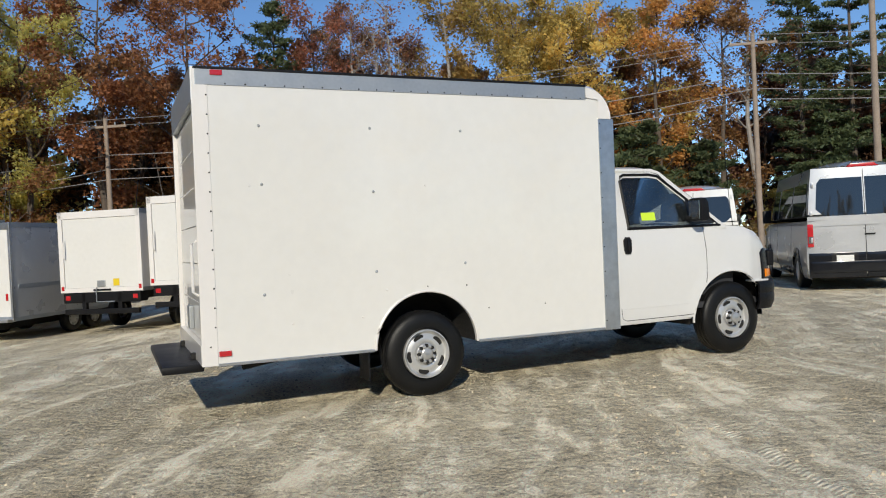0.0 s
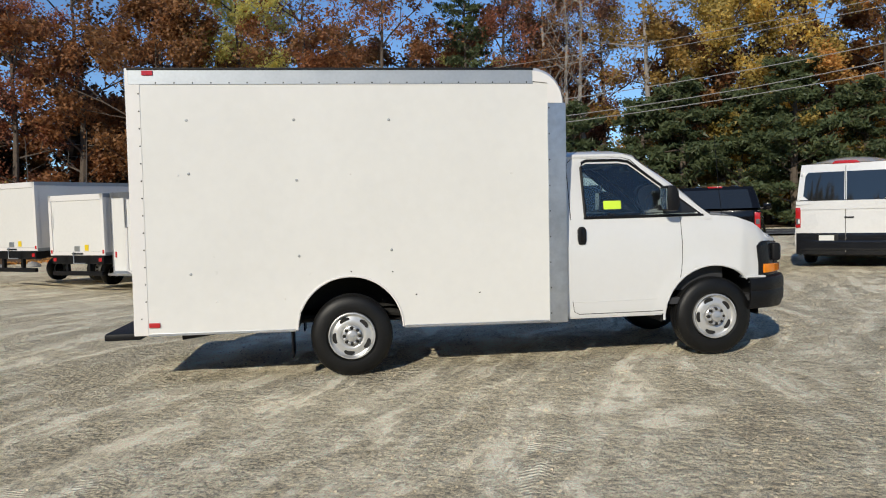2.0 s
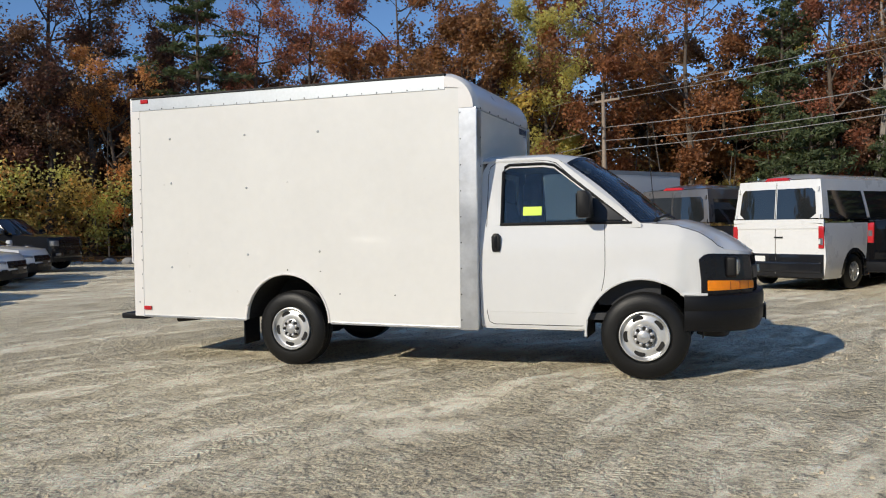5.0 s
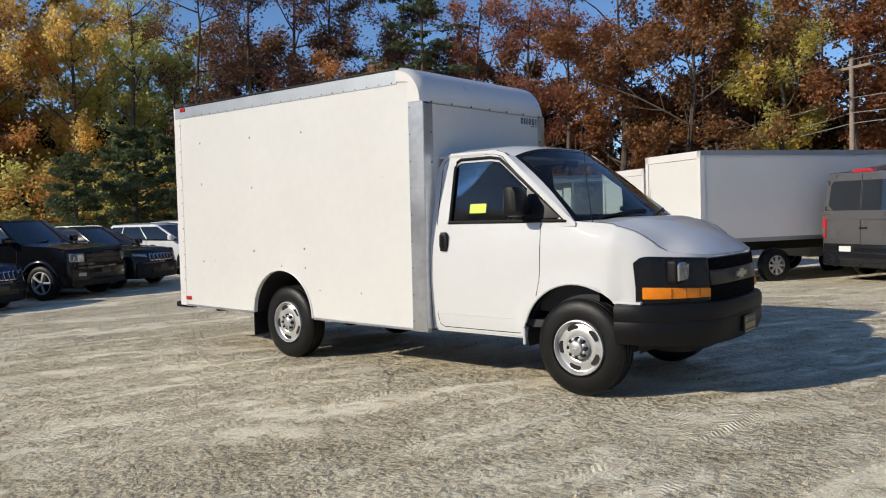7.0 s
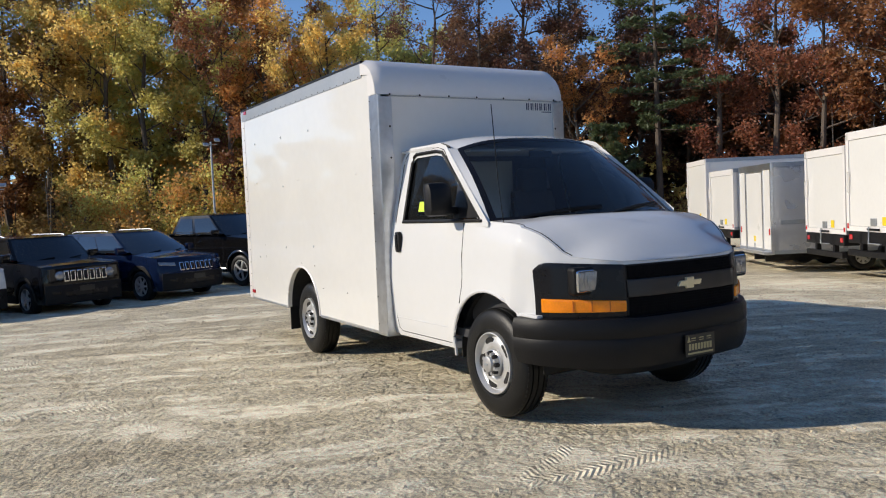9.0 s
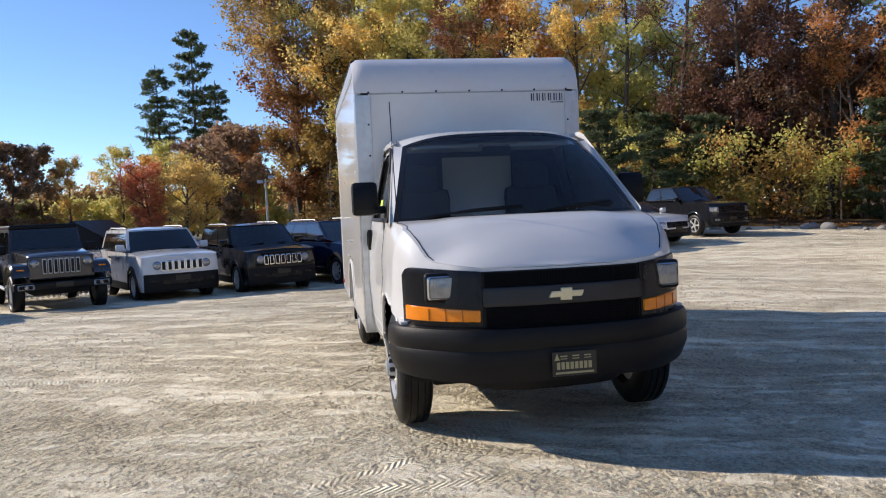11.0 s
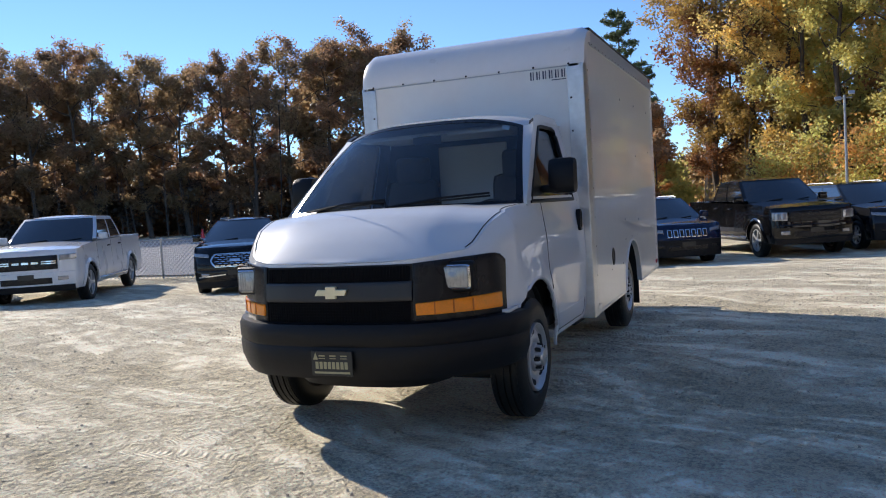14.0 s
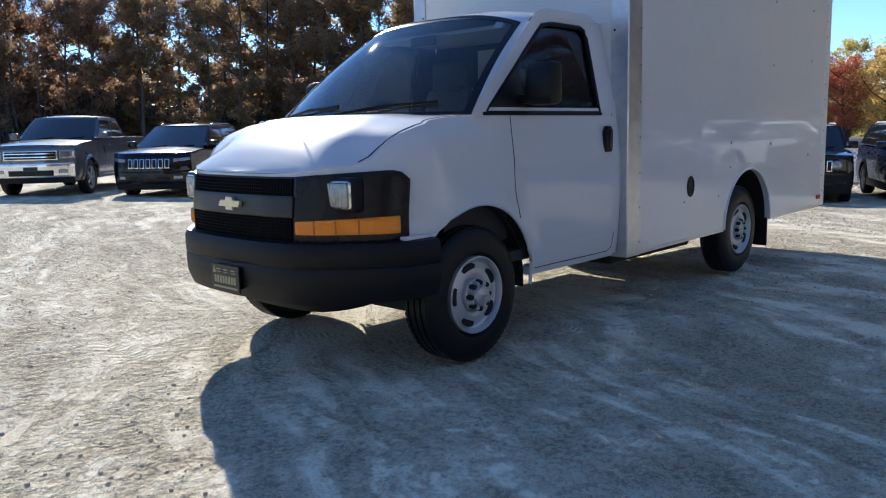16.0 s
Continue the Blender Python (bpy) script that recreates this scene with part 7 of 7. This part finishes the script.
FAMILY = {"maple": "gold", "dull": "rust", "gold": "olive", "dullgold": "rust", "olive": "gold", "thin": "olive", "rust": "rust", "red": "rust", "oak": "dark", "darkoak": "dark", "low": "dark", "bare": "dark", "pine": "dark", "dense_pine": "olive"}
FIRST = [(float(e.split()[0]), e.split()[1]) for e in ROW_ONE.split(",")]
for _s, _kind in FIRST:
    _x, _y = point_on(EDGE, _s, wood_rng.uniform(-0.5, 0.9))
    plant(_kind, _x, _y, max(1.0, math.hypot(_x, _y + 4) / 46), 0.05)
for _back, _step, _tall in ((4.0, 4.6, 0.82), (8.5, 6.0, 0.86)):
    for _s in np.arange(1.5, 131, _step):
        _x, _y = point_on(EDGE, _s + wood_rng.uniform(-1, 1), _back + wood_rng.uniform(-0.8, 0.8))
        _near = min(FIRST, key=lambda e: abs(e[0] - _s))[1]
        plant("back_" + FAMILY[_near], _x, _y, _tall * max(1.0, math.hypot(_x, _y + 4) / 48))
# unseen ring of trees, added only to be mirrored in paint and glass
for _x, _y in along([(24, -66), (48, -52), (62, -28), (64, -2), (52, 14)], 10.0, 0, 2.0):
    plant(wood_rng.choice("back_brown back_gold back_dark back_rust".split()), _x, _y, 1.1)
FAR = [(-63, -29.5), (-57, -48), (-37, -68), (-9, -80), (20, -82)]
for _x, _y in along(FAR, 3.5, 0.0, 1.2):
    plant("brown", _x, _y, 1.12 if _x < -45 else 1.0)
for _x, _y in along(FAR, 5.2, 5.5, 1.2):
    plant("back_brown", _x, _y, 1.12 if _x < -45 else 1.0)
for _x, _y in along([(-52, -6), (-62, -8), (-74, -15), (-66, -27)], 3.0, 0, 2.5):
    plant(wood_rng.choice("back_gold back_brown back_olive back_olive back_brown".split()), _x, _y, 0.55)
for _k, _x, _y, _s in (("bare_pine", -88, -17.2, 1.42), ("bare_pine", -88.5, -13.2, 1.5), ("bare_pine", -90, -11.0, 1.3), ("scarlet", -46, -10.8, 0.82), ("scarlet", -49, -11.6, 0.7), ("sapling", -45.5, -9.0, 1.0), ("sapling", -47, -7.6, 0.9), ("maple", -52, -5.0, 0.45), ("bushy", -30.5, 12.5, 0.9), ("bushy", -30, 9.5, 0.75), ("bushy", -31, 15.5, 0.7), ("bushy", -33, 18.5, 0.8)):
    plant(_k, _x, _y, _s)
for _s, _back in ((35.5, 3.0), (40.5, 2.5), (38, 5.0), (79, 4.0)):
    plant("darkoak", *point_on(EDGE, _s, _back), 0.9)
for _s, _back, _size in ((8, -1.5, 1.0), (12, -1, 1.1), (19.5, -2.2, 1.0), (23, -1.8, 1.2), (26.3, -2.4, 1.3), (29, -1.2, 1.25), (32, -2.4, 1.35), (35, -1.6, 1.2), (39, -1.6, 1.25), (43.5, -2.2, 1.0), (60, -2, 0.7), (79, -1.5, 0.9), (88, -2.5, 0.9), (91.5, -2, 1.0), (94, -3, 0.85)):
    plant("bushy", *point_on(EDGE, _s, _back), _size)


def undergrowth(name, line, back, count, leaf, high, size, seed, label, step=0.5, wide=1.0):
    nrng = np.random.default_rng(seed)
    pts = along(line, step, back, 1.3 * wide)
    cs = [(x, y, ground_z(x, y) + high * (0.08 + 0.87 * wood_rng.random())) for x, y in pts]
    ob = leaf_cloud(name, cs, [0.6 * wide, 1.0 * wide, 1.5 * wide], count, size, leaf, nrng, None, 0.8)
    tagged(ob, label, "undergrowth", kind="stuff")


undergrowth("undergrowth", EDGE, 0.5, 24000, BROWN, 2.0, 0.15, 5, "brown brush along the edge of the woods")
SUNNY = [(-29, 23.5), (-35, 15), (-42, 8), (-52, 1)]
for _leaf, _n, _seed, _what in ((DULLGOLD, 10000, 51, "dull golden saplings and low boughs"), (MAPLE, 7000, 52, "orange saplings and low boughs"), (OLIVE, 13000, 53, "olive saplings and low boughs")):
    undergrowth("undergrowth", SUNNY, 0.2, _n, _leaf, 4.6, 0.12, _seed, _what + " at the edge of the woods", 0.5, 1.0)
undergrowth("undergrowth", EDGE, 3.5, 30000, OLIVE, 4.0, 0.18, 6, "olive brush under the trees")
# thickets in the darkened brush colour stand for the shade among the trunks
undergrowth("undergrowth", EDGE, 10.5, 40000, SHADED_BRUSH, 9.3, 0.48, 7, "brown thicket darkened for the shade deep in the woods", 0.14, 1.2)
undergrowth("undergrowth", EDGE, 13.0, 26000, SHADED_BRUSH, 9.8, 0.66, 17, "dull brown thicket, its colour darkened for woodland shade", 0.14, 1.3)
undergrowth("undergrowth", FAR, 1.0, 26000, SHADED_BRUSH, 5.0, 0.26, 8, "brush darkened for the shade under the far trees")
undergrowth("undergrowth", FAR, 11.0, 40000, FARBROWN, 8.0, 0.5, 9, "brown thicket under the far trees", 0.14, 1.5)
undergrowth("undergrowth", [(-72, -38), (-66, -52), (-56, -64), (-44, -76)], 0.0, 16000, FARBROWN, 6.5, 0.5, 49, "brown thicket at the bend of the far trees", 0.14, 1.5)
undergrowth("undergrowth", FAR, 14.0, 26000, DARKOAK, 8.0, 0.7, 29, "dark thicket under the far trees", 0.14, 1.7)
undergrowth("undergrowth", [(-55, -7), (-64, -10), (-76, -16), (-68, -30)], 3.0, 30000, OLIVE, 3.6, 0.24, 19, "yellowing scrub beyond the lot", 0.2)
undergrowth("undergrowth", [(-64, -5), (-72, -8), (-84, -14), (-78, -30)], 8.0, 32000, BROWN, 5.0, 0.36, 39, "low brown woods beyond the lot", 0.14, 1.3)


def thin_stems(name, line, back, count, high, seed, label):
    """Bare saplings and grey stems standing among the trees."""
    rng = random.Random(seed)
    b = bmesh.new()
    pts = along(line, 0.2, back, 2.2)
    for _ in range(count):
        x, y = rng.choice(pts)
        h = high * rng.uniform(0.5, 1.15)
        r = rng.uniform(0.025, 0.07)
        dx, dy = rng.uniform(-0.1, 0.1) * h, rng.uniform(-0.1, 0.1) * h
        z = ground_z(x, y) - 0.05
        tube([(x, y, z), (x + dx * 0.35 + rng.uniform(-0.2, 0.2), y + dy * 0.35, z + h * 0.5), (x + dx, y + dy, z + h)], r, 4, b, r1=0.012)
        for k in range(4):
            f = rng.uniform(0.35, 0.95)
            a, reach = rng.uniform(0, 6.28), h * rng.uniform(0.08, 0.2)
            q = Vector((x + dx * f, y + dy * f, z + h * f))
            tube([q, q + Vector((math.cos(a) * reach, math.sin(a) * reach, reach * rng.uniform(0.5, 1.2)))], 0.016, 3, b, r1=0.006)
    tagged(part(name, b, GREYBARK, None, "", True), label, "saplings", kind="stuff")


GREYBARK = mat("grey_sapling_bark", (0.13, 0.115, 0.10), 0.9, var=0.3, vscale=3)
thin_stems("bare_saplings", FAR, 0.5, 170, 8.5, 3, "bare grey saplings among the far trees")
thin_stems("bare_saplings", EDGE, 0.6, 130, 6.5, 4, "bare grey saplings along the edge of the woods")


def traffic_cone(x, y):
    c = thing("traffic_cone", "faded red traffic cone on the grey lot", "traffic cone", "", pose(x, y, ground_z(x, y) + 0.05))
    part("base", block(-0.2, 0.2, -0.2, 0.2, 0, 0.04, 0.01), REDLENS, c)
    cone = lathe([(0.15, 0.04), (0.04, 0.85), (0.0, 0.86)], 16)
    cone.transform(Matrix.Rotation(radians(90), 4, "X"))
    part("cone", cone, REDLENS, c, "", True)


traffic_cone(-30.4, -26.9)

def build_shed(x, y, turn):
    """A low shed with a dark gable roof beyond the fence."""
    sh = thing("shed", "low shed with a dark gable roof behind the fence", "shed", "", pose(x, y, ground_z(x, y), 0, 0, turn))
    part("wall", block(-1.3, 1.3, -1.7, 1.7, 0, 0.85), DARK, sh)
    for k in (-1, 1):
        part("roof_slope", prism([(0.0, 1.62), (k * 1.62, 0.74), (k * 1.62, 0.68), (0.0, 1.55)], -1.9, 1.9), BLACK, sh, "dark shingled roof slope")
    part("gable", prism([(-1.3, 0.85), (1.3, 0.85), (0, 1.52)], -1.7, -1.66), DARK, sh)


build_shed(-38.3, -12.4, 75)

# ---- edges of the yard ----
def flat_sheet(name, poly, z, material, label, category):
    b = bmesh.new()
    b.faces.new([b.verts.new((x, y, z)) for x, y in poly])
    ob = part(name, b, material)
    return tagged(ob, label, category, kind="structure")


def draped(name, side_a, side_b, lift, material, label, category):
    """A sheet between two polylines, lying on the ground."""
    def at(line, t):
        k = min(len(line) - 2, int(t * (len(line) - 1)))
        f = t * (len(line) - 1) - k
        return Vector(line[k]).lerp(Vector(line[k + 1]), f)
    rows = []
    for t in np.linspace(0, 1, 40):
        a, c = at(side_a, t), at(side_b, t)
        rows.append([])
        for u in np.linspace(0, 1, 24):
            q = a.lerp(c, u)
            rows[-1].append((q.x, q.y, ground_z(q.x, q.y) + lift))
    ob = part(name, sheet(rows), material, None, "", True)
    return tagged(ob, label, category, kind="structure")


ASPHALT = mat("asphalt", (0.055, 0.056, 0.058), 0.9, var=0.25, vscale=0.8, bump=0.3, bscale=60)
LITTER = mat("fallen_leaves_floor", (0.17, 0.095, 0.05), 0.95, var=0.45, vscale=0.9, bump=0.6, bscale=30, second=(0.09, 0.06, 0.035))
GREYLOT = mat("grey_gravel", (0.36, 0.35, 0.345), 0.95, var=0.5, vscale=2.5, bump=1.0, bscale=9, spec=0.1)
LINE = mat("road_line_white", (0.7, 0.7, 0.68), 0.7)
EDGE_IN = [(34, 21), (27, 27), (13, 34), (-6, 33.8), (-18, 30), (-27, 24), (-33, 15), (-40, 7), (-52, 0)]
_shell = [(70, 16)] + EDGE_IN + [(-90, -4), (-90, 70), (70, 70)]


def inside(x, y, poly):
    hit = False
    for (x0, y0), (x1, y1) in zip(poly, poly[1:] + poly[:1]):
        if (y0 > y) != (y1 > y) and x < x0 + (x1 - x0) * (y - y0) / (y1 - y0):
            hit = not hit
    return hit


def forest_floor():
    b, step, grid = bmesh.new(), 0.8, {}

    def vert(i, j):
        if (i, j) not in grid:
            x, y = i * step, j * step
            grid[i, j] = b.verts.new((x, y, ground_z(x, y) + 0.07))
        return grid[i, j]
    for i in range(-112, 70):
        for j in range(-5, 86):
            if inside((i + 0.5) * step, (j + 0.5) * step, _shell):
                b.faces.new((vert(i, j), vert(i + 1, j), vert(i + 1, j + 1), vert(i, j + 1)))
    tagged(part("forest_floor", b, LITTER, None, "", True), "leaf-strewn forest floor", "ground", kind="structure")


forest_floor()
_u, _n = Vector((-0.9, 0.436)), Vector((0.436, 0.9))
_c0, _c1 = Vector((60, 4.5)), Vector((2, 32.6 - 1.2))
flat_sheet("road", [tuple(_c0 - _n * 3.6), tuple(_c0 + _n * 3.6), tuple(_c1 + _n * 2.0), tuple(_c1 - _n * 3.6)], 0.075, ASPHALT, "grey asphalt road beyond the yard", "road")
for _k in (-3.2, 0.0):
    flat_sheet("road_line", [tuple(_c0 + _n * _k), tuple(_c0 + _n * (_k + 0.15)), tuple(_c1 + _n * (_k + 0.15)), tuple(_c1 + _n * _k)], 0.080, LINE, "white painted road line", "road marking")
draped("gravel_lot", [(-20.6, -1.4), (-16.2, -9.2), (-12.3, -20.5), (-9.4, -30), (-6, -46)], [(-46, -3), (-54, -16), (-52, -34), (-36, -50), (-16, -60)], 0.05, GREYLOT, "grey gravel lot behind the fence", "ground")


def litter(name, line, count, spread, seed, leaf, label):
    nrng = np.random.default_rng(seed)
    pts = along(line, 0.4, 0, spread)
    cs = [(x, y, ground_z(x, y) + 0.05) for x, y in pts]
    tagged(leaf_cloud(name, cs, [0.3, 0.6], count, 0.11, leaf, nrng, None, 0.06), label, "leaves", kind="stuff")


litter("fallen_leaves", EDGE_IN[3:], 7000, 1.3, 15, MAPLE, "orange fallen leaves along the woods")


def build_rocks():
    rng = random.Random(9)
    for x, y in along([(-10, 30.5), (-17, 27.6), (-25.4, 20.2), (-29.6, 10)], 0.85, 0, 0.7):
        s = rng.uniform(0.12, 0.38)
        b = bmesh.new()
        bmesh.ops.create_icosphere(b, subdivisions=2, radius=s)
        for v in b.verts:
            v.co *= 1 + 0.28 * noise.noise(v.co * (2.2 / s) * 0.5 + Vector((x, y, 0)))
            v.co.z *= 0.65
        ob = part("rock", b, STONE, None, "", False)
        ob.matrix_basis = pose(x, y, ground_z(x, y) + s * 0.25, 0, 0, rng.uniform(0, 360))
        tagged(ob, "grey field stone at the edge of the woods", "rock", "stones along the woods")


build_rocks()


ZINCWIRE = mat("zinc_coated_wire", (0.62, 0.63, 0.64), 0.45, 0.25, var=0.1)


def build_fence():
    """Chain-link fence: posts, rails and woven wire."""
    line = [(-19.5, -1.0), (-17.2, -5.2), (-15.3, -9.4), (-13.6, -14.5), (-11.5, -20.5), (-8.5, -30)]
    f = thing("fence", "galvanised chain-link fence on steel posts", "fence")
    H = 1.15
    vs, fs = [], []
    for (x0, y0), (x1, y1) in zip(line, line[1:]):
        n = math.hypot(x1 - x0, y1 - y0)
        d = Vector(((x1 - x0) / n, (y1 - y0) / n, 0))
        at = lambda s, z: Vector((x0, y0, ground_z(x0 + d.x * s, y0 + d.y * s))) + d * s + Vector((0, 0, z))
        part("top_wire", tube([at(0, H - 0.02), at(n, H - 0.02)], 0.018, 6), GALV, f)
        m = max(2, round(n / 2.6))
        for k in range(m):
            part("post", tube([at(n * k / m, -0.05), at(n * k / m, H + 0.06)], 0.028, 8), GALV, f, "", True)
        s = -H
        while s < n:
            for sg in (1, -1):
                a, c = (s, s + H)
                za, zc = (0, H) if sg > 0 else (H, 0)
                if a < 0:
                    za += (zc - za) * (-a) / H
                    a = 0
                if c > n:
                    zc = za + (zc - za) * (n - a) / (c - a)
                    c = n
                p, q = at(a, za + 0.02), at(c, zc)
                w = Vector((0, 0, 0.008)) - d * 0.008 * sg
                side = Vector((-d.y, d.x, 0)) * 0.008
                k = len(vs)
                for e in (p, q):
                    vs += [e + w, e + side, e - w, e - side]
                fs += [(k + i, k + (i + 1) % 4, k + 4 + (i + 1) % 4, k + 4 + i) for i in range(4)]
            s += 0.125
    me = bpy.data.meshes.new("chain_link")
    me.from_pydata([tuple(v) for v in vs], [], fs)
    me.materials.append(ZINCWIRE)
    ob = new("chain_link", me)
    ob.parent = f
    tagged(ob, "woven galvanised wire", kind="stuff")


build_fence()


def utility_pole(x, y, h, turn, label):
    p = thing("utility_pole", label, "pole", "poles along the road", pose(x, y, 0, 0, 0, turn))
    part("pole", tube([(0, 0, -0.1), (0.03, 0, h * 0.5), (0, 0, h)], 0.15, 10, r1=0.10), POLEWOOD, p, "", True)
    part("crossarm", block(-0.05, 0.05, -1.1, 1.1, h - 0.55, h - 0.43, 0.01), POLEWOOD, p)
    for y_ in (-1.0, -0.5, 0.5, 1.0):
        part("insulator", tube([(0, y_, h - 0.43), (0, y_, h - 0.28)], 0.035, 6), GALV, p)


POLES = [(47, 6, 10.5), (22.3, 20.8, 10.3), (-5.8, 35.0, 8.2), (-22, 42, 8.2)]
for _x, _y, _h in POLES:
    utility_pole(_x, _y, _h, 60, "weathered wooden utility pole")
utility_pole(20.8, 13.4, 12.0, 60, "thick wooden utility pole near the road")


WIRE = mat("weathered_cable", (0.33, 0.32, 0.31), 0.6, var=0.1)


def cable(a, c, sag, r=0.024):
    a, c = Vector(a), Vector(c)
    b = tube([a.lerp(c, t) - Vector((0, 0, 4 * sag * t * (1 - t))) for t in np.linspace(0, 1, 14)], r, 4)
    tagged(part("power_line", b, WIRE), "overhead power line on wooden poles", "cable", "power lines")


for (_x0, _y0, _h0), (_x1, _y1, _h1) in zip(POLES, POLES[1:]):
    for _o, _d, _s in ((0.9, 0.3, 0.5), (-0.9, 0.3, 0.5), (0, 1.9, 0.7), (0, 2.6, 0.8), (0, 3.1, 0.6)):
        cable((_x0 + _o * 0.4, _y0 + _o * 0.9, _h0 - _d), (_x1 + _o * 0.4, _y1 + _o * 0.9, _h1 - _d), _s, 0.012 if _d < 1 else 0.018)


def lamp_post(x, y, h, name_label):
    p = thing("lamp_post", name_label, "lamp post", "yard lights", pose(x, y, ground_z(x, y), 0, 0, 0))
    part("post", tube([(0, 0, 0), (0, 0, h)], 0.06, 8, r1=0.045), GALV, p, "", True)
    part("bracket", tube([(0, -0.28, h - 0.12), (0, 0.28, h - 0.12)], 0.025, 6), GALV, p)
    for s in (-1, 1):
        b = block(-0.08, 0.13, -0.12, 0.12, -0.03, 0.03, 0.015)
        b.transform(Matrix.Translation((0.1, s * 0.25, h - 0.02 + 0.1 * s)) @ Matrix.Rotation(radians(38), 4, "Y"))
        l = part("flood_head", b, RAIL, p, "grey LED flood head")


lamp_post(-31.0, 5.2, 4.9, "slim grey yard light with two flood heads")
lamp_post(-33.0, -3.2, 3.2, "short grey yard light at the far end")
